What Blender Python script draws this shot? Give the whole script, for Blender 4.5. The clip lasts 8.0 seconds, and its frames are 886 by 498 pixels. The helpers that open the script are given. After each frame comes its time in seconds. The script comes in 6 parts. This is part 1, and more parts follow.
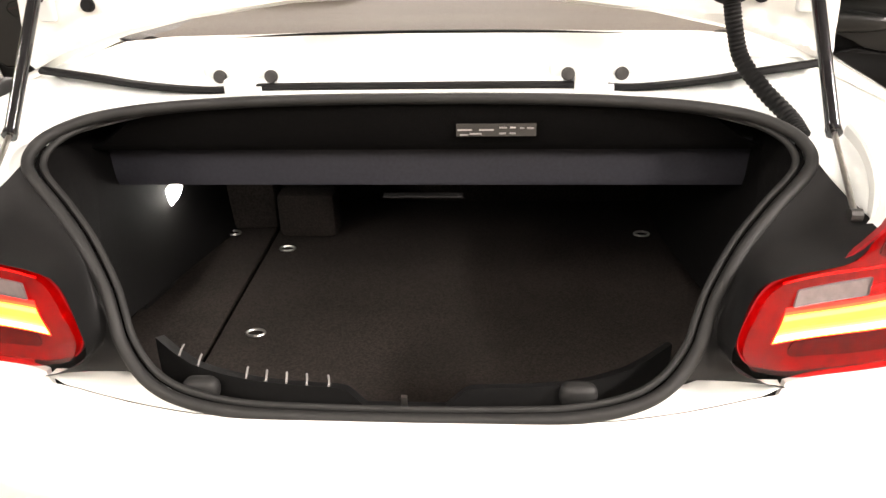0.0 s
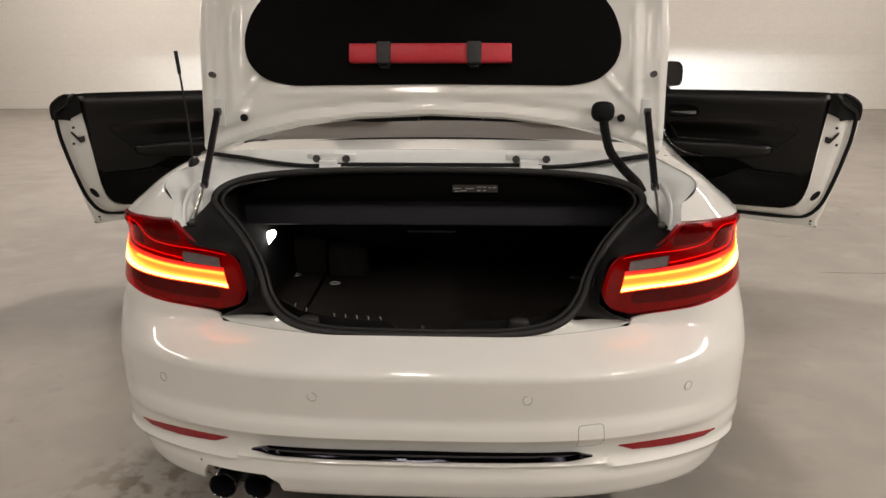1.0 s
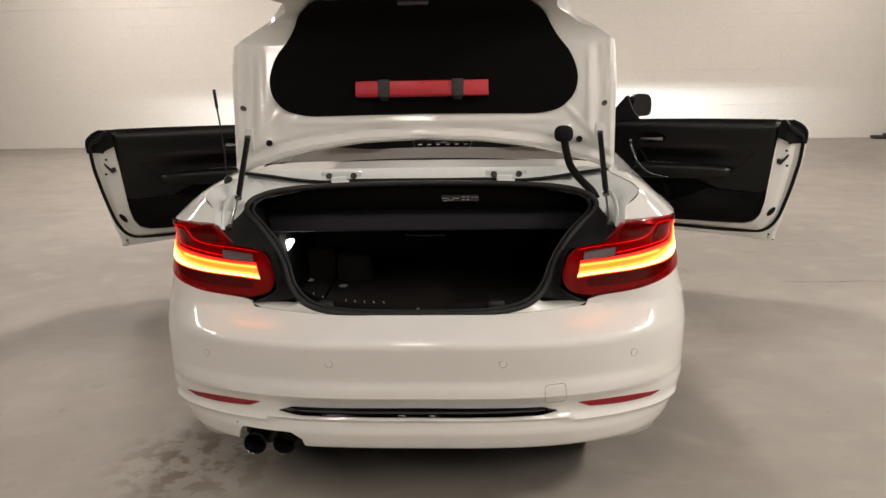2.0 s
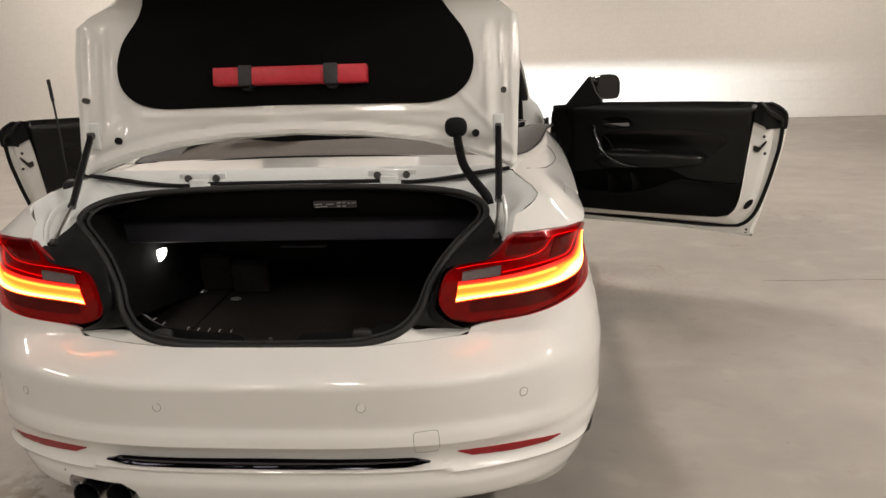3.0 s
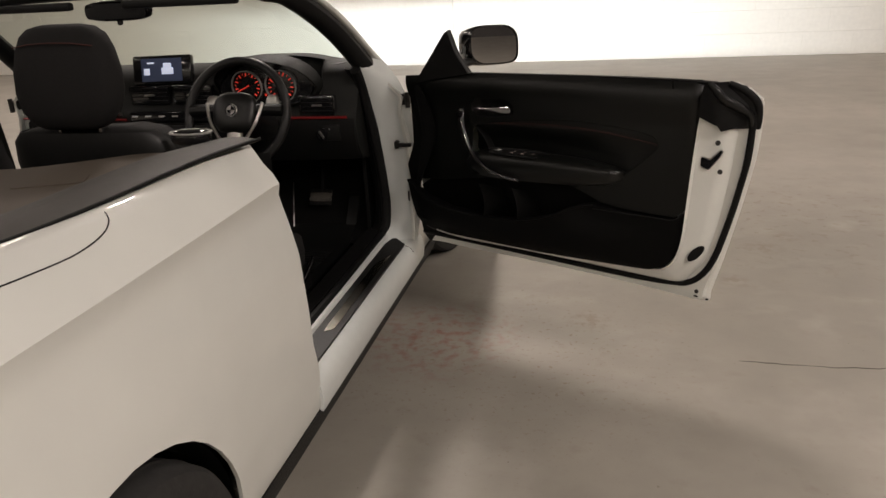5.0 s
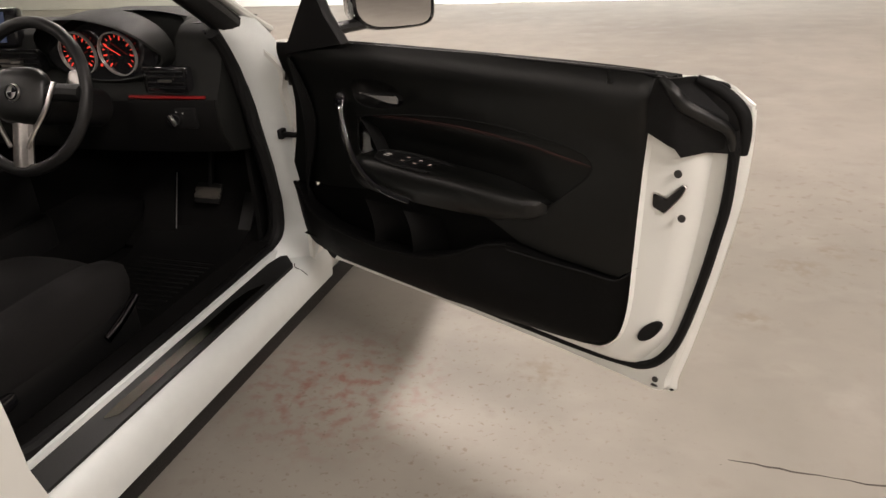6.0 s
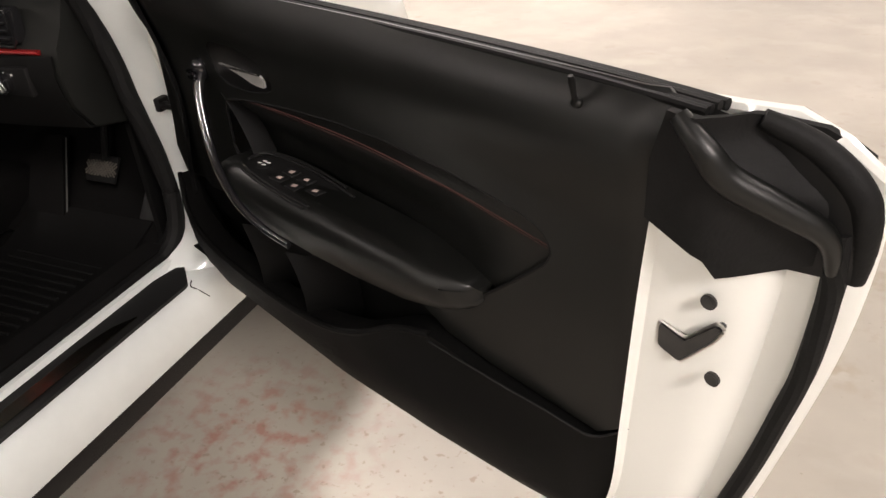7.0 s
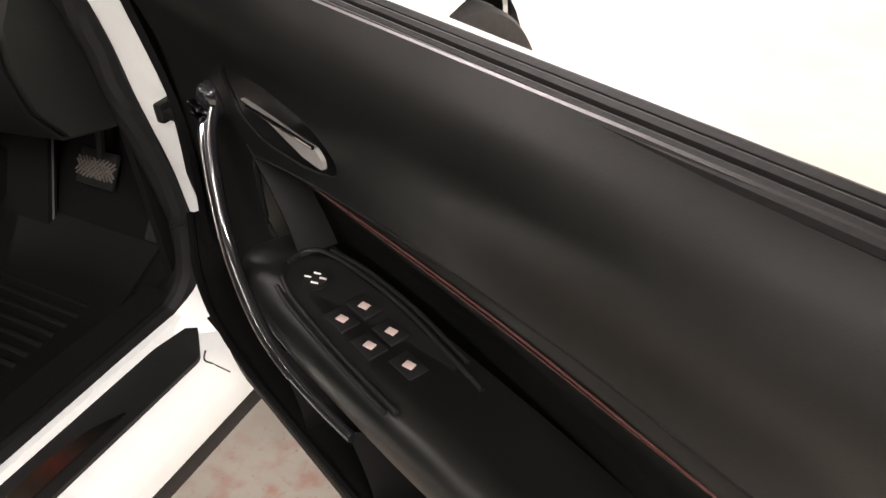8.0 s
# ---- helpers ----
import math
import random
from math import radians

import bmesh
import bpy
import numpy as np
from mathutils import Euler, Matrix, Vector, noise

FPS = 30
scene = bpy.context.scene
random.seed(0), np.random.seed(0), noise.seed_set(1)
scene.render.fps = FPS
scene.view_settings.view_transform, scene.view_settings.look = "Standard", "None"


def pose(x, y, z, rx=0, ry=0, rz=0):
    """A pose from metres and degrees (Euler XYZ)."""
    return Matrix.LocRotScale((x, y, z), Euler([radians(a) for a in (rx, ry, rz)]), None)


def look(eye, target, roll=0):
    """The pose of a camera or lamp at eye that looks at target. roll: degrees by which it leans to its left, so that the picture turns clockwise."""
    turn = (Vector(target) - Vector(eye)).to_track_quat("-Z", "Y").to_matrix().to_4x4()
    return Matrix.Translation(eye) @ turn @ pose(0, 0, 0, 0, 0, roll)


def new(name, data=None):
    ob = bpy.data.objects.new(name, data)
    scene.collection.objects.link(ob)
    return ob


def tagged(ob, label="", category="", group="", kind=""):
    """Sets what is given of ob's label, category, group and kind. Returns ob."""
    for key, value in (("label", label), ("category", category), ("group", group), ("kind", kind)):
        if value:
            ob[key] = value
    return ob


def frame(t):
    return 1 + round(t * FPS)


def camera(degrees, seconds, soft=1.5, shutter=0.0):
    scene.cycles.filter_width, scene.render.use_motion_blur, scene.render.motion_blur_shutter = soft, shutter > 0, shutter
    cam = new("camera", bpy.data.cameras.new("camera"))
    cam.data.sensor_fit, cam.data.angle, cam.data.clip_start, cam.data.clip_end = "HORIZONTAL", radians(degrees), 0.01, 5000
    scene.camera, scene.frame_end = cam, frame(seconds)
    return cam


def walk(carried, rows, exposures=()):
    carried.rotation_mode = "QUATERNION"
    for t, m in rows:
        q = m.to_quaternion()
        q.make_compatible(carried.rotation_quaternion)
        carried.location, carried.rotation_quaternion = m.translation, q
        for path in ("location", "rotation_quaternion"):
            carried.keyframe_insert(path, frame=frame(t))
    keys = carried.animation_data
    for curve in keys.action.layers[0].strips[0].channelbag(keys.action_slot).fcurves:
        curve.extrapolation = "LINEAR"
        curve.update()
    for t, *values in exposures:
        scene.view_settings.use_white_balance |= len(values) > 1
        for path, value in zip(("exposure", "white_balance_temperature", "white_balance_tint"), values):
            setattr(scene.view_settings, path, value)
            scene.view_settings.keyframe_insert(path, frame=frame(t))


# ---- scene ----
cam = camera(60.0, 8.0, 1.5, 0.0)
PATH = [
    (0, (0.126, -0.712, 1.413), (0.002, 1.066, 0.505), -1.5),
    (0.3, (0.136, -0.993, 1.456), (0.023, 0.848, 0.681), -1.4),
    (0.5, (0.134, -1.196, 1.464), (0.029, 0.671, 0.756), -1.0),
    (1, (0.145, -1.686, 1.499), (0.053, 0.224, 0.913), -0.3),
    (2.3, (0.253, -2.195, 1.512), (0.158, -0.259, 1.019), -1.4),
    (2.5, (0.33, -2.08, 1.494), (0.229, -0.146, 0.997), -1.6),
    (3, (0.636, -1.728, 1.501), (0.482, 0.19, 0.957), -1.9),
    (3.5, (0.945, -1.308, 1.498), (0.748, 0.592, 0.909), -2.4),
    (4, (1.255, -0.868, 1.488), (0.956, 1.005, 0.853), -2.7),
    (4.5, (1.506, -0.393, 1.467), (1.118, 1.449, 0.791), -2.8),
    (5, (1.74, 0.097, 1.482), (1.3, 1.911, 0.764), -3.3),
    (5.2, (1.83, 0.298, 1.472), (1.363, 2.096, 0.733), -3.3),
    (6.3, (2.106, 1.32, 1.403), (1.435, 2.967, 0.488), -4.0),
    (6.5, (2.121, 1.479, 1.392), (1.417, 3.087, 0.434), -4.1),
    (7, (2.057, 1.87, 1.329), (1.313, 3.394, 0.269), -4.7),
    (7.5, (1.9, 2.171, 1.268), (1.139, 3.629, 0.13), -4.4),
    (8, (1.693, 2.344, 1.254), (0.9, 3.726, 0.046), -3.5),
]
EXPOSURES = [(0.0, 2.15, 6500, 10), (0.5, 0.85, 6500, 10), (1.0, 0.20, 6500, 10), (2.5, 0.25, 6500, 10), (3.5, 0.19, 6500, 10), (4.5, -0.24, 6650, 10), (5.2, -0.13, 6650, 11), (6.4, 0.74, 6450, 11), (7.0, 1.00, 6400, 11), (7.5, 1.38, 6480, 12), (8.0, 1.78, 6300, 12)]
walk(cam, [(t, look(eye, target, roll)) for t, eye, target, roll in PATH], EXPOSURES)
# ---- world and lights ----
world = bpy.data.worlds.new("hall_dark")
scene.world = world
world.use_nodes = True
world.node_tree.nodes["Background"].inputs[0].default_value = (0.9, 0.85, 0.8, 1)
world.node_tree.nodes["Background"].inputs[1].default_value = 0.02


def lamp(name, kind, m, energy, color, size=1.0, size_y=None, spot=60, blend=0.3):
    data = bpy.data.lights.new(name, kind)
    data.energy, data.color = energy, color
    if kind == "AREA":
        data.shape, data.size, data.size_y = "RECTANGLE", size, size_y or size
    else:
        data.shadow_soft_size = size
    if kind == "SPOT":
        data.spot_size, data.spot_blend = radians(spot), blend
    ob = new(name, data)
    ob.matrix_world = m
    return ob


WARM = (1.0, 0.895, 0.835)
CEILING_Z = 4.6
LIGHT_SPOTS = [(-0.4, 6.2, 215.0), (-0.4, -2.8, 28.0), (-2.3, -6.2, 30.0), (2.7, -6.2, 36.0), (-5.6, 8.6, 105.0), (5.6, 8.6, 72.0), (-5.4, 4.4, 65.0), (5.4, 4.4, 38.0), (-5.4, -0.6, 70.0), (5.4, -0.6, 290.0), (-4.2, -4.6, 56.0), (4.2, -4.6, 155.0)]
for lx, ly, watts in LIGHT_SPOTS:
    lamp("ceiling_lamp", "AREA", pose(lx, ly, CEILING_Z - 0.16), watts, WARM, 0.34, 1.9)
# headlight beams on the far wall, cut off at the top by the shield plates inside the headlights
for side in (-1, 1):
    lamp("headlight_lamp", "SPOT", look((side * 0.62, 4.26, 0.70), (side * 0.62 + 0.1, 11.0, 0.42)), 1350.0, (0.88, 0.94, 1.0), 0.0014, spot=88, blend=0.85)
lamp("boot_lamp", "POINT", pose(-0.51, 0.79, 0.775), 0.15, (1.0, 0.93, 0.85), 0.015)

# ---- materials ----


def material(name, color, rough=0.5, metal=0.0, coat=0.0, grain=0.0, scale=40.0, stain=0.0, stain_scale=3.0, bump=0.0, bump_scale=None, spec=0.5, rough_var=0.0, piece=0.0):
    """A principled material with colour variation at two scales, relief and roughness variation."""
    m = bpy.data.materials.new(name)
    m.use_nodes = True
    nt = m.node_tree
    b = nt.nodes["Principled BSDF"]
    b.inputs["Base Color"].default_value = (*color, 1)
    b.inputs["Roughness"].default_value, b.inputs["Metallic"].default_value = rough, metal
    b.inputs["Coat Weight"].default_value, b.inputs["Coat Roughness"].default_value = coat, 0.06
    b.inputs["Specular IOR Level"].default_value = spec
    tex = nt.nodes.new("ShaderNodeTexCoord")

    def noise_node(sc, detail=4.0):
        n = nt.nodes.new("ShaderNodeTexNoise")
        n.inputs["Scale"].default_value, n.inputs["Detail"].default_value = sc, detail
        nt.links.new(tex.outputs["Object"], n.inputs["Vector"])
        return n

    def scaled(value, low, high):
        r = nt.nodes.new("ShaderNodeMapRange")
        r.inputs["From Min"].default_value, r.inputs["From Max"].default_value = 0.3, 0.7
        r.inputs["To Min"].default_value, r.inputs["To Max"].default_value = low, high
        nt.links.new(value, r.inputs["Value"])
        return r.outputs["Result"]

    value = None
    for amount, sc in ((grain, scale), (stain, stain_scale)):
        if amount:
            v = scaled(noise_node(sc).outputs["Fac"], 1 - amount, 1 + amount)
            if value is None:
                value = v
            else:
                mul = nt.nodes.new("ShaderNodeMath")
                mul.operation = "MULTIPLY"
                nt.links.new(value, mul.inputs[0]), nt.links.new(v, mul.inputs[1])
                value = mul.outputs[0]
    if piece:
        info = nt.nodes.new("ShaderNodeObjectInfo")
        r = nt.nodes.new("ShaderNodeMapRange")
        r.inputs["To Min"].default_value, r.inputs["To Max"].default_value = 1 - piece, 1 + piece
        nt.links.new(info.outputs["Random"], r.inputs["Value"])
        if value is None:
            value = r.outputs["Result"]
        else:
            mul = nt.nodes.new("ShaderNodeMath")
            mul.operation = "MULTIPLY"
            nt.links.new(value, mul.inputs[0]), nt.links.new(r.outputs["Result"], mul.inputs[1])
            value = mul.outputs[0]
    if value is not None:
        sc = nt.nodes.new("ShaderNodeVectorMath")
        sc.operation = "SCALE"
        sc.inputs[0].default_value = color
        nt.links.new(value, sc.inputs["Scale"])
        nt.links.new(sc.outputs[0], b.inputs["Base Color"])
    if rough_var:
        nt.links.new(scaled(noise_node(scale * 0.35).outputs["Fac"], rough - rough_var, rough + rough_var), b.inputs["Roughness"])
    if bump:
        bn = nt.nodes.new("ShaderNodeBump")
        bn.inputs["Strength"].default_value, bn.inputs["Distance"].default_value = bump, 0.002
        nt.links.new(noise_node(bump_scale or scale, 6.0).outputs["Fac"], bn.inputs["Height"])
        nt.links.new(bn.outputs["Normal"], b.inputs["Normal"])
    return m


def glowing(name, color, strength):
    m = bpy.data.materials.new(name)
    m.use_nodes = True
    b = m.node_tree.nodes["Principled BSDF"]
    b.inputs["Base Color"].default_value = (*color, 1)
    b.inputs["Emission Color"].default_value = (*color, 1)
    b.inputs["Emission Strength"].default_value = strength
    return m


def clear(name, tint, gloss_rough=0.02, base_gloss=0.04):
    """Thin glass or lens: tinted see-through, glossier at a glancing view."""
    m = bpy.data.materials.new(name)
    m.use_nodes = True
    nt = m.node_tree
    nt.nodes.remove(nt.nodes["Principled BSDF"])
    tr, gl, mix, fr = (nt.nodes.new(k) for k in ("ShaderNodeBsdfTransparent", "ShaderNodeBsdfGlossy", "ShaderNodeMixShader", "ShaderNodeLayerWeight"))
    power, gain = nt.nodes.new("ShaderNodeMath"), nt.nodes.new("ShaderNodeMath")
    power.operation, gain.operation = "POWER", "MULTIPLY_ADD"
    power.inputs[1].default_value, gain.inputs[1].default_value, gain.inputs[2].default_value = 5.0, 0.8, base_gloss
    tr.inputs["Color"].default_value = (*tint, 1)
    gl.inputs["Roughness"].default_value = gloss_rough
    fr.inputs["Blend"].default_value = 0.5
    nt.links.new(fr.outputs["Facing"], power.inputs[0]), nt.links.new(power.outputs[0], gain.inputs[0])
    nt.links.new(gain.outputs[0], mix.inputs[0]), nt.links.new(tr.outputs[0], mix.inputs[1]), nt.links.new(gl.outputs[0], mix.inputs[2])
    nt.links.new(mix.outputs[0], nt.nodes["Material Output"].inputs["Surface"])
    return m


PAINT = material("white_paint", (0.745, 0.75, 0.705), 0.5, coat=1.0, spec=0.2, grain=0.012, scale=6.0, stain=0.015)
JAMB = material("white_jamb_paint", (0.71, 0.74, 0.72), 0.5, coat=0.8, spec=0.2, grain=0.02, scale=25.0)
BLACK = material("black_plastic", (0.0072, 0.0072, 0.0072), 0.5, spec=0.3, grain=0.15, scale=120.0, bump=0.15, bump_scale=900.0)
PIANO = material("gloss_black", (0.01, 0.01, 0.011), 0.12, coat=0.6, grain=0.05, scale=30.0)
TRIM = material("soft_black_trim", (0.0036, 0.0039, 0.0034), 0.38, spec=0.40, grain=0.12, scale=30.0, bump=0.07, bump_scale=900.0, rough_var=0.04)
TRIM_LOW = material("hard_black_trim", (0.0036, 0.0036, 0.0035), 0.55, spec=0.09, grain=0.12, scale=60.0, bump=0.3, bump_scale=1100.0)
RUBBER = material("black_rubber", (0.0065, 0.0065, 0.0065), 0.62, spec=0.16, grain=0.2, scale=60.0, bump=0.2, bump_scale=300.0)
GREY_RUBBER = material("dusty_seal_rubber", (0.014, 0.014, 0.0135), 0.6, spec=0.4, grain=0.2, scale=40.0, bump=0.2, bump_scale=250.0)
FABRIC = material("black_seat_cloth", (0.009, 0.0085, 0.0085), 0.85, spec=0.3, grain=0.3, scale=300.0, bump=0.5, bump_scale=800.0)
COVER = material("brown_grey_cover_cloth", (0.085, 0.068, 0.052), 0.8, grain=0.15, scale=260.0, stain=0.08, bump=0.4, bump_scale=900.0)
BORDER = material("dark_cover_border", (0.034, 0.029, 0.024), 0.62, grain=0.15, scale=200.0, bump=0.3, bump_scale=900.0)
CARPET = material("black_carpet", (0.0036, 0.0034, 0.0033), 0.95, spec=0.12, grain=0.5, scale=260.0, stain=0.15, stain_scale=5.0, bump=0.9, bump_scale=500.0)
# lighter than CARPET, so that the boot floor looks lit
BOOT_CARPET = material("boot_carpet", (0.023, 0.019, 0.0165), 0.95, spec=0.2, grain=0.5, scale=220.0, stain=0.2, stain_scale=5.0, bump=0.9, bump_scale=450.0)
DASH_SKIN = material("soft_dash_skin", (0.008, 0.0085, 0.0075), 0.62, spec=0.28, grain=0.1, scale=60.0, bump=0.2, bump_scale=900.0)
LEATHER = material("black_leather", (0.009, 0.009, 0.009), 0.42, spec=0.35, grain=0.15, scale=80.0, bump=0.2, bump_scale=500.0)
CHROME = material("chrome", (0.75, 0.74, 0.72), 0.08, metal=1.0, grain=0.03, scale=20.0)
DARK_CHROME = material("dark_chrome", (0.10, 0.10, 0.12), 0.10, metal=1.0, grain=0.05, scale=20.0)
SATIN = material("satin_silver", (0.62, 0.61, 0.59), 0.20, metal=0.6, grain=0.05, scale=80.0)
ALU = material("brushed_aluminium", (0.60, 0.58, 0.55), 0.30, metal=1.0, grain=0.1, scale=80.0)
KNEE = material("matt_black_panel", (0.0036, 0.0036, 0.0035), 0.6, spec=0.2, grain=0.15, scale=120.0, bump=0.15, bump_scale=900.0)
STEP_METAL = material("brushed_step_metal", (0.36, 0.33, 0.285), 0.18, metal=1.0, grain=0.12, scale=90.0)
PEDAL_METAL = material("worn_pedal_metal", (0.10, 0.09, 0.075), 0.5, metal=0.3, grain=0.3, scale=200.0)
ALLOY = material("silver_alloy", (0.26, 0.26, 0.255), 0.34, metal=0.5, grain=0.06, scale=40.0)
STEEL = material("dark_steel", (0.06, 0.058, 0.055), 0.5, metal=0.6, grain=0.3, scale=50.0)
TYRE = material("tyre_rubber", (0.022, 0.021, 0.020), 0.75, grain=0.2, scale=50.0, bump=0.3, bump_scale=200.0)
RED_CASE = material("red_case_plastic", (0.50, 0.022, 0.035), 0.45, grain=0.08, scale=60.0, bump=0.2, bump_scale=200.0)
STRAP = material("dark_strap", (0.03, 0.03, 0.031), 0.7, grain=0.2, scale=200.0, bump=0.4, bump_scale=900.0)
REFLECTOR = material("red_reflector", (0.26, 0.003, 0.008), 0.16, coat=0.25, grain=0.15, scale=150.0)
LAMP_RED = material("red_lamp_housing", (0.25, 0.010, 0.013), 0.3, grain=0.2, scale=50.0)
LAMP_GREY = material("clear_lamp_cell", (0.23, 0.19, 0.19), 0.3, metal=0.5, grain=0.1, scale=80.0)
LAMP_DARK = material("dark_lamp_cell", (0.085, 0.006, 0.006), 0.25, grain=0.3, scale=60.0)
LENS = clear("red_lens", (0.85, 0.07, 0.07), base_gloss=0.025)
GLASS = clear("windscreen_glass", (0.80, 0.86, 0.81))
MIRROR = material("mirror_glass", (0.9, 0.9, 0.9), 0.015, metal=1.0)
BAR_STEPS = [(1.0, 0.02, 0.012, 0.55), (1.0, 0.045, 0.012, 1.0), (1.0, 0.10, 0.012, 1.5), (1.0, 0.16, 0.014, 1.8), (1.0, 0.22, 0.020, 2.0), (1.0, 0.31, 0.035, 2.2), (1.0, 0.43, 0.075, 3.1), (1.0, 0.54, 0.15, 4.4)]
BAR_GLOW = [glowing("tail_light_glow", c[:3], c[3]) for c in BAR_STEPS]
RIB_GLOW = glowing("tail_light_inner_rib", (1.0, 0.03, 0.03), 0.42)
BOOT_GLOW = glowing("boot_light_lens", (1.0, 0.95, 0.88), 12.0)
GAUGE_RED = glowing("red_dial_marks", (1.0, 0.06, 0.035), 0.42)
TELL_GREEN = glowing("green_telltale", (0.05, 0.9, 0.3), 0.8)
SCREEN = glowing("screen_blue", (0.035, 0.05, 0.10), 0.22)
SCREEN_LIGHT = glowing("screen_picture", (0.55, 0.6, 0.75), 0.8)
MARK = material("white_marks", (0.7, 0.68, 0.65), 0.5)
PRINT = material("grey_print", (0.30, 0.29, 0.28), 0.5)
PINK_MARK = material("button_marks", (0.46, 0.36, 0.33), 0.5)
RED_LINE = material("red_trim_line", (0.20, 0.008, 0.008), 0.4, grain=0.05)
STITCH = material("rust_stitching", (0.060, 0.016, 0.012), 0.8, grain=0.3, scale=400.0)
PART_GREY = material("blue_grey_panel", (0.030, 0.031, 0.040), 0.7, grain=0.15, scale=150.0, bump=0.2, bump_scale=600.0)
WALL = material("cream_painted_block", (0.84, 0.81, 0.74), 0.55, grain=0.03, scale=18.0, stain=0.03, stain_scale=1.3, bump=0.2, bump_scale=60.0, piece=0.006)
# ceiling and side walls stay out of view; dark to cut ambient light
CEILING = material("dark_ceiling", (0.13, 0.125, 0.12), 0.8, grain=0.1, scale=6.0)
UNSEEN_WALL = material("unseen_dark_wall", (0.055, 0.05, 0.047), 0.6, grain=0.05, scale=12.0, stain=0.08, stain_scale=1.0, bump=0.2, bump_scale=60.0)
DIFFUSER = glowing("lamp_diffuser", (1.0, 0.88, 0.74), 6.0)
FIXTURE = material("lamp_fixture_metal", (0.6, 0.6, 0.58), 0.4, grain=0.05)


def floor_material():
    m = material("painted_concrete", (0.33, 0.304, 0.263), 0.56, grain=0.07, scale=4.5, stain=0.20, stain_scale=0.42, bump=0.05, bump_scale=160.0)
    nt = m.node_tree
    b = nt.nodes["Principled BSDF"]
    base = b.inputs["Base Color"].links[0].from_socket
    tex = nt.nodes.new("ShaderNodeTexCoord")

    def blotch(sc, low, high, colour, base_socket, region=None, most=1.0, stretch=None):
        n = nt.nodes.new("ShaderNodeTexNoise")
        n.inputs["Scale"].default_value, n.inputs["Detail"].default_value = sc, 8.0
        where = tex.outputs["Object"]
        if stretch:
            mp = nt.nodes.new("ShaderNodeMapping")
            mp.inputs["Rotation"].default_value = (0, 0, radians(stretch[0]))
            mp.inputs["Scale"].default_value = (stretch[1], stretch[2], 1)
            nt.links.new(where, mp.inputs["Vector"])
            where = mp.outputs["Vector"]
        nt.links.new(where, n.inputs["Vector"])
        r = nt.nodes.new("ShaderNodeMapRange")
        r.inputs["From Min"].default_value, r.inputs["From Max"].default_value = low, high
        r.inputs["To Max"].default_value = most
        nt.links.new(n.outputs["Fac"], r.inputs["Value"])
        fac = r.outputs["Result"]
        if region:
            d = nt.nodes.new("ShaderNodeVectorMath")
            d.operation = "DISTANCE"
            d.inputs[1].default_value = (region[0], region[1], 0)
            nt.links.new(tex.outputs["Object"], d.inputs[0])
            rr = nt.nodes.new("ShaderNodeMapRange")
            rr.inputs["From Min"].default_value, rr.inputs["From Max"].default_value = region[2], region[2] * 0.3
            nt.links.new(d.outputs["Value"], rr.inputs["Value"])
            mul = nt.nodes.new("ShaderNodeMath")
            mul.operation = "MULTIPLY"
            nt.links.new(fac, mul.inputs[0]), nt.links.new(rr.outputs["Result"], mul.inputs[1])
            fac = mul.outputs[0]
        mix = nt.nodes.new("ShaderNodeMix")
        mix.data_type = "RGBA"
        nt.links.new(fac, mix.inputs["Factor"])
        nt.links.new(base_socket, mix.inputs["A"])
        mix.inputs["B"].default_value = (*colour, 1)
        return mix.outputs["Result"]

    c = blotch(30.0, 0.71, 0.77, (0.19, 0.16, 0.125), base, None, 0.8)
    c = blotch(5.0, 0.70, 0.78, (0.24, 0.20, 0.16), c, None, 0.5)
    c = blotch(2.6, 0.50, 0.70, (0.255, 0.225, 0.19), c, None, 0.22, (34, 1.0, 1.3))
    c = blotch(3.4, 0.54, 0.72, (0.42, 0.395, 0.35), c, None, 0.35, (-62, 0.8, 1.4))
    for sx, sy_, sr in ((1.64, 3.07, 0.12), (2.465, 3.99, 0.13), (2.61, 4.16, 0.10), (2.28, 3.55, 0.09)):
        c = blotch(24.0, 0.40, 0.60, (0.20, 0.15, 0.10), c, (sx, sy_, sr), 0.42)
    c = blotch(22.0, 0.47, 0.66, (0.30, 0.12, 0.09), c, (1.03, 2.84, 0.40), 0.7)
    c = blotch(48.0, 0.60, 0.68, (0.22, 0.16, 0.11), c, (1.35, 2.75, 0.9), 0.6)
    c = blotch(9.0, 0.60, 0.74, (0.235, 0.20, 0.16), c, None, 0.35)
    c = blotch(75.0, 0.70, 0.75, (0.12, 0.095, 0.07), c, None, 0.7)
    c = blotch(13.0, 0.47, 0.58, (0.16, 0.125, 0.085), c, (-0.88, 0.46, 0.40), 0.85)
    c = blotch(17.0, 0.58, 0.66, (0.20, 0.155, 0.11), c, (2.7, 4.4, 1.1), 0.4)
    c = blotch(2.2, 0.62, 0.80, (0.40, 0.37, 0.33), c)
    nt.links.new(c, b.inputs["Base Color"])
    return m


FLOOR = floor_material()

# ---- mesh helpers ----


def smooth(a, b, x):
    t = min(1.0, max(0.0, (x - a) / (b - a)))
    return t * t * (3 - 2 * t)


def lerp(a, b, t):
    return a + (b - a) * t


def finish(bm, name, mat, angle=35, smooth_faces=True):
    bmesh.ops.recalc_face_normals(bm, faces=bm.faces)
    me = bpy.data.meshes.new(name)
    bm.to_mesh(me)
    bm.free()
    me.materials.append(mat)
    if smooth_faces:
        me.shade_smooth()
        me.set_sharp_from_angle(angle=radians(angle))
    return me


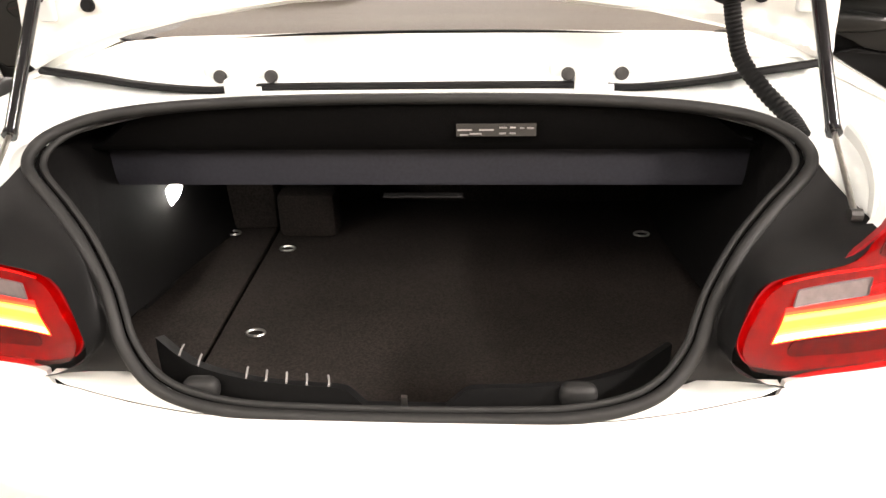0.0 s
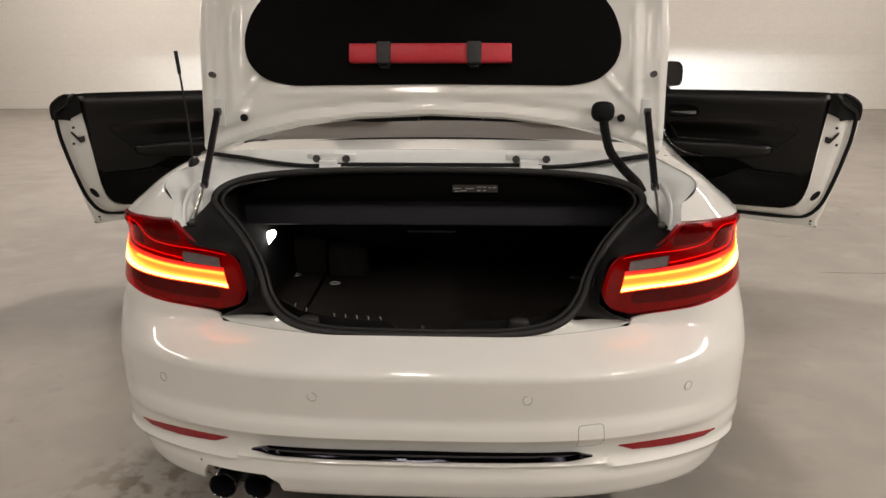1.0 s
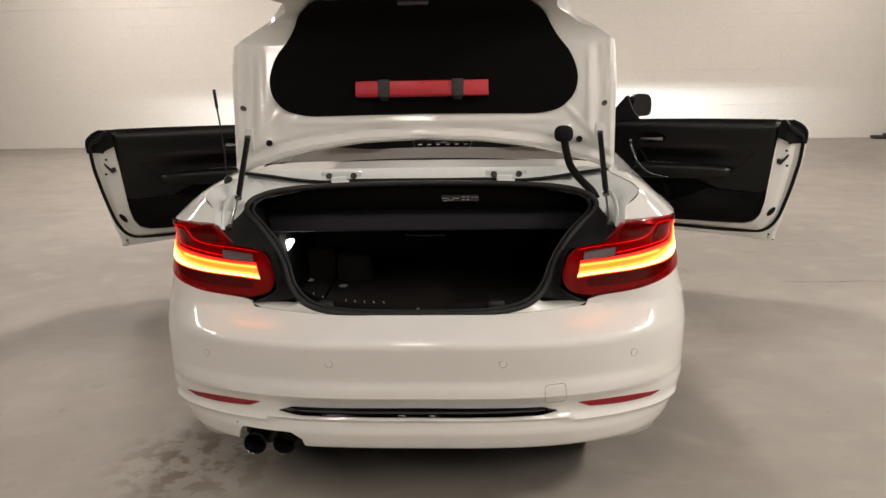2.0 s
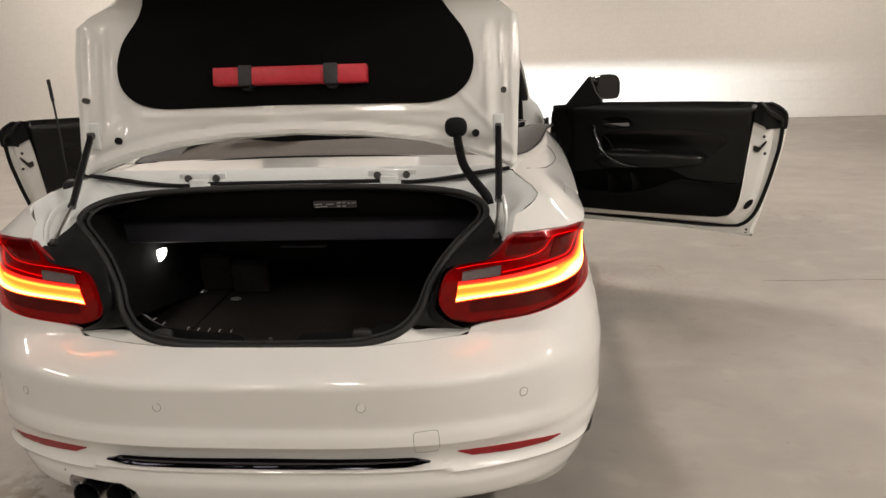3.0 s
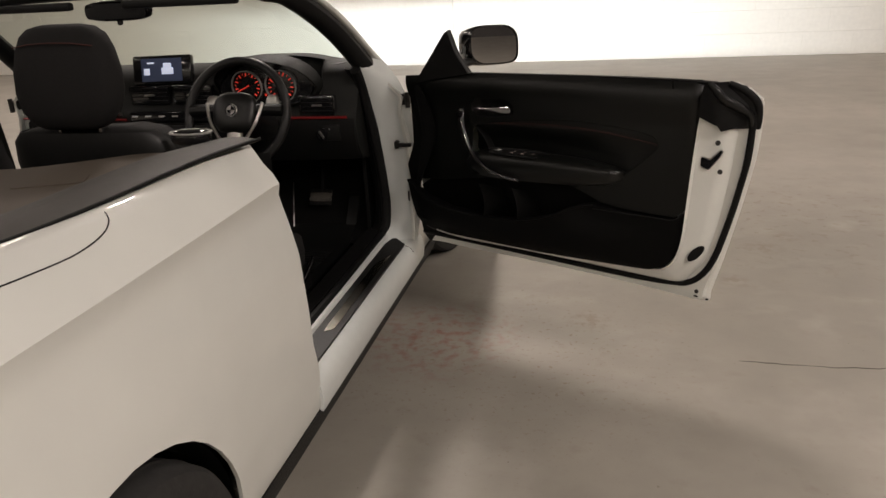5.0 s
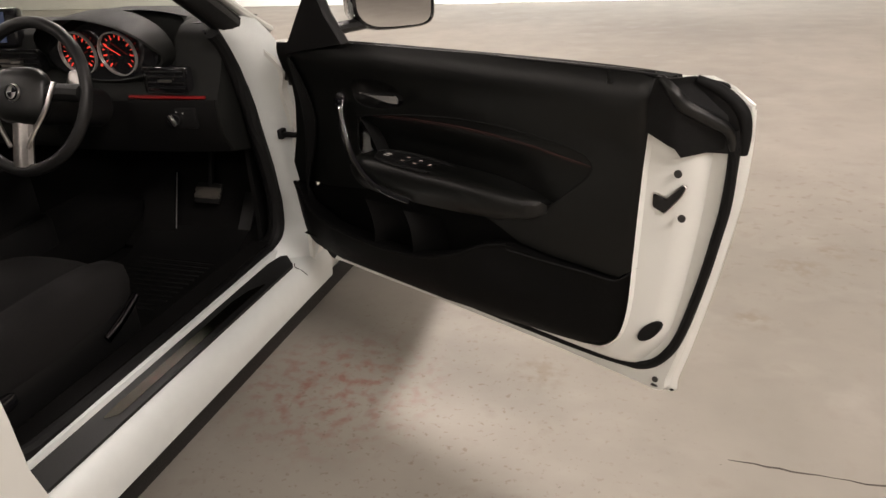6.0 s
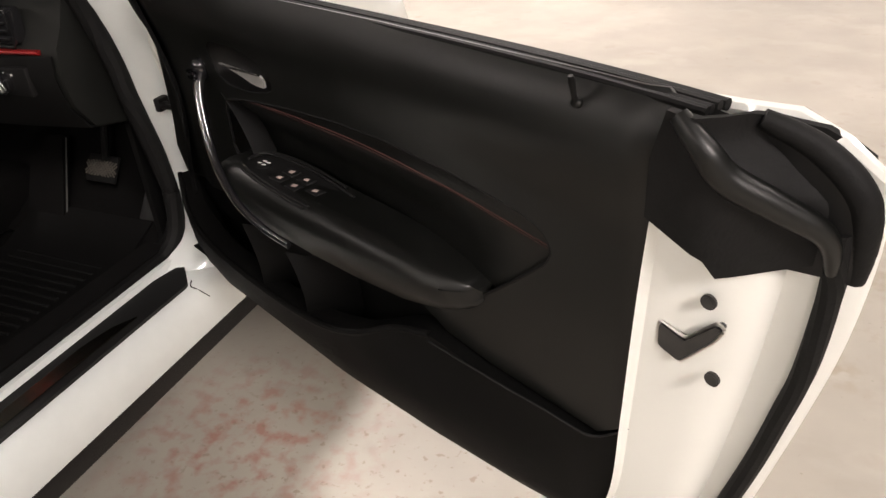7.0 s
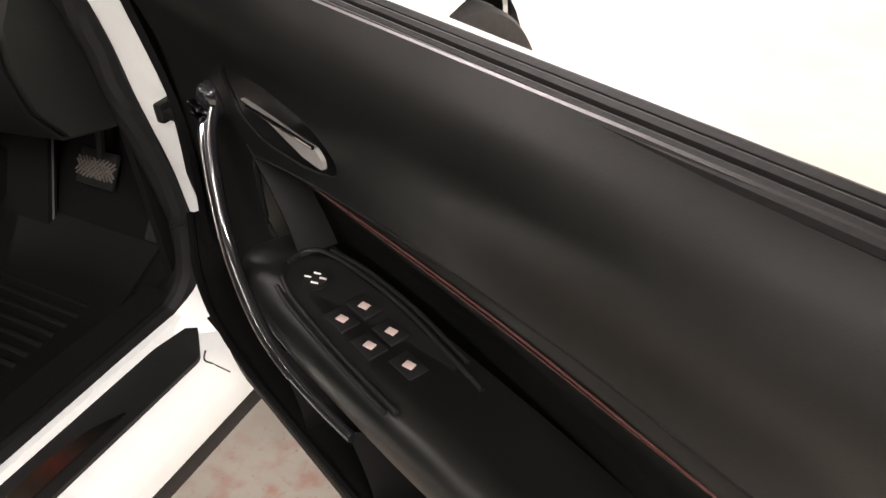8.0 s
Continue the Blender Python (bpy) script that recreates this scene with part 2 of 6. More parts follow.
def thing(name, label, category, group="", kind="", at=(0, 0, 0)):
    ob = new(name)
    ob.empty_display_size = 0.1
    ob.location = at
    return tagged(ob, label, category, group, kind)


def part(name, bm, mat, parent=None, label="", angle=35):
    ob = new(name, finish(bm, name, mat, angle))
    if parent is not None:
        ob.parent = parent
    return tagged(ob, label)


def moved(bm, m):
    bm.transform(m)
    return bm


def joined(*bms):
    out = bmesh.new()
    for b in bms:
        me = bpy.data.meshes.new("joined_tmp")
        b.to_mesh(me)
        b.free()
        out.from_mesh(me)
        bpy.data.meshes.remove(me)
    return out


def mirrored(bm):
    bm.transform(Matrix.Diagonal((-1, 1, 1, 1)))
    bmesh.ops.reverse_faces(bm, faces=bm.faces)
    return bm


def box(x0, x1, y0, y1, z0, z1, bevel=0.0, seg=2):
    bm = bmesh.new()
    bmesh.ops.create_cube(bm, size=1.0)
    bm.transform(Matrix.Translation(((x0 + x1) / 2, (y0 + y1) / 2, (z0 + z1) / 2)) @ Matrix.Diagonal((x1 - x0, y1 - y0, z1 - z0, 1)))
    if bevel:
        bmesh.ops.bevel(bm, geom=bm.edges[:], offset=bevel, segments=seg, affect="EDGES", profile=0.5)
    return bm


def curve(points, n=8, closed=False):
    """Catmull-Rom through the points."""
    pts = [Vector(p) for p in points]
    out, m = [], len(pts)
    for i in range(m if closed else m - 1):
        p = [pts[(i + k) % m] if closed else pts[min(max(i + k, 0), m - 1)] for k in (-1, 0, 1, 2)]
        for j in range(n):
            t = j / n
            out.append(0.5 * (2 * p[1] + (p[2] - p[0]) * t + (2 * p[0] - 5 * p[1] + 4 * p[2] - p[3]) * t * t + (3 * p[1] - p[0] - 3 * p[2] + p[3]) * t ** 3))
    if not closed:
        out.append(pts[-1])
    return out


def tube(points, r, seg=10, closed=False, flat=1.0, up=(0, 0, 1), ribs=0.0, section=None):
    """A pipe along the points; r may be a function of 0..1. flat squeezes it along the second axis."""
    bm = bmesh.new()
    n, rings = len(points), []
    for i, p in enumerate(points):
        a, b = points[(i - 1) % n] if closed else points[max(i - 1, 0)], points[(i + 1) % n] if closed else points[min(i + 1, n - 1)]
        t = (Vector(b) - Vector(a)).normalized()
        side = t.cross(Vector(up))
        side = side.normalized() if side.length > 1e-4 else t.orthogonal().normalized()
        nrm = side.cross(t)
        f = i / max(1, n - 1)
        rr = r(f) if callable(r) else r
        if ribs:
            rr *= 1 + ribs * (i % 2)
        prof = section or [(math.cos(2 * math.pi * k / seg), flat * math.sin(2 * math.pi * k / seg)) for k in range(seg)]
        rings.append([bm.verts.new(Vector(p) + side * rr * c + nrm * rr * s) for c, s in prof])
    k = len(rings[0])
    for i in range(n if closed else n - 1):
        a, b = rings[i], rings[(i + 1) % n]
        for j in range(k):
            bm.faces.new((a[j], a[(j + 1) % k], b[(j + 1) % k], b[j]))
    if not closed:
        bm.faces.new(rings[0][::-1]), bm.faces.new(rings[-1])
    return bm


def loft(rings, closed_ring=True, caps=True):
    bm = bmesh.new()
    vs = [[bm.verts.new(p) for p in ring] for ring in rings]
    k = len(vs[0])
    for a, b in zip(vs, vs[1:]):
        for j in range(k if closed_ring else k - 1):
            bm.faces.new((a[j], a[(j + 1) % k], b[(j + 1) % k], b[j]))
    if caps and closed_ring:
        bm.faces.new(vs[0][::-1]), bm.faces.new(vs[-1])
    return bm


def sheet(f, us, vs, thick=0.0):
    """A grid surface f(u, v)."""
    bm = bmesh.new()
    g = [[bm.verts.new(f(u, v)) for v in vs] for u in us]
    for a, b in zip(g, g[1:]):
        for j in range(len(vs) - 1):
            bm.faces.new((a[j], a[j + 1], b[j + 1], b[j]))
    if thick:
        bmesh.ops.recalc_face_normals(bm, faces=bm.faces)
        bmesh.ops.solidify(bm, geom=bm.faces[:], thickness=thick)
    return bm


def inside(poly, x, y):
    hit, j = False, len(poly) - 1
    for i in range(len(poly)):
        (xi, yi), (xj, yj) = poly[i], poly[j]
        if (yi > y) != (yj > y) and x < (xj - xi) * (y - yi) / (yj - yi) + xi:
            hit = not hit
        j = i
    return hit


def rounded(poly, r, n=5):
    """A polygon with its corners rounded; r is one radius or one for each corner."""
    out, m = [], len(poly)
    for i in range(m):
        p, a, b = Vector(poly[i]), Vector(poly[i - 1]), Vector(poly[(i + 1) % m])
        rr = r[i] if isinstance(r, (list, tuple)) else r
        d = min(rr, (a - p).length * 0.45, (b - p).length * 0.45)
        if d < 1e-5:
            out.append(tuple(p))
            continue
        s, e = p + (a - p).normalized() * d, p + (b - p).normalized() * d
        for k in range(n + 1):
            t = k / n
            q = s * (1 - t) ** 2 + p * 2 * t * (1 - t) + e * t * t
            out.append(tuple(q))
    return out


from mathutils.geometry import delaunay_2d_cdt


def patch(outline, f, res=0.03, holes=(), flange=0.0, depth_dir=None):
    """A surface over the polygon (with holes), mapped to space by f(u, v), with its edges turned in by flange."""
    verts, edges = [], []
    for poly in (outline, *holes):
        start, ring = len(verts), []
        for (ax, ay), (bx, by) in zip(poly, list(poly[1:]) + [poly[0]]):
            n = max(1, int(math.hypot(bx - ax, by - ay) / res))
            ring += [(ax + (bx - ax) * k / n, ay + (by - ay) * k / n) for k in range(n)]
        verts += [Vector(p) for p in ring]
        edges += [(start + k, start + (k + 1) % len(ring)) for k in range(len(ring))]
    xs, ys = [p[0] for p in outline], [p[1] for p in outline]
    bound = np.array([tuple(v) for v in verts])
    y, row = min(ys) + res * 0.5, 0
    while y < max(ys):
        x = min(xs) + res * (0.5 if row % 2 else 0.25)
        while x < max(xs):
            if inside(outline, x, y) and not any(inside(h, x, y) for h in holes) and np.min(np.hypot(bound[:, 0] - x, bound[:, 1] - y)) > res * 0.45:
                verts.append(Vector((x, y)))
            x += res
        y, row = y + res * 0.87, row + 1
    vo, eo, fo, *_ = delaunay_2d_cdt(verts, edges, [], 0, 1e-6)
    bm = bmesh.new()
    bv = [bm.verts.new(f(v[0], v[1])) for v in vo]
    for tri in fo:
        cx, cy = sum(vo[i][0] for i in tri) / len(tri), sum(vo[i][1] for i in tri) / len(tri)
        if inside(outline, cx, cy) and not any(inside(h, cx, cy) for h in holes):
            bm.faces.new([bv[i] for i in tri])
    for v in [v for v in bm.verts if not v.link_faces]:
        bm.verts.remove(v)
    bmesh.ops.recalc_face_normals(bm, faces=bm.faces)
    if flange:
        bm.normal_update()
        be = [e for e in bm.edges if e.is_boundary]
        low = {}
        for v in {v for e in be for v in e.verts}:
            d = Vector(depth_dir) if depth_dir else -v.normal
            low[v] = bm.verts.new(v.co + d * flange)
        for e in be:
            a, b = e.verts
            bm.faces.new((a, b, low[b], low[a]))
    return bm


def outward(bm, direction):
    """Turns a sheet so that its faces look along the direction."""
    bm.normal_update()
    if sum((f.normal.dot(Vector(direction)) * f.calc_area() for f in bm.faces)) < 0:
        bmesh.ops.reverse_faces(bm, faces=bm.faces)
    return bm


def disc(c, axis, r, h, seg=24, r2=None, bevel=0.0):
    bm = bmesh.new()
    bmesh.ops.create_cone(bm, cap_ends=True, segments=seg, radius1=r, radius2=r if r2 is None else r2, depth=h)
    if bevel:
        bmesh.ops.bevel(bm, geom=[e for e in bm.edges if len(e.link_faces) == 2 and e.calc_face_angle() > 0.9], offset=bevel, segments=2, affect="EDGES")
    bm.transform(Matrix.Translation(c) @ Vector(axis).to_track_quat("Z", "Y").to_matrix().to_4x4())
    return bm


def blob(c, size, power=2.6, seg=20, rings=14):
    """A cushion-like superellipsoid."""
    def sgn(v, e):
        return math.copysign(abs(v) ** e, v)
    bm, e, rows = bmesh.new(), 2.0 / power, []
    top, bot = bm.verts.new(Vector(c) + Vector((0, 0, size[2]))), bm.verts.new(Vector(c) - Vector((0, 0, size[2])))
    for i in range(1, rings):
        a = math.pi * (i / rings - 0.5)
        rows.append([bm.verts.new(Vector(c) + Vector((size[0] * sgn(math.cos(a), e) * sgn(math.cos(b), e), size[1] * sgn(math.cos(a), e) * sgn(math.sin(b), e), size[2] * sgn(math.sin(a), e)))) for b in (2 * math.pi * k / seg for k in range(seg))])
    for a, b in zip(rows, rows[1:]):
        for j in range(seg):
            bm.faces.new((a[j], a[(j + 1) % seg], b[(j + 1) % seg], b[j]))
    for j in range(seg):
        bm.faces.new((bot, rows[0][(j + 1) % seg], rows[0][j])), bm.faces.new((top, rows[-1][j], rows[-1][(j + 1) % seg]))
    return bm

# ---- the hall ----
WALL_Y = 11.05
HALL_W, HALL_S = 13.0, -11.0
floor = tagged(part("floor", box(-HALL_W, HALL_W, HALL_S, WALL_Y + 0.3, -0.2, 0.0), FLOOR), "worn beige painted concrete floor with stains", "floor", kind="structure")
wall_north = tagged(part("wall_north", joined(box(-HALL_W, HALL_W, WALL_Y + 0.012, WALL_Y + 0.3, 0.0, 2.33), box(-HALL_W, HALL_W, WALL_Y, WALL_Y + 0.3, 2.33, CEILING_Z)), WALL), "cream painted block wall", "wall", kind="structure")
# unseen walls added to close the hall, dark so that reflections stay dark
for nm, b in (("wall_west", (-HALL_W - 0.3, -HALL_W, HALL_S, WALL_Y + 0.3)), ("wall_east", (HALL_W, HALL_W + 0.3, HALL_S, WALL_Y + 0.3)), ("wall_south", (-HALL_W - 0.3, HALL_W + 0.3, HALL_S - 0.3, HALL_S))):
    tagged(part(nm, box(*b, 0.0, CEILING_Z), UNSEEN_WALL), "unseen dark wall that closes the hall", "wall", kind="structure")
tagged(part("ceiling", box(-HALL_W - 0.3, HALL_W + 0.3, HALL_S - 0.3, WALL_Y + 0.3, CEILING_Z, CEILING_Z + 0.2), CEILING), "unseen hall ceiling, kept dark to cut ambient light", "ceiling", kind="structure")
for lx, ly, watts in LIGHT_SPOTS:
    lt = thing("ceiling_light", "long white ceiling light with a lit diffuser", "light", "ceiling lights")
    part("frame", box(lx - 0.21, lx + 0.21, ly - 1.0, ly + 1.0, CEILING_Z - 0.10, CEILING_Z, 0.01), FIXTURE, lt)
    part("diffuser", box(lx - 0.17, lx + 0.17, ly - 0.95, ly + 0.95, CEILING_Z - 0.13, CEILING_Z - 0.10), DIFFUSER, lt, "glowing white diffuser")

# ---- the car: body surface ----
REAR_N, REAR_A, REAR_C, REAR_Y = 3.2, 0.915, 0.75, 0.02
FRONT_N, FRONT_C, FRONT_Y = 2.5, 0.62, 4.55
plan = []
for k in range(81):
    th = math.pi / 2 * k / 80
    plan.append((REAR_A * math.sin(th) ** (2 / REAR_N), REAR_Y + REAR_C - REAR_C * math.cos(th) ** (2 / REAR_N)))
SIDE_Y, SIDE_X = (0.77, 1.10, 1.86, 2.6, 3.3, FRONT_Y - FRONT_C), (0.915, 0.922, 0.921, 0.917, 0.908, 0.905)
for k in range(1, 80):
    y = lerp(0.77, FRONT_Y - FRONT_C, k / 80)
    plan.append((float(np.interp(y, SIDE_Y, SIDE_X)), y))
for k in range(81):
    th = math.pi / 2 * k / 80
    plan.append((0.905 * math.cos(th) ** (2 / FRONT_N), FRONT_Y - FRONT_C + FRONT_C * math.sin(th) ** (2 / FRONT_N)))
plan = np.array(plan)
PS = np.concatenate([[0], np.cumsum(np.hypot(*np.diff(plan, axis=0).T))])
TAN = np.gradient(plan, PS, axis=0)
TAN /= np.linalg.norm(TAN, axis=1)[:, None]
VS = np.linspace(0.15, 1.6, 581)


def profile(rows, width=0.012):
    """Inset and height along a body section, with its creases rounded."""
    v, i, z = np.array(rows).T
    k = max(1, int(width / 0.0025))
    ker = np.hanning(2 * k + 3)[1:-1]
    ker /= ker.sum()
    out = []
    for col in (i, z):
        dense = np.interp(VS, v, col)
        dense[VS > v[-1]] = col[-1] + (VS[VS > v[-1]] - v[-1]) * (col[-1] - col[-2]) / (v[-1] - v[-2])
        pad = np.concatenate([np.full(k, dense[0]), dense, dense[-1] + (dense[-1] - dense[-2]) * np.arange(1, k + 1)])
        out.append(np.convolve(pad, ker, "valid")[: len(VS)])
    return out


P_REAR = profile([(0.15, 0.20, 0.26), (0.24, 0.07, 0.262), (0.29, 0.025, 0.285), (0.34, 0.012, 0.34), (0.385, 0.022, 0.385), (0.405, 0.024, 0.405), (0.445, 0.020, 0.445), (0.462, 0.0, 0.462),
                  (0.50, 0.003, 0.50), (0.515, 0.012, 0.515), (0.60, 0.004, 0.60), (0.64, 0.0, 0.64), (0.655, 0.012, 0.655), (0.70, 0.095, 0.693), (0.725, 0.14, 0.712), (0.745, 0.142, 0.745), (0.85, 0.128, 0.85), (0.92, 0.138, 0.92),
                  (0.985, 0.150, 0.985), (1.02, 0.20, 1.012), (1.07, 0.30, 1.04), (1.2, 0.42, 1.075)])
P_SIDE = profile([(0.15, 0.12, 0.19), (0.22, 0.045, 0.22), (0.30, 0.010, 0.30), (0.42, -0.016, 0.42), (0.60, -0.018, 0.60), (0.70, -0.010, 0.70), (0.76, 0.000, 0.76), (0.84, 0.017, 0.84), (0.90, 0.032, 0.90), (0.940, 0.034, 0.940), (0.968, 0.022, 0.968), (0.984, 0.038, 0.984), (1.006, 0.064, 1.002), (1.03, 0.090, 1.026), (1.07, 0.125, 1.052),
                  (1.12, 0.17, 1.072), (1.2, 0.25, 1.088), (1.3, 0.35, 1.10)], 0.012)
P_BELT = profile([(0.15, 0.10, 0.19), (0.22, 0.020, 0.22), (0.30, 0.004, 0.30), (0.42, -0.003, 0.42), (0.60, -0.004, 0.60), (0.76, -0.002, 0.76), (0.84, 0.010, 0.84), (0.905, 0.023, 0.905), (0.940, 0.021, 0.940), (0.968, 0.006, 0.968), (0.984, 0.015, 0.984), (1.004, 0.034, 1.003), (1.05, 0.072, 1.05), (1.075, 0.092, 1.068),
                  (1.12, 0.135, 1.078), (1.2, 0.215, 1.09), (1.3, 0.31, 1.10)], 0.010)
P_FRONT = profile([(0.15, 0.20, 0.21), (0.22, 0.06, 0.23), (0.32, 0.0, 0.32), (0.50, 0.005, 0.50), (0.62, 0.03, 0.61), (0.70, 0.08, 0.68), (0.78, 0.16, 0.735), (0.9, 0.27, 0.775), (1.2, 0.5, 0.82)], 0.03)


def body(s, v, proud=0.0):
    """A point of the right half of the body: s runs along the plan from the tail's middle, v up the section."""
    x, y = np.interp(s, PS, plan[:, 0]), np.interp(s, PS, plan[:, 1])
    tx, ty = np.interp(s, PS, TAN[:, 0]), np.interp(s, PS, TAN[:, 1])
    ln = math.hypot(tx, ty)
    nx, ny = ty / ln, -tx / ln
    i_b, z_b = np.interp(v, VS, P_BELT[0]), np.interp(v, VS, P_BELT[1])
    i_s, z_s = np.interp(v, VS, P_SIDE[0]), np.interp(v, VS, P_SIDE[1])
    w = smooth(0.7, 1.75, y)
    i, z = lerp(i_s, i_b, w), lerp(z_s, z_b, w)
    if y > 2.9:
        drop = smooth(2.9, 4.5, y)
        if z > 0.62:
            z = 0.62 + (z - 0.62) * lerp(0.97, 0.55, drop)
    if y < 1.0:
        wr = 1 - smooth(0.25, 0.97, nx)
        i, z = lerp(i, np.interp(v, VS, P_REAR[0]), wr), lerp(z, np.interp(v, VS, P_REAR[1]), wr)
    elif y > 3.6:
        wf = 1 - smooth(0.3, 1.0, nx)
        i, z = lerp(i, np.interp(v, VS, P_FRONT[0]), wf), lerp(z, np.interp(v, VS, P_FRONT[1]), wf)
    # wheel arches flare a little
    for ay in (AXLE_R, AXLE_F):
        r = math.hypot(y - ay, z - 0.31)
        if 0.33 < r < 0.52 and z < 0.84:
            i -= (0.012 if ay > 2 else 0.005) * (1 - smooth(0.37, 0.52, r))
    if 0.25 < v < 0.78 and y < 1.0:
        i -= 0.014 * smooth(0.25, 0.40, v) * (1 - smooth(0.60, 0.78, v)) * (1 - smooth(0.75, 1.0, y)) * smooth(0.5, 0.95, nx)
    i -= proud
    return Vector((float(x - nx * i), float(y - ny * i), float(z)))


AXLE_R, AXLE_F, WHEEL_R, TRACK = 1.02, 3.88, 0.318, 0.806


def s_at(axis, value, v):
    """The s at which the rear (axis 0, by x) or the side (axis 1, by y) of the body has that coordinate."""
    lo, hi = 0.0, PS[-1] * (0.5 if axis == 0 else 1.0)
    if axis == 1:
        lo = 0.3
    for _ in range(40):
        mid = (lo + hi) / 2
        lo, hi = (mid, hi) if body(mid, v)[axis] < value else (lo, mid)
    return lo


def rx(x, v):
    return (s_at(0, x, v), v)


def sy(y, v):
    return (s_at(1, y, v), v)


def both(name, make, mat, parent, label="", label_left="", angle=35):
    """The right part and its mirror image."""
    a = part(name, make(), mat, parent, label, angle)
    b = part(name, mirrored(make()), mat, parent, label_left or label, angle)
    return a, b


car = thing("car", "white convertible with doors and boot open and tail lights lit", "car")

TAIL = [rx(0.552, 0.742), rx(0.490, 0.758), rx(0.466, 0.80), rx(0.470, 0.845), rx(0.488, 0.888), rx(0.520, 0.908), rx(0.605, 0.923), rx(0.636, 0.950), rx(0.655, 0.985),
        rx(0.76, 0.985), sy(0.385, 0.972), sy(0.445, 0.962), sy(0.482, 0.930), sy(0.482, 0.880), sy(0.458, 0.838), sy(0.42, 0.812), rx(0.80, 0.788), rx(0.70, 0.764), rx(0.60, 0.748)]

# rear bumper, in one piece round the tail
ARCH_R = 0.366


def arch(axle, r, a0, a1, n=14):
    out = []
    for k in range(n + 1):
        a = radians(lerp(a0, a1, k / n))
        out.append(sy(axle + r * math.cos(a), 0.31 + r * math.sin(a)))
    return out


arch_back = arch(AXLE_R, ARCH_R, 206, 126)
SEAM = [tuple(p)[:2] for p in curve([(*sy(0.803, 0.606), 0), (*sy(0.755, 0.623), 0), (*sy(0.66, 0.664), 0), (*sy(0.575, 0.701), 0), (*sy(0.50, 0.742), 0), (*sy(0.465, 0.779), 0), (*sy(0.462, 0.815), 0)], 4)]
bumper_right = [(0.0, 0.245), rx(0.62, 0.245), sy(0.45, 0.245), sy(0.72, 0.235), sy(0.76, 0.235)] + [p for p in arch_back if p[1] > 0.235 and p[1] < 0.60] + SEAM + [(p[0], p[1] - 0.003) for p in TAIL[13:]] + [rx(0.55, 0.736), rx(0.54, 0.724), rx(0.44, 0.720), rx(0.40, 0.718), rx(0.30, 0.714), (0.0, 0.713)]
EXHAUST_Z = 0.275


def full_body(s, v, proud=0.0):
    p = body(abs(s), v, proud)
    return Vector((math.copysign(p.x, s) if s else 0.0, p.y, p.z))


def cut_low_edge():
    right = bumper_right
    left = [(-s, v) for s, v in right[::-1] if s > 1e-6]
    poly = right + left
    # notch for the tail pipes along the lower edge
    low = [(-rx(0.598, 0.245)[0], 0.245), (-rx(0.592, 0.3)[0], 0.318), (-rx(0.575, 0.3)[0], 0.340), (-rx(0.41, 0.3)[0], 0.338), (-rx(0.375, 0.3)[0], 0.315), (-rx(0.355, 0.245)[0], 0.245)]
    i = next(k for k, p in enumerate(poly) if p[0] < 0 and abs(p[1] - 0.245) < 1e-6 and abs(p[0]) < rx(0.63, 0.245)[0] + 0.01)
    return poly[:i + 1] + low + poly[i + 1:]


def bumper_skin(s, v):
    """The bumper with the raised lip that runs under the strip and swings down round the reflectors."""
    x = abs(full_body(s, v).x)
    lip = lerp(0.391, 0.376, smooth(0.44, 0.53, x))
    return full_body(s, v, 0.011 * math.exp(-((v - lip) / 0.009) ** 2) * (1 - smooth(0.84, 0.90, x)) - 0.003 * math.exp(-((v - 0.452) / 0.006) ** 2))


bumper = part("rear_bumper", patch(cut_low_edge(), bumper_skin, 0.013, flange=0.012), PAINT, car)

# quarter panels with wheel arch, tail light cutout and, on the right, the filler flap
FLAP = rounded([sy(0.562, 1.029), sy(0.792, 1.015), sy(0.800, 0.860), sy(0.562, 0.888), sy(0.546, 0.95)], [0.025, 0.03, 0.035, 0.05, 0.1])
DOOR_EDGE = [sy(1.835, 1.075), sy(1.815, 1.02), sy(1.812, 0.966), sy(1.84, 0.90), sy(1.852, 0.76), sy(1.862, 0.60), sy(1.866, 0.48), sy(1.878, 0.43), sy(1.888, 0.39)]


Q_EDGE = [rx(0.662, 0.990), rx(0.672, 1.03), sy(0.40, 1.085), sy(0.50, 1.15), sy(0.60, 1.19)]


def quarter(flap):
    front = arch(AXLE_R, ARCH_R, 125, -14)
    rim = [p for p in front]
    pts = [sy(1.835, 1.075)] + DOOR_EDGE[1:] + [sy(1.888, 0.256), sy(1.45, 0.256)] + [p for p in rim[::-1] if p[1] > 0.255]
    pts += [(s + 0.0012, v + 0.0012) for s, v in SEAM] + [(p[0] + 0.004, p[1] + 0.001) for p in TAIL[12:13]] + [(p[0] + 0.003, p[1] + 0.004) for p in TAIL[9:12]][::-1] + Q_EDGE
    pts += [sy(0.80, 1.165), sy(1.0, 1.115), sy(1.16, 1.085), sy(1.262, 1.066), sy(1.270, 1.125), sy(1.45, 1.135), sy(1.70, 1.115)]
    return outward(patch(pts, body, 0.026, holes=[FLAP] if flap else (), flange=0.010), (1, 0, 0))


part("quarter_panel", quarter(True), PAINT, car)
part("quarter_panel", mirrored(quarter(False)), PAINT, car)
flap_c = (sum(p[0] for p in FLAP) / len(FLAP), sum(p[1] for p in FLAP) / len(FLAP))
flap_in = [(lerp(p[0], flap_c[0], 0.022), lerp(p[1], flap_c[1], 0.022)) for p in FLAP]
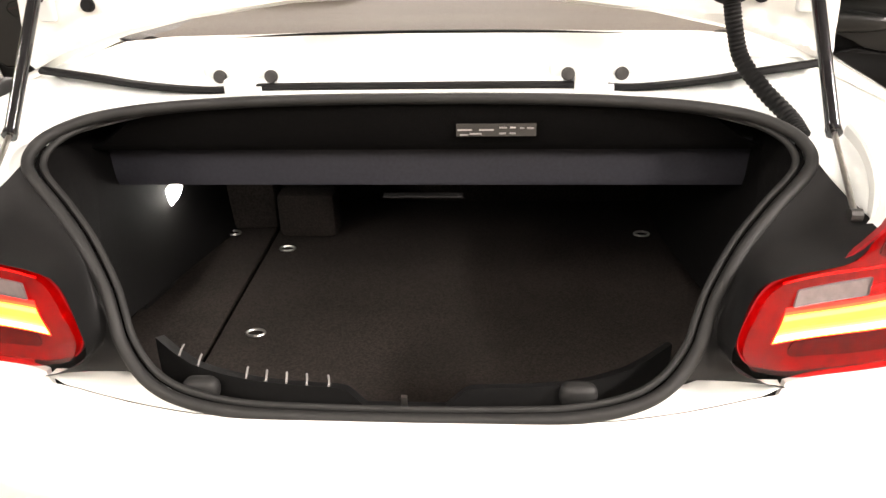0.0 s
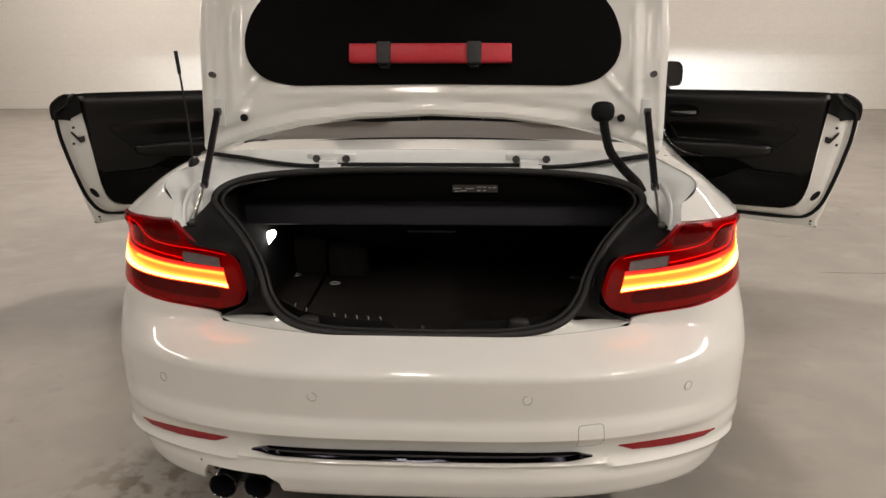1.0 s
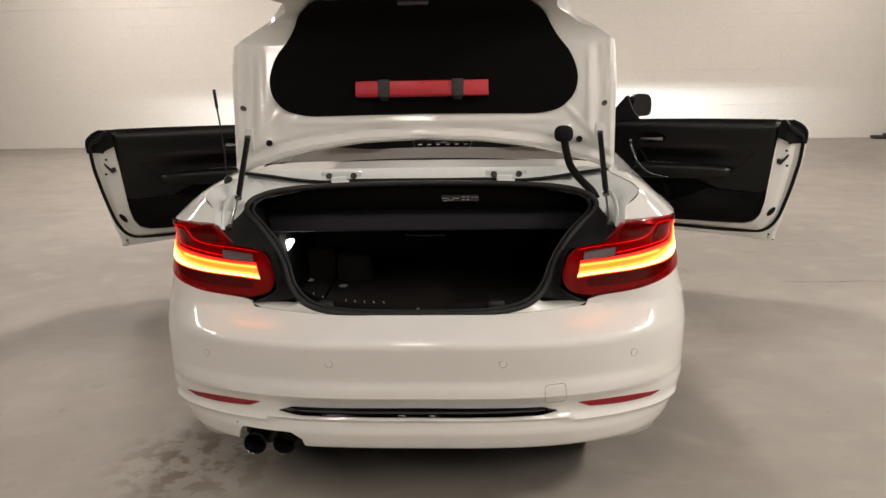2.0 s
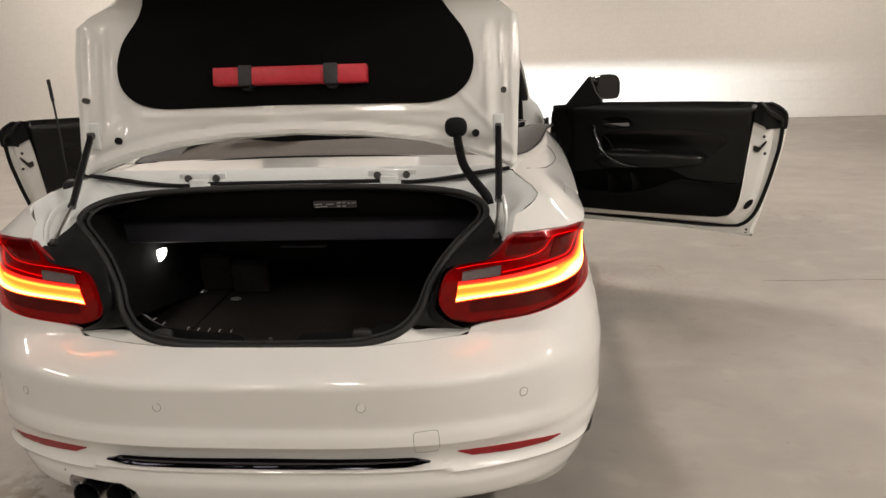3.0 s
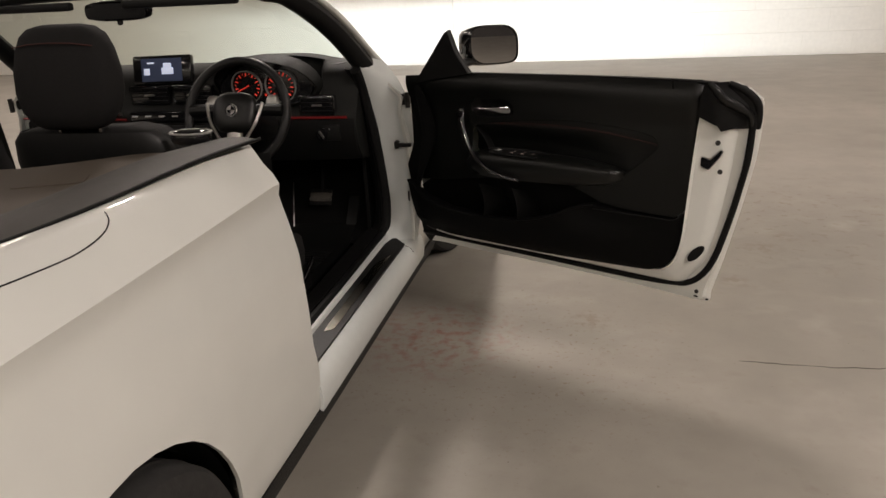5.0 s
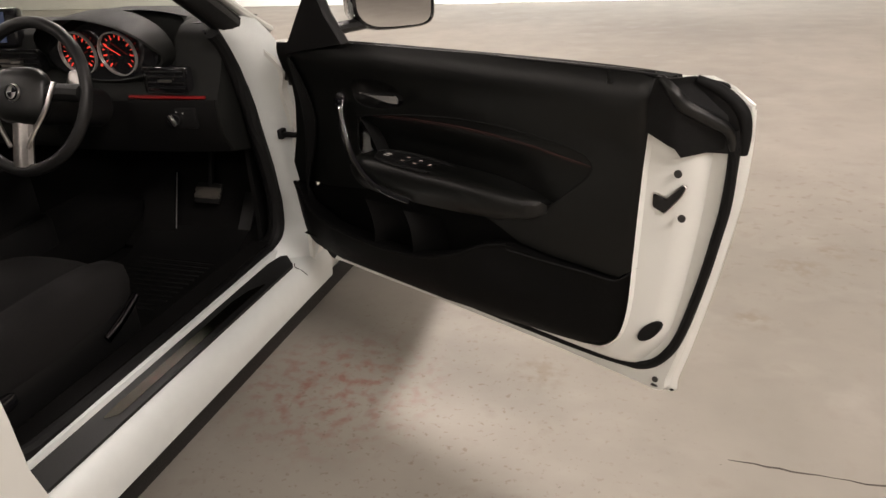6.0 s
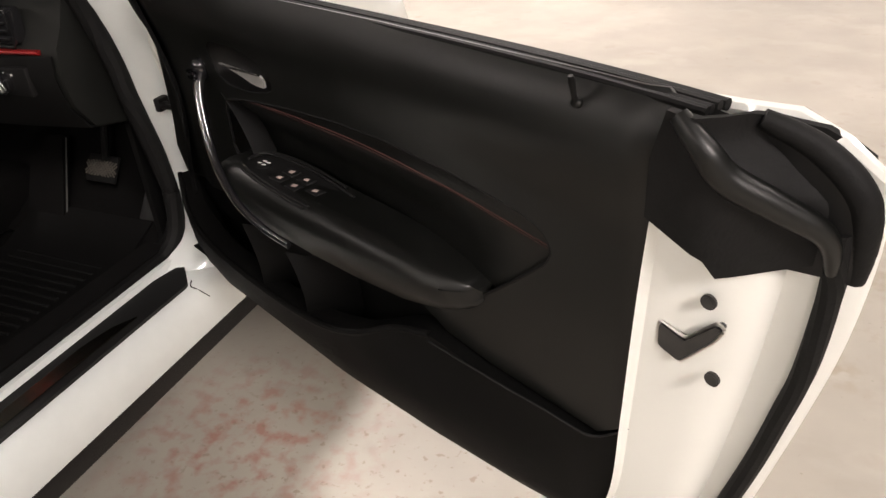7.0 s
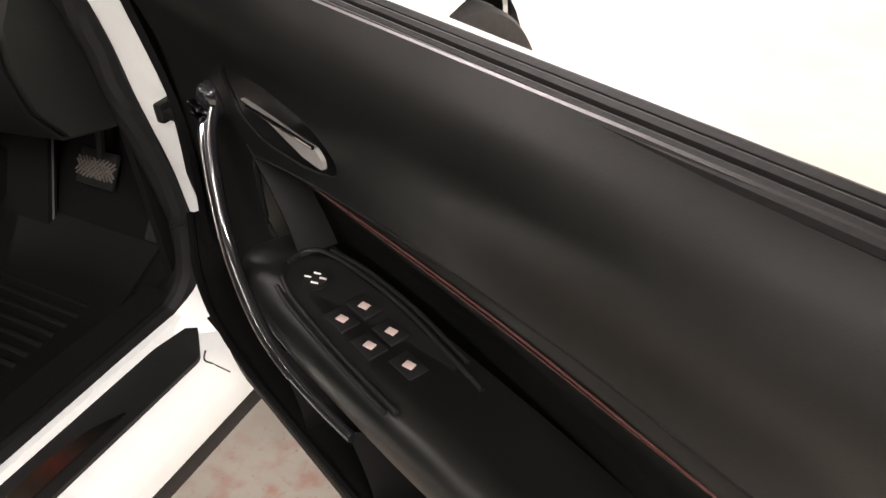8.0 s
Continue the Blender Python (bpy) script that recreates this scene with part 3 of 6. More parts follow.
part("filler_flap", outward(patch(flap_in, body, 0.02, flange=0.008), (1, 0, 0)), PAINT, car)

# tail lights


def tail_shell(offset, inset=0.0):
    c = (sum(p[0] for p in TAIL) / len(TAIL), sum(p[1] for p in TAIL) / len(TAIL))
    poly = [(lerp(p[0], c[0], inset), lerp(p[1], c[1], inset)) for p in TAIL]
    return rounded(poly, 0.030, 5), (lambda s, v: body(s, v, offset))


BAR_LOW = [(0.552, 0.813), (0.656, 0.823), (0.736, 0.831), (0.823, 0.840), (0.90, 0.846), (0.96, 0.851), (1.0, 0.857), (1.035, 0.869), (1.058, 0.897), (1.072, 0.943)]
BAR_TOP = [(0.560, 0.857), (0.649, 0.862), (0.736, 0.871), (0.808, 0.880), (0.865, 0.886), (0.910, 0.890), (0.950, 0.893), (0.985, 0.902), (1.012, 0.920), (1.030, 0.952)]


def band(a, b, first=0, last=None):
    """The strip between two fractions of the light bar's width; a and b may be lists."""
    lo, hi = BAR_LOW[first:last], BAR_TOP[first:last]
    n = len(lo)
    fa, fb = (a if isinstance(a, list) else [a] * n), (b if isinstance(b, list) else [b] * n)
    low = curve([(lerp(p[0], q[0], k), lerp(p[1], q[1], k), 0) for p, q, k in zip(lo, hi, fa)], 4)
    top = curve([(lerp(p[0], q[0], k), lerp(p[1], q[1], k), 0) for p, q, k in zip(lo, hi, fb)], 4)
    return [(p.x, p.y) for p in low] + [(p.x, p.y) for p in top[::-1]]


for side in (1, -1):
    fix = (lambda b: b) if side == 1 else mirrored
    tl = part("tail_light", fix(patch(tail_shell(-0.010, 0.004)[0], tail_shell(-0.010)[1], 0.02, flange=0.01)), LAMP_RED, car, "lit red tail light with a glowing curved bar")
    poly, f = tail_shell(0.006, 0.006)
    lens = part("lens", fix(patch(poly, f, 0.02, flange=0.014)), LENS, tl, "clear red glossy lens")
    lens.visible_shadow = False
    high = [[1.24] * 10, [1.10] * 10, [1.0] * 10, [0.98, 0.98, 0.98, 0.97, 0.95, 0.94, 0.93, 0.92, 0.90, 0.88], [0.48, 0.48, 0.50, 0.60, 0.76, 0.88, 0.90, 0.84, 0.74, 0.68],
            [0.37, 0.37, 0.38, 0.46, 0.64, 0.80, 0.83, 0.72, 0.56, 0.46], [0.28, 0.28, 0.29, 0.34, 0.50, 0.71, 0.74, 0.60, 0.42, 0.32], [0.20, 0.20, 0.21, 0.25, 0.38, 0.60, 0.63, 0.47, 0.31, 0.22]]
    for k, top in enumerate(high):
        part("light_bar" if k else "light_rim", fix(patch(band(-0.12 + 0.02 * k, top), lambda s, v: body(s, v, 0.0063 + 0.0004 * k), 0.012)), BAR_GLOW[k], tl, "glowing layer of the light bar" if k else "red glowing rim")
    for k in (4, 5):
        part("light_bar", fix(patch(band(0.76 + 0.05 * (k - 4), 0.99 - 0.03 * (k - 4), 0, 5), lambda s, v: body(s, v, 0.0063 + 0.0004 * k), 0.012)), BAR_GLOW[k], tl, "glowing layer of the light bar")
    cell = rounded([(0.572, 0.868), (0.578, 0.893), (0.700, 0.905), (0.694, 0.879)], 0.003, 2)
    part("reversing_cell", fix(patch(cell, lambda s, v: body(s, v, 0.0072), 0.015, flange=0.003)), LAMP_GREY, tl, "clear grey reversing light cell")
    for dark in ([(0.865, 0.906), (0.885, 0.958), (0.985, 0.955), (0.975, 0.918), (0.94, 0.905)], [(0.72, 0.925), (0.735, 0.960), (0.76, 0.985), (0.85, 0.980), (0.845, 0.945), (0.81, 0.930)], [(0.60, 0.772), (0.60, 0.800), (0.74, 0.818), (0.90, 0.836), (1.0, 0.846), (0.98, 0.820), (0.84, 0.796), (0.70, 0.778)]):
        part("dark_cell", fix(patch(rounded(dark, 0.012, 3), lambda s, v: body(s, v, -0.006), 0.02, flange=0.003)), LAMP_DARK, tl, "dark lamp cell")
    for ridge, wide in (([(0.56, 0.899), (0.63, 0.907), (0.707, 0.913), (0.76, 0.918), (0.81, 0.926), (0.842, 0.938), (0.856, 0.960), (0.88, 0.970), (0.94, 0.967), (1.0, 0.958)], 0.0016), ([(0.706, 0.884), (0.78, 0.894), (0.86, 0.902), (0.92, 0.905), (0.96, 0.911), (0.988, 0.926), (1.005, 0.955)], 0.0022)):
        part("inner_rib", fix(tube(curve([body(s, v, -0.001) for s, v in ridge], 5), wide, 6)), RIB_GLOW, tl, "glowing red inner rib")

# reflectors, chrome strip, sensors, towing cover
for side in (1, -1):
    fix = (lambda b: b) if side == 1 else mirrored
    refl = rounded([rx(0.508, 0.432), rx(0.55, 0.414), rx(0.66, 0.408), rx(0.755, 0.409), rx(0.792, 0.420), rx(0.72, 0.427), rx(0.64, 0.431)], 0.004, 2)
    part("rear_reflector", fix(outward(patch(refl, lambda s, v: body(s, v, 0.003), 0.03, flange=0.006), (0, -1, 0))), REFLECTOR, car, "narrow red bumper reflector")
strip = rounded([(-0.448, 0.4165), (-0.40, 0.4275), (0.0, 0.430), (0.40, 0.4275), (0.448, 0.4165), (0.38, 0.404), (0.0, 0.403), (-0.38, 0.404)], 0.006, 2)
part("bumper_strip", patch(strip, lambda s, v: full_body(s, v, 0.004 + 0.008 * (1 - abs(v - 0.4165) / 0.014)), 0.012, flange=0.008), DARK_CHROME, car, "dark chrome bumper strip")


def ring_on(c, n, r, w, h=0.0025, seg=28):
    q = Vector(n).to_track_quat("Z", "Y").to_matrix()
    rr = [[Vector(c) + q @ Vector((rad * math.cos(a), rad * math.sin(a), hh)) for a in (2 * math.pi * k / seg for k in range(seg))] for rad, hh in ((r - w, 0), (r - w, h), (r, h), (r, 0))]
    return loft(rr, caps=False)


for sx in (-0.688, -0.27, 0.27, 0.688):
    s0 = rx(abs(sx), 0.581)[0]
    c, c2 = body(s0, 0.581, 0.0005), body(s0 + 0.01, 0.581)
    nrm = Vector(((c2 - c).y, -(c2 - c).x, 0)).normalized()
    if sx < 0:
        c.x, nrm.x = -c.x, -nrm.x
    sensor = part("parking_sensor", disc(c, nrm, 0.0108, 0.0015, 24), PAINT, car)
    part("gap_ring", ring_on(c, nrm, 0.0122, 0.0009, 0.0006), STEEL, sensor)
TOW = rounded([rx(0.40, 0.505), rx(0.465, 0.508), rx(0.465, 0.440), rx(0.40, 0.437)], 0.012)
cover = [(lerp(a[0], b[0], k / 8), lerp(a[1], b[1], k / 8)) for a, b in zip(TOW, TOW[1:] + TOW[:1]) for k in range(8)]
part("towing_cover", tube([bumper_skin(s, v) - Vector((0, 0.0003, 0)) for s, v in cover], 0.0006, 5, closed=True), STEEL, car, "thin square outline of the towing eye cover")

# tail pipes
for tx in (-0.447, -0.543):
    rings = []
    for yy, rr in ((0.42, 0.032), (0.10, 0.037), (0.090, 0.0385), (0.088, 0.037), (0.090, 0.035), (0.12, 0.034), (0.30, 0.031)):
        rings.append([(tx + rr * math.cos(a), yy, EXHAUST_Z + rr * math.sin(a)) for a in (2 * math.pi * k / 28 for k in range(28))])
    part("tail_pipe", loft(rings), PIANO, car, "round dark steel tail pipe")
part("exhaust_shield", joined(box(-0.60, -0.38, 0.18, 0.22, 0.26, 0.345, 0.01), box(-0.60, -0.38, 0.10, 0.5, 0.345, 0.352)), BLACK, car)
part("underbody", joined(box(-0.60, 0.60, 0.40, 4.2, 0.22, 0.26, 0.01), box(-0.78, 0.78, 1.5, 3.4, 0.18, 0.26, 0.02), box(-0.55, 0.55, 0.17, 0.24, 0.235, 0.60)), BLACK, car)

# ---- boot: opening, seal, gutter, lining, lid ----
SEAL = [(0.0, 0.147, 0.701), (0.15, 0.148, 0.702), (0.25, 0.150, 0.707), (0.33, 0.160, 0.721), (0.380, 0.177, 0.744), (0.417, 0.205, 0.782), (0.434, 0.229, 0.820), (0.451, 0.252, 0.855), (0.490, 0.289, 0.910), (0.536, 0.323, 0.955),
        (0.588, 0.361, 1.000), (0.586, 0.398, 1.027), (0.548, 0.435, 1.045), (0.484, 0.462, 1.056), (0.365, 0.485, 1.063), (0.20, 0.496, 1.067), (0.0, 0.499, 1.068)]
seal_pts = curve(SEAL + [(-x, y, z) for x, y, z in SEAL[-2:0:-1]], 6, closed=True)
boot_seal = part("boot_seal", joined(tube(seal_pts, 0.0095, 12, closed=True), tube([Vector((p.x * 0.970, p.y + 0.012, lerp(p.z, 0.89, 0.045))) for p in seal_pts], 0.0055, 10, closed=True)), GREY_RUBBER, car, "dark grey rubber boot seal")

# white gutter between the seal and the body edge
EDGE = [(0.552, 0.212, 0.722), (0.535, 0.190, 0.735), (0.462, 0.178, 0.775), (0.463, 0.182, 0.835), (0.478, 0.188, 0.893), (0.515, 0.196, 0.910), (0.605, 0.214, 0.923), (0.636, 0.230, 0.952)] + [tuple(body(a, b) + Vector((0.002, 0, -0.003))) for a, b in Q_EDGE] + [(0.62, 0.615, 1.103), (0.3, 0.625, 1.104), (0.0, 0.627, 1.104)]
half_seal = curve(SEAL, 10)
half_edge = curve(EDGE, 10)


def at_len(pts, t):
    d = np.concatenate([[0], np.cumsum([(b - a).length for a, b in zip(pts, pts[1:])])])
    return Vector([float(np.interp(t * d[-1], d, [p[k] for p in pts])) for k in range(3)])


seal_side, edge_side = half_seal[42:108], half_edge[0:74]
black_corner = []
for k in range(25):
    t = k / 24
    a, b = at_len(seal_side, t), at_len(edge_side, t)
    black_corner.append([lerp(a, b, j / 5) + Vector((0, 0.016 * math.sin(math.pi * j / 5), -0.008 * math.sin(math.pi * j / 5))) for j in range(6)])
both("corner_trim", lambda: loft(black_corner, closed_ring=False, caps=False), BLACK, car, "matt black corner trim beside the boot seal")
gut_seal, gut_edge = half_seal[102:], half_edge[72:]
gutter = []
for k in range(31):
    t = k / 30
    a, b = at_len(gut_seal, t), at_len(gut_edge, t)
    row = []
    for j in range(9):
        f = j / 8
        p = lerp(a, b, f)
        p.z = lerp(a.z, b.z, f) - 0.045 * math.sin(math.pi * min(1, f * 1.15)) * (1 - 0.3 * f)
        row.append(p)
    out = (b - a).normalized()
    far = smooth(7, 11, k)
    gutter.append(row + [b + (out * 0.012 + Vector((0, 0, -0.010))) * far, b + (out * 0.04 + Vector((0, 0, -0.030))) * far])
both("boot_gutter", lambda: loft(gutter, closed_ring=False, caps=False), JAMB, car, "white painted channel round the boot opening")
# white ledge between the bumper's top edge and the seal
ledge = []
for k in range(41):
    x = lerp(-0.545, 0.545, k / 40)
    ax = abs(x)
    v = float(np.interp(ax, (0.0, 0.30, 0.40, 0.44, 0.54, 0.55), (0.713, 0.714, 0.718, 0.720, 0.724, 0.736)))
    a = body(*rx(ax, v), -0.002)
    if ax < 0.38:
        b = Vector((ax, *[float(np.interp(ax, [p[0] for p in SEAL[:5]], [p[j] for p in SEAL[:5]])) for j in (1, 2)]))
    else:
        b = Vector((ax, lerp(0.178, 0.215, smooth(0.38, 0.44, ax)), lerp(0.741, 0.724, smooth(0.38, 0.42, ax))))
    ledge.append([Vector((x, p.y, p.z)) for p in (a, lerp(a, b, 0.35) + Vector((0, 0, 0.003)), lerp(a, b, 0.75), b + Vector((0, 0.012, -0.002)))])
part("boot_ledge", outward(loft(ledge, closed_ring=False, caps=False), (0, 0, 1)), PAINT, car, "white painted ledge below the boot opening")
# black drip strip lying in the gutter
drip = [(0.0, 0.585, 1.066), (0.26, 0.583, 1.066), (0.36, 0.575, 1.063), (0.47, 0.565, 1.075), (0.56, 0.57, 1.088), (0.66, 0.585, 1.098)]
both("drip_strip", lambda: tube(curve(drip, 6), 0.011, 8, flat=0.6), RUBBER, car)
# hinges
for side in (1, -1):
    hx = side * 0.30
    h = part("boot_hinge", joined(box(hx - 0.075, hx + 0.075, 0.592, 0.606, 1.064, 1.098, 0.004), box(hx - 0.035, hx + 0.02, 0.565, 0.604, 1.052, 1.082, 0.005), tube([Vector((hx - 0.03, 0.57, 1.062)), Vector((hx + 0.03, 0.57, 1.062))], 0.008, 8)), JAMB, car, "white painted boot hinge")
    for bx in (-0.045, 0.045):
        part("bolt", disc((hx + bx, 0.588, 1.083), (0, -1, 0.25), 0.0115, 0.010, 16, bevel=0.002), STEEL, h)
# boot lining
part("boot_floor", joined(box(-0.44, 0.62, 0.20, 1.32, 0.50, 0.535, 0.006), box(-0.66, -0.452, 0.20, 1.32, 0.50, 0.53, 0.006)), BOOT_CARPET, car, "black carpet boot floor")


def boot_side(t, v):
    p = at_len(half_seal[20:110], v)
    q = Vector((0.565 + 0.03 * v, lerp(p.y + 0.02, 1.30, t), lerp(p.z, 0.53 + 0.45 * v, min(1, t * 1.2))))
    f = smooth(0, 0.25, t)
    return lerp(p + Vector((-0.004, 0.012, -0.003)), q, f)


# darker carpet than the boot floor's, to offset the boot lamp's light here
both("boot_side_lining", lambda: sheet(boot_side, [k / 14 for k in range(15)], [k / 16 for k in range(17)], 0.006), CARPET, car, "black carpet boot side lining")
part("boot_back_wall", box(-0.66, 0.66, 1.32, 1.34, 0.50, 1.03), BOOT_CARPET, car)
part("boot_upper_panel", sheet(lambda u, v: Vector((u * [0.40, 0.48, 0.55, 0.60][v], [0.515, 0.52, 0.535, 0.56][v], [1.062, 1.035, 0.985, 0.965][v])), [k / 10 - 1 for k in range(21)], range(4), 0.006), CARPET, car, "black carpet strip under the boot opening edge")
part("roof_box", box(-0.60, 0.60, 0.60, 1.28, 0.868, 0.972, 0.02), PART_GREY, car, "blue grey folding roof compartment box")
part("pull_handle", box(-0.075, 0.075, 0.592, 0.612, 0.852, 0.856, 0.0015), BLACK, car, "thin dark pull strip")
# folded seat back opening and block at the front of the floor
part("seat_pass_block", joined(box(-0.62, -0.44, 1.12, 1.20, 0.53, 0.67, 0.02), box(-0.425, -0.27, 1.06, 1.14, 0.535, 0.66, 0.02)), BOOT_CARPET, car)
# loading sill trim with its ribs
SILL_TOP = [(-0.40, 0.752), (-0.33, 0.735), (-0.22, 0.728), (-0.10, 0.724), (-0.085, 0.720), (-0.060, 0.693), (0.060, 0.693), (0.090, 0.722), (0.105, 0.726), (0.25, 0.728), (0.33, 0.735), (0.40, 0.752)]


def sill_at(x, z, back=0.0):
    """The boot's rear edge follows the seal, higher and further forward towards its ends."""
    return Vector((x, 0.186 + 0.10 * (abs(x) / 0.42) ** 4 + 0.25 * (z - 0.69) * 0.2 + back, z))


part("loading_sill", patch([(-0.40, 0.66), (0.40, 0.66)] + SILL_TOP[::-1], lambda x, z: sill_at(x, z + (0.03 * (abs(x) / 0.42) ** 4 if z < 0.69 else 0)), 0.025, flange=0.03, depth_dir=(0, 1, -0.5)), BLACK, car, "ribbed black plastic loading sill")
for x in (-0.352, -0.318, -0.238, -0.207, -0.176, -0.145, -0.112):
    zt = float(np.interp(x, [p[0] for p in SILL_TOP], [p[1] for p in SILL_TOP]))
    part("sill_rib", tube([sill_at(x + 0.002, zt + 0.002), sill_at(x, zt + 0.003, 0.012), sill_at(x - 0.006, zt - 0.004, 0.034)], 0.0017, 6), PRINT, car)
for x in (-0.33, 0.276):
    part("sill_cap", blob((x * 0.92, 0.192, 0.716), (0.028, 0.015, 0.019), 3.0, 14, 8), GREY_RUBBER, car)
part("boot_latch_loop", box(-0.0045, 0.0045, 0.186, 0.192, 0.690, 0.710, 0.001), ALU, car, "small bright boot latch striker")
for (x, y, z) in ((-0.555, 1.085, 0.540), (0.513, 1.09, 0.540), (-0.362, 0.609, 0.540), (-0.389, 1.0, 0.538)):
    lash = part("lashing_eye", tube([Vector((x + 0.019 * math.cos(a), y + 0.013 * math.sin(a), z)) for a in (2 * math.pi * k / 16 for k in range(16))], 0.0028, 6, closed=True), ALU, car, "small chrome lashing eye")
part("boot_light", loft([[(x, yy, z) for x, z in rounded([(-0.568, 0.798), (-0.546, 0.803), (-0.539, 0.794), (-0.548, 0.774), (-0.563, 0.756), (-0.567, 0.775)], 0.004, 3)] for yy in (0.790, 0.772, 0.769)]), BOOT_GLOW, car, "small lit boot light in the side lining")
# pictogram sticker
stick = part("boot_label", box(0.068, 0.200, 0.5085, 0.5105, 1.000, 1.022), PIANO, car, "black pictogram sticker with white drawings")
for (a, b, c, d) in ((0.070, 0.094, 1.010, 0.0118), (0.106, 0.130, 1.010, 0.0118), (0.090, 0.110, 1.0035, 0.0), (0.074, 0.088, 1.0015, 0.0), (0.139, 0.152, 1.014, 0.0), (0.157, 0.166, 1.014, 0.0), (0.139, 0.150, 1.004, 0.0), (0.156, 0.166, 1.004, 0.0), (0.173, 0.180, 1.013, 0.0), (0.185, 0.196, 1.013, 0.0)):
    part("print_bar", box(a, b, 0.5070, 0.5084, c, c + 0.0024), PRINT, stick)

# boot lid, standing open: p runs up from the hinge edge, bent forward over the rear face at the top
LID_O, LID_LEAN = Vector((0, 0.585, 1.10)), radians(13)


def lid_point(x, p, out=0.0):
    """p up the inner side of the open lid; out: towards its outer skin. Past 0.47 it bends back over the boot."""
    e1, e2 = Vector((0, math.sin(LID_LEAN), math.cos(LID_LEAN))), Vector((0, math.cos(LID_LEAN), -math.sin(LID_LEAN)))
    bend, r = 0.455, 0.10
    if p <= bend:
        q, d, o = p, 0.0, e2
        pos = LID_O + e1 * p
    else:
        a = min((p - bend) / r, radians(78))
        pos = LID_O + e1 * (bend + r * math.sin(a)) - e2 * (r * (1 - math.cos(a)))
        t = e1 * math.cos(a) - e2 * math.sin(a)
        o = e2 * math.cos(a) + e1 * math.sin(a)
        rest = p - bend - r * a
        if rest > 0:
            pos = pos + t * rest
    return pos + o * out + Vector((x, 0, 0))


def lid_outline():
    right = [(0.0, 0.118), (0.22, 0.108), (0.40, 0.085), (0.52, 0.058), (0.62, 0.025), (0.668, 0.0), (0.684, 0.02), (0.690, 0.20), (0.697, 0.35), (0.690, 0.458), (0.63, 0.497), (0.555, 0.525), (0.520, 0.555), (0.475, 0.60), (0.470, 0.66), (0.53, 0.70), (0.545, 0.745), (0.40, 0.765), (0.0, 0.775)]
    return right + [(-x, p) for x, p in right[-2:0:-1]]


LINER = [(0.0, 0.205), (0.42, 0.200), (0.50, 0.218), (0.548, 0.27), (0.560, 0.335), (0.535, 0.41), (0.488, 0.47), (0.455, 0.53), (0.43, 0.60), (0.36, 0.70), (0.0, 0.715)]
liner_poly = rounded(LINER + [(-x, p) for x, p in LINER[-2:0:-1]], 0.03, 4)


def lid_edge(x):
    """Height of the lid's lower edge."""
    return float(np.interp(abs(x), (0.0, 0.22, 0.40, 0.52, 0.62, 0.668), (0.118, 0.108, 0.085, 0.058, 0.025, 0.0)))


def bump_at(value, centre, width):
    return math.exp(-((value - centre) / width) ** 2)


def lid_relief(x, p):
    """Stamped inner skin of the lid: ribs along its lower edge, beads at the sides and corner pockets."""
    e, ax = p - lid_edge(x), abs(x)
    low = 1 - smooth(0.22, 0.30, p)
    d = 0.010 * bump_at(e, 0.012, 0.008) * low + 0.008 * bump_at(p, 0.178, 0.011) * (1 - smooth(0.44, 0.50, ax))
    d -= 0.010 * bump_at(e, 0.042, 0.012) * smooth(0.05, 0.12, ax) * low
    d -= 0.009 * bump_at(ax, 0.30, 0.035) * bump_at(p, 0.138, 0.012) + 0.007 * bump_at(ax, 0.12, 0.05) * bump_at(p, 0.150, 0.008)
    side = smooth(0.10, 0.18, p) * (1 - smooth(0.40, 0.46, p))
    d += 0.012 * bump_at(ax, 0.598, 0.012) * side - 0.012 * bump_at(ax, 0.628, 0.013) * side
    d += 0.010 * bump_at(ax, 0.672, 0.008) * (1 - smooth(0.42, 0.5, p))
    d -= 0.008 * bump_at(math.hypot(ax - 0.545, (p - 0.17) * 0.8), 0.0, 0.030)
    d += 0.006 * bump_at(ax + 0.9 * p, 0.72, 0.012) * smooth(0.42, 0.46, ax) * low
    return d


lid = part("boot_lid", joined(patch(lid_outline(), lambda x, p: lid_point(x, p, -0.6 * lid_relief(x, p)), 0.0085, holes=[[(x * 0.985, 0.205 + (p - 0.205) * 0.98 + 0.004) for x, p in liner_poly]]),
                              patch(lid_outline(), lambda x, p: lid_point(x, p, 0.045 + 0.012 * math.cos(min(1, abs(x) / 0.7) * 1.5)), 0.05),
                              loft([[lid_point(x, p, o) for x, p in lid_outline()] for o in (0.0, 0.022, 0.052)], caps=False)), PAINT, car, "white boot lid standing open with a black lining")
LINING = material("black_lid_felt", (0.0032, 0.0030, 0.0030), 0.95, spec=0.12, grain=0.4, scale=260.0, bump=0.8, bump_scale=500.0)
part("lid_lining", patch(liner_poly, lambda x, p: lid_point(x, p, -0.004 - 0.010 * smooth(0.0, 0.05, min(0.58 - abs(x), p - 0.19))), 0.03, flange=0.03, depth_dir=(0, 1, -0.2)), LINING, lid, "black felt boot lid lining")
for x in (-0.40, 0.40):
    part("lining_clip", disc(lid_point(x, 0.265, -0.013), (0, -1, 0.2), 0.018, 0.004, 18, bevel=0.0015), CARPET, lid)
for x in (-0.56, 0.56):
    part("rubber_plug", disc(lid_point(x, 0.105, -0.008), (0, -1, 0.2), 0.0115, 0.012, 16, bevel=0.002), RUBBER, lid)
part("lid_latch", joined(box(-0.05, 0.05, 0.30, 0.36, 1.655, 1.685, 0.008)), PIANO, lid)
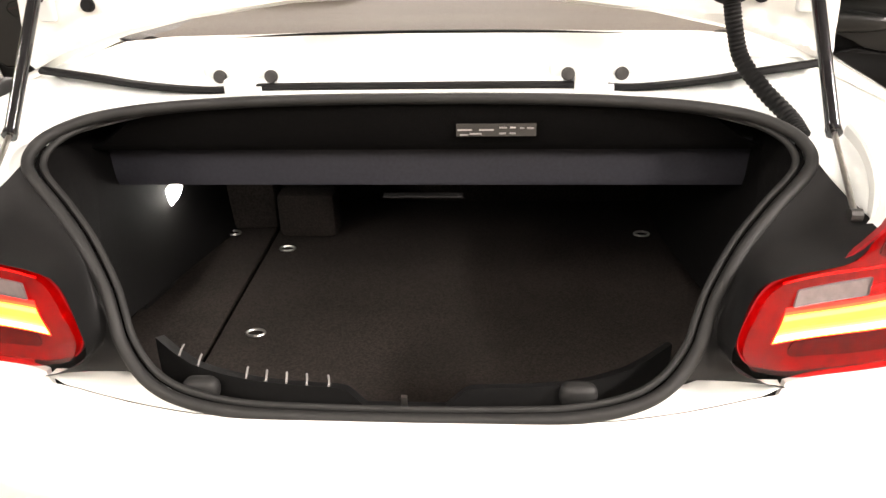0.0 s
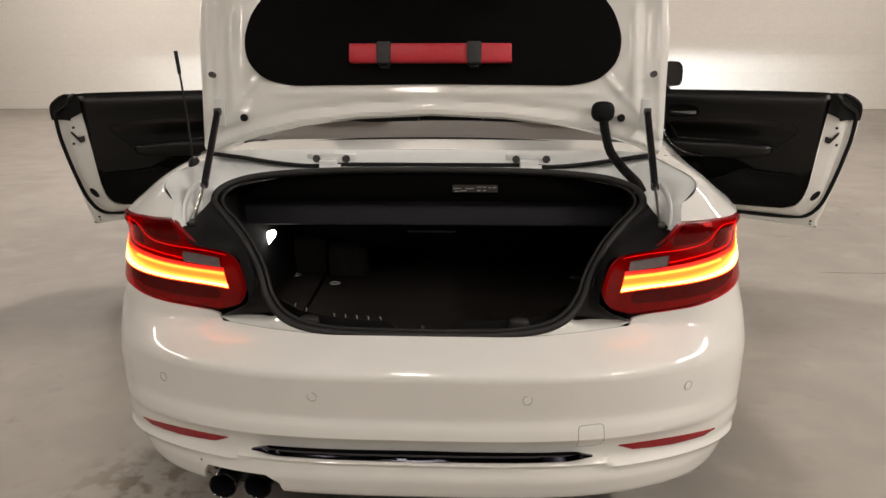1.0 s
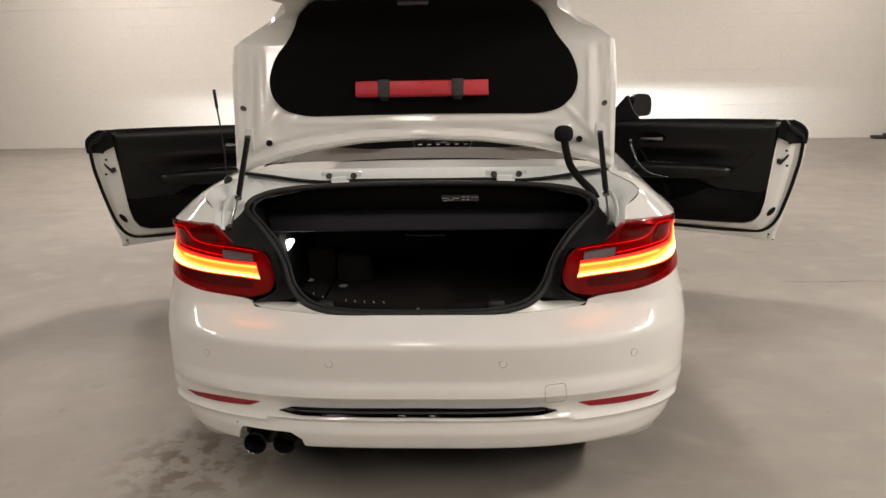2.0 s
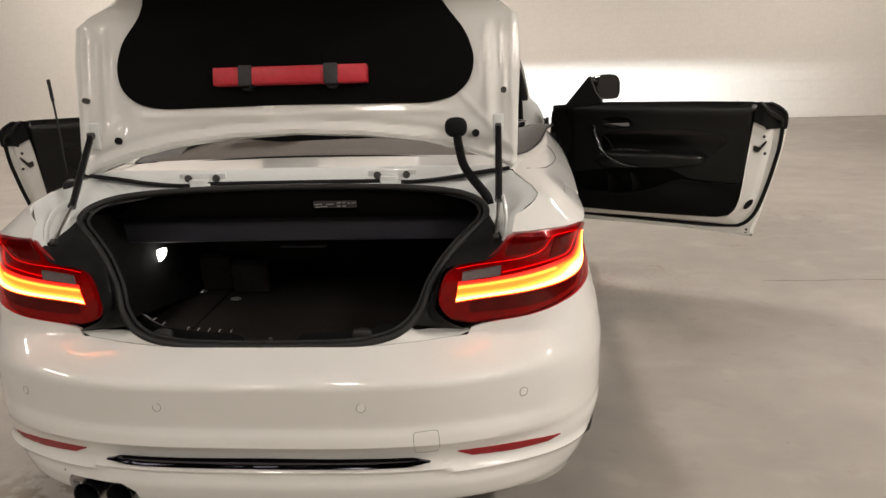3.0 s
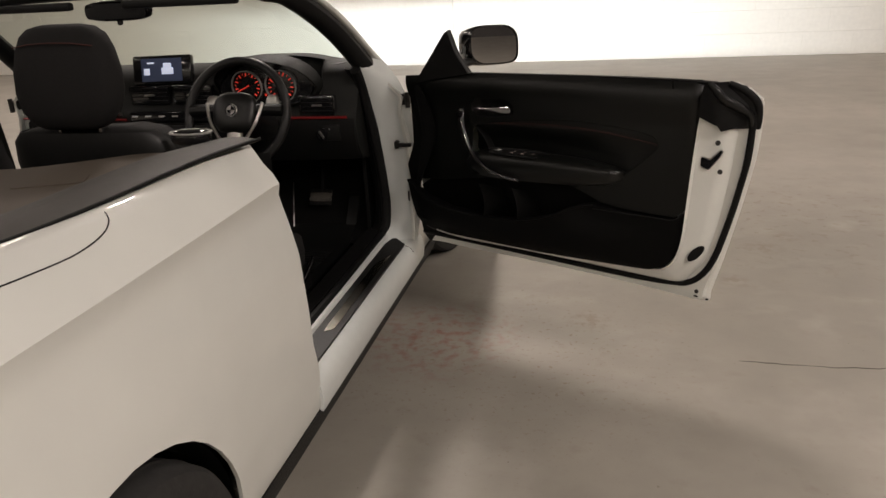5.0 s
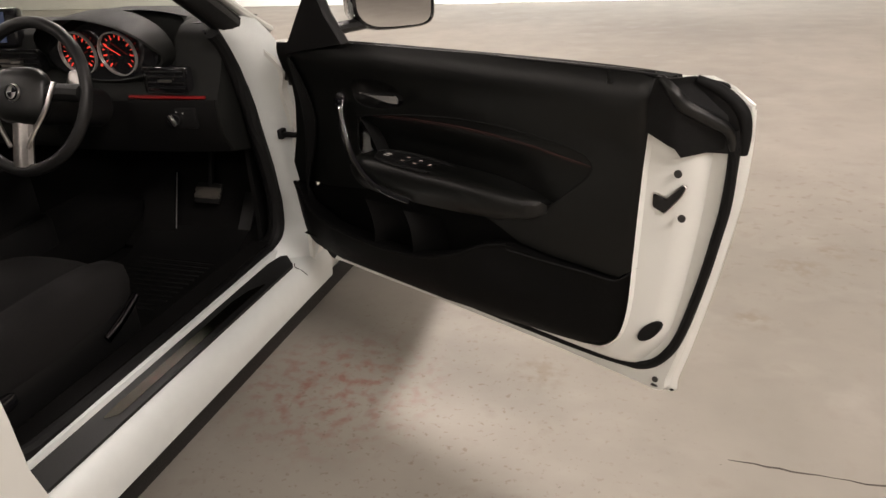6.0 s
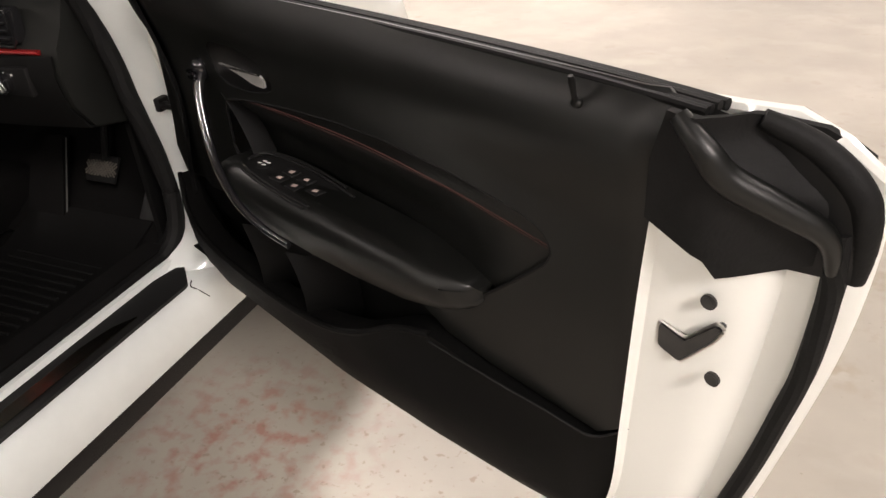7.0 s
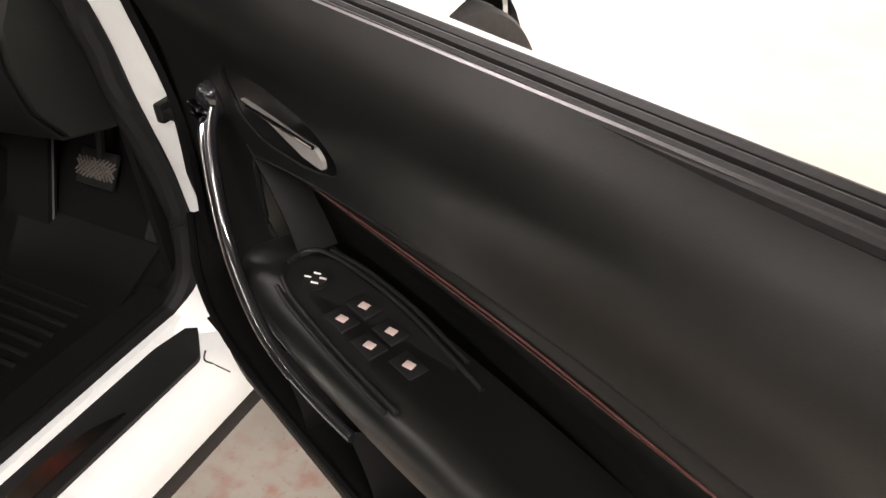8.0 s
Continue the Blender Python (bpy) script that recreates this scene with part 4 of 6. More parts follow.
both("lid_bracket", lambda: box(0.612, 0.644, 0.584, 0.597, 1.18, 1.262, 0.005), JAMB, lid)
both("lid_screw", lambda: disc((0.645, 0.60, 1.33), (0, -1, 0.2), 0.009, 0.02, 10), STEEL, lid)
# gas struts
for side in (1, -1):
    a, b = Vector((side * 0.628, 0.566, 1.226)), Vector((side * 0.628, 0.405, 1.045))
    c = Vector((side * 0.620, 0.268, 0.968))
    st = part("gas_strut", joined(tube([a, b], 0.0105, 12), tube([b, lerp(b, c, 0.06)], 0.012, 12)), PIANO, car, "black gas strut with a silver rod")
    part("rod", tube([b, c], 0.0045, 8), ALU, st)
    part("ball_joint", disc(a, (side, 0, 0), 0.011, 0.018, 10), STEEL, st)
    part("ball_joint", disc(c, (side, 0, 0), 0.009, 0.016, 10), STEEL, st)
    arm = curve([(side * 0.640, 0.385, 1.05), (side * 0.645, 0.33, 1.035), (side * 0.648, 0.29, 1.00), (side * 0.640, 0.262, 0.958)], 5)
    part("lid_arm", tube(arm, 0.011, 8, flat=0.5, up=(1, 0, 0)), JAMB, car, "white painted lid arm")
# corrugated wiring sleeve
plug = part("cable_plug", joined(blob((0.502, 0.575, 1.226), (0.034, 0.018, 0.030), 2.6, 16, 10)), RUBBER, lid, "black rubber cable plug")
hose = curve([(0.505, 0.572, 1.20), (0.512, 0.56, 1.16), (0.525, 0.545, 1.115), (0.555, 0.515, 1.075), (0.59, 0.475, 1.04), (0.60, 0.44, 1.02)], 14)
part("cable_sleeve", tube(hose, 0.0125, 10, ribs=0.16), RUBBER, car, "corrugated black cable sleeve")

# warning triangle case strapped to the lid
case = thing("warning_triangle_case", "long red plastic warning triangle case strapped to the boot lid lining", "safety case")


def on_lid(x0, x1, p0, p1, o0, o1, bev):
    b = box(x0, x1, o0, o1, p0, p1, bev)
    m = Matrix.Translation(LID_O) @ Matrix.Rotation(-LID_LEAN, 4, "X")
    return moved(b, m)


part("case_body", on_lid(-0.237, 0.237, 0.262, 0.316, -0.048, -0.014, 0.004), RED_CASE, case)
part("case_lid", on_lid(-0.232, 0.10, 0.266, 0.312, -0.051, -0.047, 0.002), RED_CASE, case)
for x in (-0.135, 0.128):
    st = part("strap", on_lid(x - 0.021, x + 0.021, 0.258, 0.320, -0.056, -0.010, 0.004), STRAP, case, "dark grey strap")
    part("strap_clip", on_lid(x - 0.014, x + 0.014, 0.248, 0.260, -0.040, -0.010, 0.003), BLACK, st)

# ---- deck, cover, antenna ----


def deck_z(x, y):
    return 1.105 - 0.022 * (x / 0.69) ** 2 - 0.034 * smooth(0.62, 0.84, abs(x)) + 0.004 * smooth(0.6, 1.0, y)


DECK_OUT = [(0.0, 0.630), (0.30, 0.628), (0.60, 0.618), (0.654, 0.612), (0.657, 0.64), (0.657, 0.80), (0.63, 0.86), (0.54, 0.875), (0.35, 0.85), (0.0, 0.845)]
deck_poly = DECK_OUT + [(-x, y) for x, y in DECK_OUT[-2:0:-1]]
part("tonneau_panel", outward(patch(deck_poly, lambda x, y: Vector((x, y, deck_z(x, y))), 0.03, flange=0.012, depth_dir=(0, 0, -1)), (0, 0, 1)), PAINT, car, "white painted folding roof cover panel")
both("deck_seam", lambda: tube(curve([body(*sy(y, v), 0.0) for y, v in ((0.69, 1.148), (0.785, 1.092), (0.94, 1.058), (1.096, 1.042), (1.17, 1.040), (1.235, 1.048), (1.270, 1.063), (1.288, 1.085))], 7), 0.0016, 6), BLACK, car, "thin dark gap round the roof cover panel")
COVER_Y, COVER_X = (0.835, 0.864, 0.936, 1.076, 1.274, 1.464, 1.627, 1.76, 1.82), (0.50, 0.60, 0.678, 0.730, 0.780, 0.810, 0.830, 0.856, 0.873)


def cover_edge(y):
    return float(np.interp(y, COVER_Y, COVER_X))


def cover_rim_z(y):
    return float(np.interp(y, (0.83, 0.95, 1.08, 1.27, 1.40, 1.60, 1.82), (1.090, 1.080, 1.071, 1.075, 1.080, 1.082, 1.079)))


def deck_side(y):
    """The roof cover panel's arm beside the cloth cover, from the shoulder up to the cover's rim."""
    a = body(*sy(y, float(np.interp(y, (0.60, 0.80, 1.0, 1.16, 1.262), (1.19, 1.165, 1.115, 1.085, 1.066)))))
    x = max(cover_edge(y) - 0.012, 0.655)
    b = Vector((x, y, lerp(deck_z(x, y), cover_rim_z(y) - 0.003, smooth(0.85, 0.93, y))))
    return [lerp(a, b, t) + Vector((0, 0, 0.005 * math.sin(math.pi * t) - (0.006 if t < 0 else 0))) for t in (-0.15, 0.0, 0.25, 0.5, 0.75, 1.0)]


both("deck_arm", lambda: loft([deck_side(lerp(0.615, 1.30, k / 30)) for k in range(31)], closed_ring=False, caps=False), PAINT, car, "white painted arm of the roof cover panel", "", 60)

rim_half = [(x, y, cover_rim_z(y)) for x, y in zip(COVER_X, COVER_Y)]
part("cover_trim", tube(curve([(-x, y, z) for x, y, z in rim_half[::-1]] + [(-0.25, 0.828, 1.104), (0, 0.825, 1.108), (0.25, 0.828, 1.104)] + rim_half, 6), 0.0045, 8), RUBBER, car)


def border_wide(y):
    return 0.05 + 0.095 * smooth(0.87, 1.05, y)


for sd in (1, -1):
    part("cover_border", sheet(lambda u, v, sd=sd: Vector((sd * (cover_edge(u) - border_wide(u) * v), u, cover_rim_z(u) + 0.018 * math.sin(math.pi * v * 0.62) - 0.016 * v * v - 0.010 * smooth(1.60, 1.82, u) * v)), [lerp(0.87, 1.815, k / 24) for k in range(25)], [k / 8 for k in range(9)], 0.006), BORDER, car, "dark side trim of the rear cover")
    part("border_seam", tube(curve([(sd * (cover_edge(u) - border_wide(u) * 0.55), u, cover_rim_z(u) + 0.0090 - 0.005 * smooth(1.60, 1.82, u)) for u in (1.20, 1.35, 1.45, 1.55, 1.68, 1.78)], 5), 0.0016, 6), BLACK, car)


def cover_front(x):
    return float(np.interp(abs(x), (0.0, 0.20, 0.32, 0.40, 0.54, 0.70), (1.64, 1.62, 1.60, 1.66, 1.79, 1.80)))


def cover_point(u, k):
    y = lerp(0.845, cover_front(u * 0.69), k)
    return Vector((u * (cover_edge(y) - border_wide(y) + 0.012), y, 1.090 - 0.010 * smooth(0.95, 1.2, y) - 0.026 * smooth(1.0, 1.72, y) + 0.004 * math.cos(u * 3)))


part("rear_cover", sheet(cover_point, [k / 16 - 1 for k in range(33)], [k / 18 for k in range(19)], 0.012), COVER, car, "brown grey cloth cover over the rear seats")
part("cover_fold", outward(patch(rounded([(0.40, 1.555), (0.47, 1.43), (0.60, 1.50), (0.55, 1.60), (0.47, 1.62)], 0.02, 3), lambda x, y: Vector((x, y, 1.0925 - 0.010 * smooth(0.95, 1.2, y) - 0.026 * smooth(1.0, 1.72, y) + 0.004 * math.cos(x / 0.68 * 3))), 0.03, flange=0.004, depth_dir=(0, 0, -1)), (0, 0, 1)), COVER, car)
ant = part("antenna_mast", tube(curve([(-0.70, 0.52, 1.095), (-0.705, 0.53, 1.16), (-0.715, 0.545, 1.25), (-0.728, 0.56, 1.335)], 4), 0.0032, 8), BLACK, car, "thin black rod antenna")
part("tip", tube([Vector((-0.728, 0.56, 1.335)), Vector((-0.735, 0.565, 1.40))], 0.0055, 8), BLACK, ant)
part("foot", blob((-0.70, 0.53, 1.075), (0.012, 0.036, 0.024), 2.2, 14, 8), BLACK, ant)

# ---- front of the body, sills, pillars ----


def fender():
    top = [sy(3.02, 1.06), sy(3.4, 1.04), sy(3.9, 0.96), sy(4.05, 0.90)]
    rim = arch(AXLE_F, ARCH_R, 196, -16)
    pts = [sy(3.02, 0.42), sy(3.02, 0.225), sy(3.40, 0.225)] + [p for p in rim if p[1] > 0.225] + [sy(4.15, 0.235), sy(4.16, 0.60)] + top[::-1]
    return outward(patch(pts, body, 0.035, flange=0.012), (1, 0, 0))


both("front_fender", fender, PAINT, car)


def hood_z(x, y):
    return lerp(1.0, 0.74, smooth(3.05, 4.75, y)) - 0.035 * (x / 0.7) ** 2 + 0.012 * math.exp(-((abs(x) - 0.42) / 0.08) ** 2)


HOOD = [(0.0, 3.12), (0.5, 3.10), (0.74, 3.04), (0.765, 3.4), (0.75, 3.9), (0.70, 4.2), (0.5, 4.38), (0.0, 4.44)]
part("bonnet", outward(patch(HOOD + [(-x, y) for x, y in HOOD[-2:0:-1]], lambda x, y: Vector((x, y, hood_z(x, y))), 0.05, flange=0.02, depth_dir=(0, 0, -1)), (0, 0, 1)), PAINT, car, "white bonnet")


def fx(x, v):
    """The s at which the nose has that x."""
    lo, hi = float(PS[158]), float(PS[-1])
    for _ in range(40):
        mid = (lo + hi) / 2
        lo, hi = (mid, hi) if body(mid, v).x > x else (lo, mid)
    return (lo, v)


fb_half = [(PS[-1], 0.22), sy(4.17, 0.22), sy(4.285, 0.575), fx(0.74, 0.585), fx(0.42, 0.60), fx(0.36, 0.66), (PS[-1], 0.66)]
both("front_bumper", lambda: outward(patch(fb_half, body, 0.04, flange=0.012), (0, 1, 0)), PAINT, car)
for side in (1, -1):
    fix = (lambda b: b) if side == 1 else mirrored
    hl_poly = rounded([fx(0.74, 0.595), fx(0.43, 0.61), fx(0.40, 0.80), fx(0.74, 0.84)], 0.02)
    hl = part("headlight", fix(joined(box(0.50, 0.76, 4.20, 4.215, 0.58, 0.76, 0.005), box(0.50, 0.74, 4.305, 4.315, 0.7012, 0.76), box(0.50, 0.74, 4.305, 4.315, 0.60, 0.6940))), BLACK, car, "lit headlight with a dark shield")
    ln = part("lens", fix(patch(hl_poly, lambda s, v: body(s, v, 0.004), 0.03)), GLASS, hl)
    ln.visible_shadow = False
    kd = part("kidney_grille", fix(joined(*[box(0.03 + 0.028 * k, 0.036 + 0.028 * k, 4.50, 4.53, 0.52, 0.64, 0.002) for k in range(8)], box(0.02, 0.25, 4.515, 4.535, 0.51, 0.52, 0.003), box(0.02, 0.25, 4.505, 4.525, 0.64, 0.65, 0.003))), CHROME, car, "chrome kidney grille")

# sills: white ledge, black step plate with a metal insert, dark lower skirt
SILL0, SILL1 = 1.86, 3.06


def sill_skin(y, v):
    pts = [(0.745, 0.400), (0.798, 0.403), (0.814, 0.401), (0.820, 0.384), (0.891, 0.372), (0.909, 0.362), (0.923, 0.335), (0.9275, 0.300), (0.922, 0.256)]
    return Vector((pts[v][0], y, pts[v][1]))


both("door_sill", lambda: sheet(sill_skin, [lerp(SILL0 + 0.02, SILL1 + 0.05, k / 12) for k in range(13)], range(9), 0.01), JAMB, car, "white painted door sill")
both("sill_seam", lambda: tube(curve([(0.885, 2.945, 0.374), (0.895, 2.930, 0.370), (0.908, 2.935, 0.361), (0.922, 2.95, 0.335)], 4), 0.0018, 5), STEEL, car)
both("side_skirt", lambda: sheet(lambda y, v: Vector(([0.914, 0.906, 0.886, 0.82][v], y, [0.260, 0.222, 0.172, 0.160][v])), [lerp(1.45, 3.42, k / 16) for k in range(17)], range(4), 0.01), BLACK, car, "dark plastic side skirt")
both("step_plate", lambda: patch(rounded([(1.90, 0.819), (2.90, 0.819), (2.985, 0.834), (2.925, 0.893), (1.90, 0.889)], 0.012), lambda y, x: Vector((x, y, 0.3935 - (x - 0.792) * 0.129)), 0.06, flange=0.008, depth_dir=(0, 0, -1)), BLACK, car, "black plastic sill step plate")
both("step_insert", lambda: patch(rounded([(2.12, 0.846), (2.17, 0.843), (2.66, 0.842), (2.73, 0.852), (2.788, 0.876), (2.66, 0.873), (2.15, 0.871)], 0.010), lambda y, x: Vector((x, y, 0.3965 - (x - 0.792) * 0.129)), 0.05, flange=0.003, depth_dir=(0, 0, -1)), STEP_METAL, car, "brushed metal sill insert")
APERTURE = [(0.800, 2.930, 0.392), (0.802, 3.000, 0.402), (0.805, 3.042, 0.445), (0.804, 3.060, 0.53), (0.801, 3.056, 0.60), (0.798, 3.045, 0.68), (0.794, 3.034, 0.76), (0.785, 3.028, 0.85), (0.773, 3.016, 0.93), (0.766, 2.985, 1.03), (0.762, 2.945, 1.085)]
both("aperture_seal", lambda: tube(curve([(0.765, 1.80, 1.0), (0.775, 1.84, 0.75), (0.783, 1.87, 0.52), (0.785, 1.93, 0.415), (0.785, 2.10, 0.395), (0.785, 2.60, 0.392)] + [(x - 0.017, y - 0.008, z) for x, y, z in APERTURE], 8), 0.021, 10), RUBBER, car, "black door aperture seal")
both("aperture_trim", lambda: loft([[Vector((x - 0.020, y - 0.004, z)), Vector((x - 0.045, y - 0.006, z)), Vector((x - 0.070, y + 0.020, z)), Vector((x - 0.095, y + 0.09, z))] for x, y, z in curve(APERTURE, 4)], closed_ring=False, caps=False), KNEE, car)


def pillar():
    """White front door pillar face that the door hinges sit on."""
    f = [(x, y + 0.004, z) for x, y, z in [APERTURE[0]] + APERTURE[2::2]] + [(0.757, 2.93, 1.12)]
    b = [(0.915, 3.03, 0.350), (0.925, 3.075, 0.45), (0.925, 3.085, 0.60), (0.925, 3.08, 0.76), (0.915, 3.07, 0.92), (0.87, 3.06, 1.04), (0.80, 3.06, 1.115)]
    fi, bi = curve(f, 5), curve(b, 5)
    return loft([[lerp(p, q, t) + Vector((0, -0.016 * math.sin(math.pi * t), 0)) for t in (0, 0.15, 0.4, 0.7, 0.9, 1.0)] for p, q in zip(fi, bi)], closed_ring=False, caps=False)


both("door_pillar", pillar, JAMB, car, "white painted door hinge pillar")
for side in (1, -1):
    for hz in (0.55, 0.95):
        part("door_hinge", joined(box(min(side * 0.89, side * 0.925), max(side * 0.89, side * 0.925), 3.035, 3.07, hz - 0.022, hz + 0.022, 0.006), disc((side * 0.92, 3.03, hz), (0, 0, 1), 0.010, 0.06, 14)), STEEL, car)
    part("check_strap", joined(box(min(side * 0.858, side * 0.925), max(side * 0.858, side * 0.925), 3.010, 3.03, 0.764, 0.778, 0.004), box(min(side * 0.856, side * 0.872), max(side * 0.856, side * 0.872), 3.008, 3.04, 0.757, 0.787, 0.004)), BLACK, car, "black door check strap")

# windscreen and its frame
WS_BASE = [(-0.775, 3.13, 1.065), (-0.45, 3.33, 1.03), (0, 3.40, 1.02), (0.45, 3.33, 1.03), (0.775, 3.13, 1.065)]
WS_TOP = [(-0.635, 2.515, 1.375), (-0.32, 2.545, 1.395), (0, 2.555, 1.400), (0.32, 2.545, 1.395), (0.635, 2.515, 1.375)]
wb, wt = curve(WS_BASE, 6), curve(WS_TOP, 6)
ws = part("windscreen", loft([[lerp(a, b, t) + Vector((0, 0.02, 0.03)) * math.sin(math.pi * t) for t in (0, 0.25, 0.5, 0.75, 1)] for a, b in zip(wb, wt)], closed_ring=False, caps=False), GLASS, car, "clear windscreen")
ws.visible_shadow = False
both("a_pillar", lambda: tube(curve([(0.768, 3.06, 1.03), (0.752, 2.955, 1.130), (0.712, 2.765, 1.275), (0.664, 2.575, 1.380), (0.61, 2.50, 1.404)], 7), 0.044, 12, flat=0.8), BLACK, car, "black inner windscreen pillar")
both("a_pillar_skin", lambda: tube(curve([(0.802, 3.14, 1.06), (0.785, 3.01, 1.142), (0.745, 2.80, 1.295), (0.695, 2.60, 1.402), (0.62, 2.515, 1.428)], 7), 0.020, 10, flat=0.6), PAINT, car, "white outer windscreen pillar")
both("pillar_seal", lambda: tube(curve([(0.790, 3.06, 1.06), (0.776, 2.965, 1.140), (0.735, 2.765, 1.288), (0.688, 2.575, 1.390)], 7), 0.014, 8), RUBBER, car)
part("header_rail", tube(curve([(-0.655, 2.515, 1.392), (-0.33, 2.530, 1.412), (0, 2.535, 1.417), (0.33, 2.530, 1.412), (0.655, 2.515, 1.392)], 6), 0.030, 10, flat=0.65), BLACK, car, "black windscreen header rail")
part("header_skin", tube(curve([(-0.65, 2.54, 1.412), (-0.33, 2.560, 1.432), (0, 2.565, 1.437), (0.33, 2.560, 1.432), (0.65, 2.54, 1.412)], 6), 0.020, 10, flat=0.5), PAINT, car)
both("sun_visor", lambda: joined(box(0.10, 0.52, 2.485, 2.52, 1.366, 1.394, 0.009)), BLACK, car, "folded black sun visor")
rvm = part("rear_view_mirror", joined(blob((0.03, 2.575, 1.357), (0.130, 0.022, 0.035), 3.2, 20, 10), tube([Vector((0.03, 2.58, 1.37)), Vector((0.02, 2.60, 1.392))], 0.012, 8), blob((0.03, 2.57, 1.318), (0.010, 0.010, 0.010))), PIANO, car, "black rear view mirror")
part("mirror_face", moved(patch(rounded([(-0.118, -0.026), (0.118, -0.026), (0.118, 0.026), (-0.118, 0.026)], 0.02), lambda x, z: Vector((x, 0, z)), 0.03), pose(0.03, 2.5515, 1.357)), MIRROR, rvm)
part("wiper_cowl", sheet(lambda u, v: Vector((u * 0.76, lerp(3.14, 3.06, abs(u) ** 2) + 0.26 * (1 - abs(u) ** 2) * (1 - v) - 0.02 * v, lerp(1.005, 1.012, v))), [k / 10 - 1 for k in range(21)], [0, 0.5, 1], 0.01), BLACK, car)


def wheel(y, side, name):
    """One wheel: tyre with tread ribs, five double spokes, hub and disc."""
    track = TRACK + (0.035 if y < 2 else 0.0)
    x_in, x_out = track - 0.1125, track + 0.1125
    seg, rows = 64, []
    sect = [(0.224, x_in + 0.02), (0.262, x_in), (0.30, x_in + 0.006), (0.314, x_in + 0.022), (0.3175, x_in + 0.05), (0.318, track), (0.3175, x_out - 0.05), (0.314, x_out - 0.022), (0.302, x_out - 0.006), (0.282, x_out), (0.250, x_out - 0.002), (0.228, x_out - 0.012), (0.222, x_out - 0.03), (0.215, x_out - 0.05)]
    for k in range(seg):
        a = 2 * math.pi * k / seg
        rows.append([(side * xx, y + rr * math.cos(a), WHEEL_R + rr * math.sin(a)) for rr, xx in sect])
    rows.append(rows[0])
    b = loft(rows, closed_ring=False, caps=False)
    bmesh.ops.remove_doubles(b, verts=b.verts, dist=1e-5)
    wh = part(name, b, TYRE, car, "black tyre on a silver double-spoke alloy wheel")
    # tread grooves
    for gx in (-0.05, -0.017, 0.017, 0.05):
        part("tread_groove", tube([Vector((side * (track + gx), y + 0.3178 * math.cos(a), WHEEL_R + 0.3178 * math.sin(a))) for a in (2 * math.pi * k / 64 for k in range(64))], 0.0035, 4, closed=True, up=(1, 0, 0)), STEEL, wh)
    rr = [[(side * xx, y + r * math.cos(a), WHEEL_R + r * math.sin(a)) for a in (2 * math.pi * k / 48 for k in range(48))] for r, xx in ((0.208, x_in + 0.03), (0.214, x_out - 0.05), (0.225, x_out - 0.014), (0.222, x_out - 0.007), (0.213, x_out - 0.012), (0.203, x_out - 0.045), (0.198, x_in + 0.05))]
    part("rim", loft(rr, caps=False), ALLOY, wh, "silver alloy rim")
    for k in range(5):
        for off in (-0.17, 0.17):
            a = 2 * math.pi * k / 5 + (0.3 if y < 2 else 0.5 * math.pi)
            p0 = Vector((side * (x_out - 0.030), y + 0.055 * math.cos(a + off * 1.2), WHEEL_R + 0.055 * math.sin(a + off * 1.2)))
            p1 = Vector((side * (x_out - 0.012), y + 0.13 * math.cos(a + off * 0.9), WHEEL_R + 0.13 * math.sin(a + off * 0.9)))
            p2 = Vector((side * (x_out - 0.014), y + 0.210 * math.cos(a + off), WHEEL_R + 0.210 * math.sin(a + off)))
            part("spoke", tube(curve([p0, p1, p2], 4), lambda f: lerp(0.020, 0.014, f), 8, flat=0.8, up=(1, 0, 0)), ALLOY, wh)
    part("hub", joined(disc((side * (x_out - 0.03), y, WHEEL_R), (side, 0, 0), 0.068, 0.03, 24, 0.058, 0.004), disc((side * (x_out - 0.012), y, WHEEL_R), (side, 0, 0), 0.030, 0.008, 20, bevel=0.002)), ALLOY, wh)
    for k in range(5):
        a = 2 * math.pi * k / 5
        part("wheel_bolt", disc((side * (x_out - 0.014), y + 0.045 * math.cos(a), WHEEL_R + 0.045 * math.sin(a)), (side, 0, 0), 0.009, 0.008, 6), STEEL, wh)
    part("brake_disc", disc((side * (track + 0.01), y, WHEEL_R), (side, 0, 0), 0.15, 0.024, 40, bevel=0.002), BLACK, wh)
    return wh


for side in (1, -1):
    wheel(AXLE_R, side, "rear_wheel")
    pivot = Matrix.Translation((side * TRACK, AXLE_F, 0))
    wheel(AXLE_F, side, "front_wheel").matrix_world = pivot @ Matrix.Rotation(radians(-16), 4, "Z") @ pivot.inverted()


def wheel_well(ay):
    rings = []
    for xx, rr in ((0.905, 0.368), (0.86, 0.378), (0.64, 0.378), (0.62, 0.30), (0.62, 0.02)):
        rings.append([(xx, ay + rr * math.cos(a), 0.31 + rr * math.sin(a)) for a in (radians(lerp(-20, 200, k / 24)) for k in range(25))])
    return loft(rings, closed_ring=False, caps=False)


for ay in (AXLE_R, AXLE_F):
    both("wheel_well", lambda: wheel_well(ay), BLACK, car)

# ---- doors, standing open ----
DOOR_O, DOOR_D, DOOR_N, DOOR_LEAN = Vector((0.93, 2.967, 0)), Vector((0.9157, -0.402, 0)), Vector((0.402, 0.9157, 0)), Vector((-0.005, -0.10, 0))


def dp(u, z, w=0.0):
    """A point of the open right door: u from the hinge, z up, w from the inner face to the outer skin; it leans in towards its top."""
    return DOOR_O + DOOR_D * u + DOOR_N * w + DOOR_LEAN * (z - 0.50) + Vector((0, 0, z))


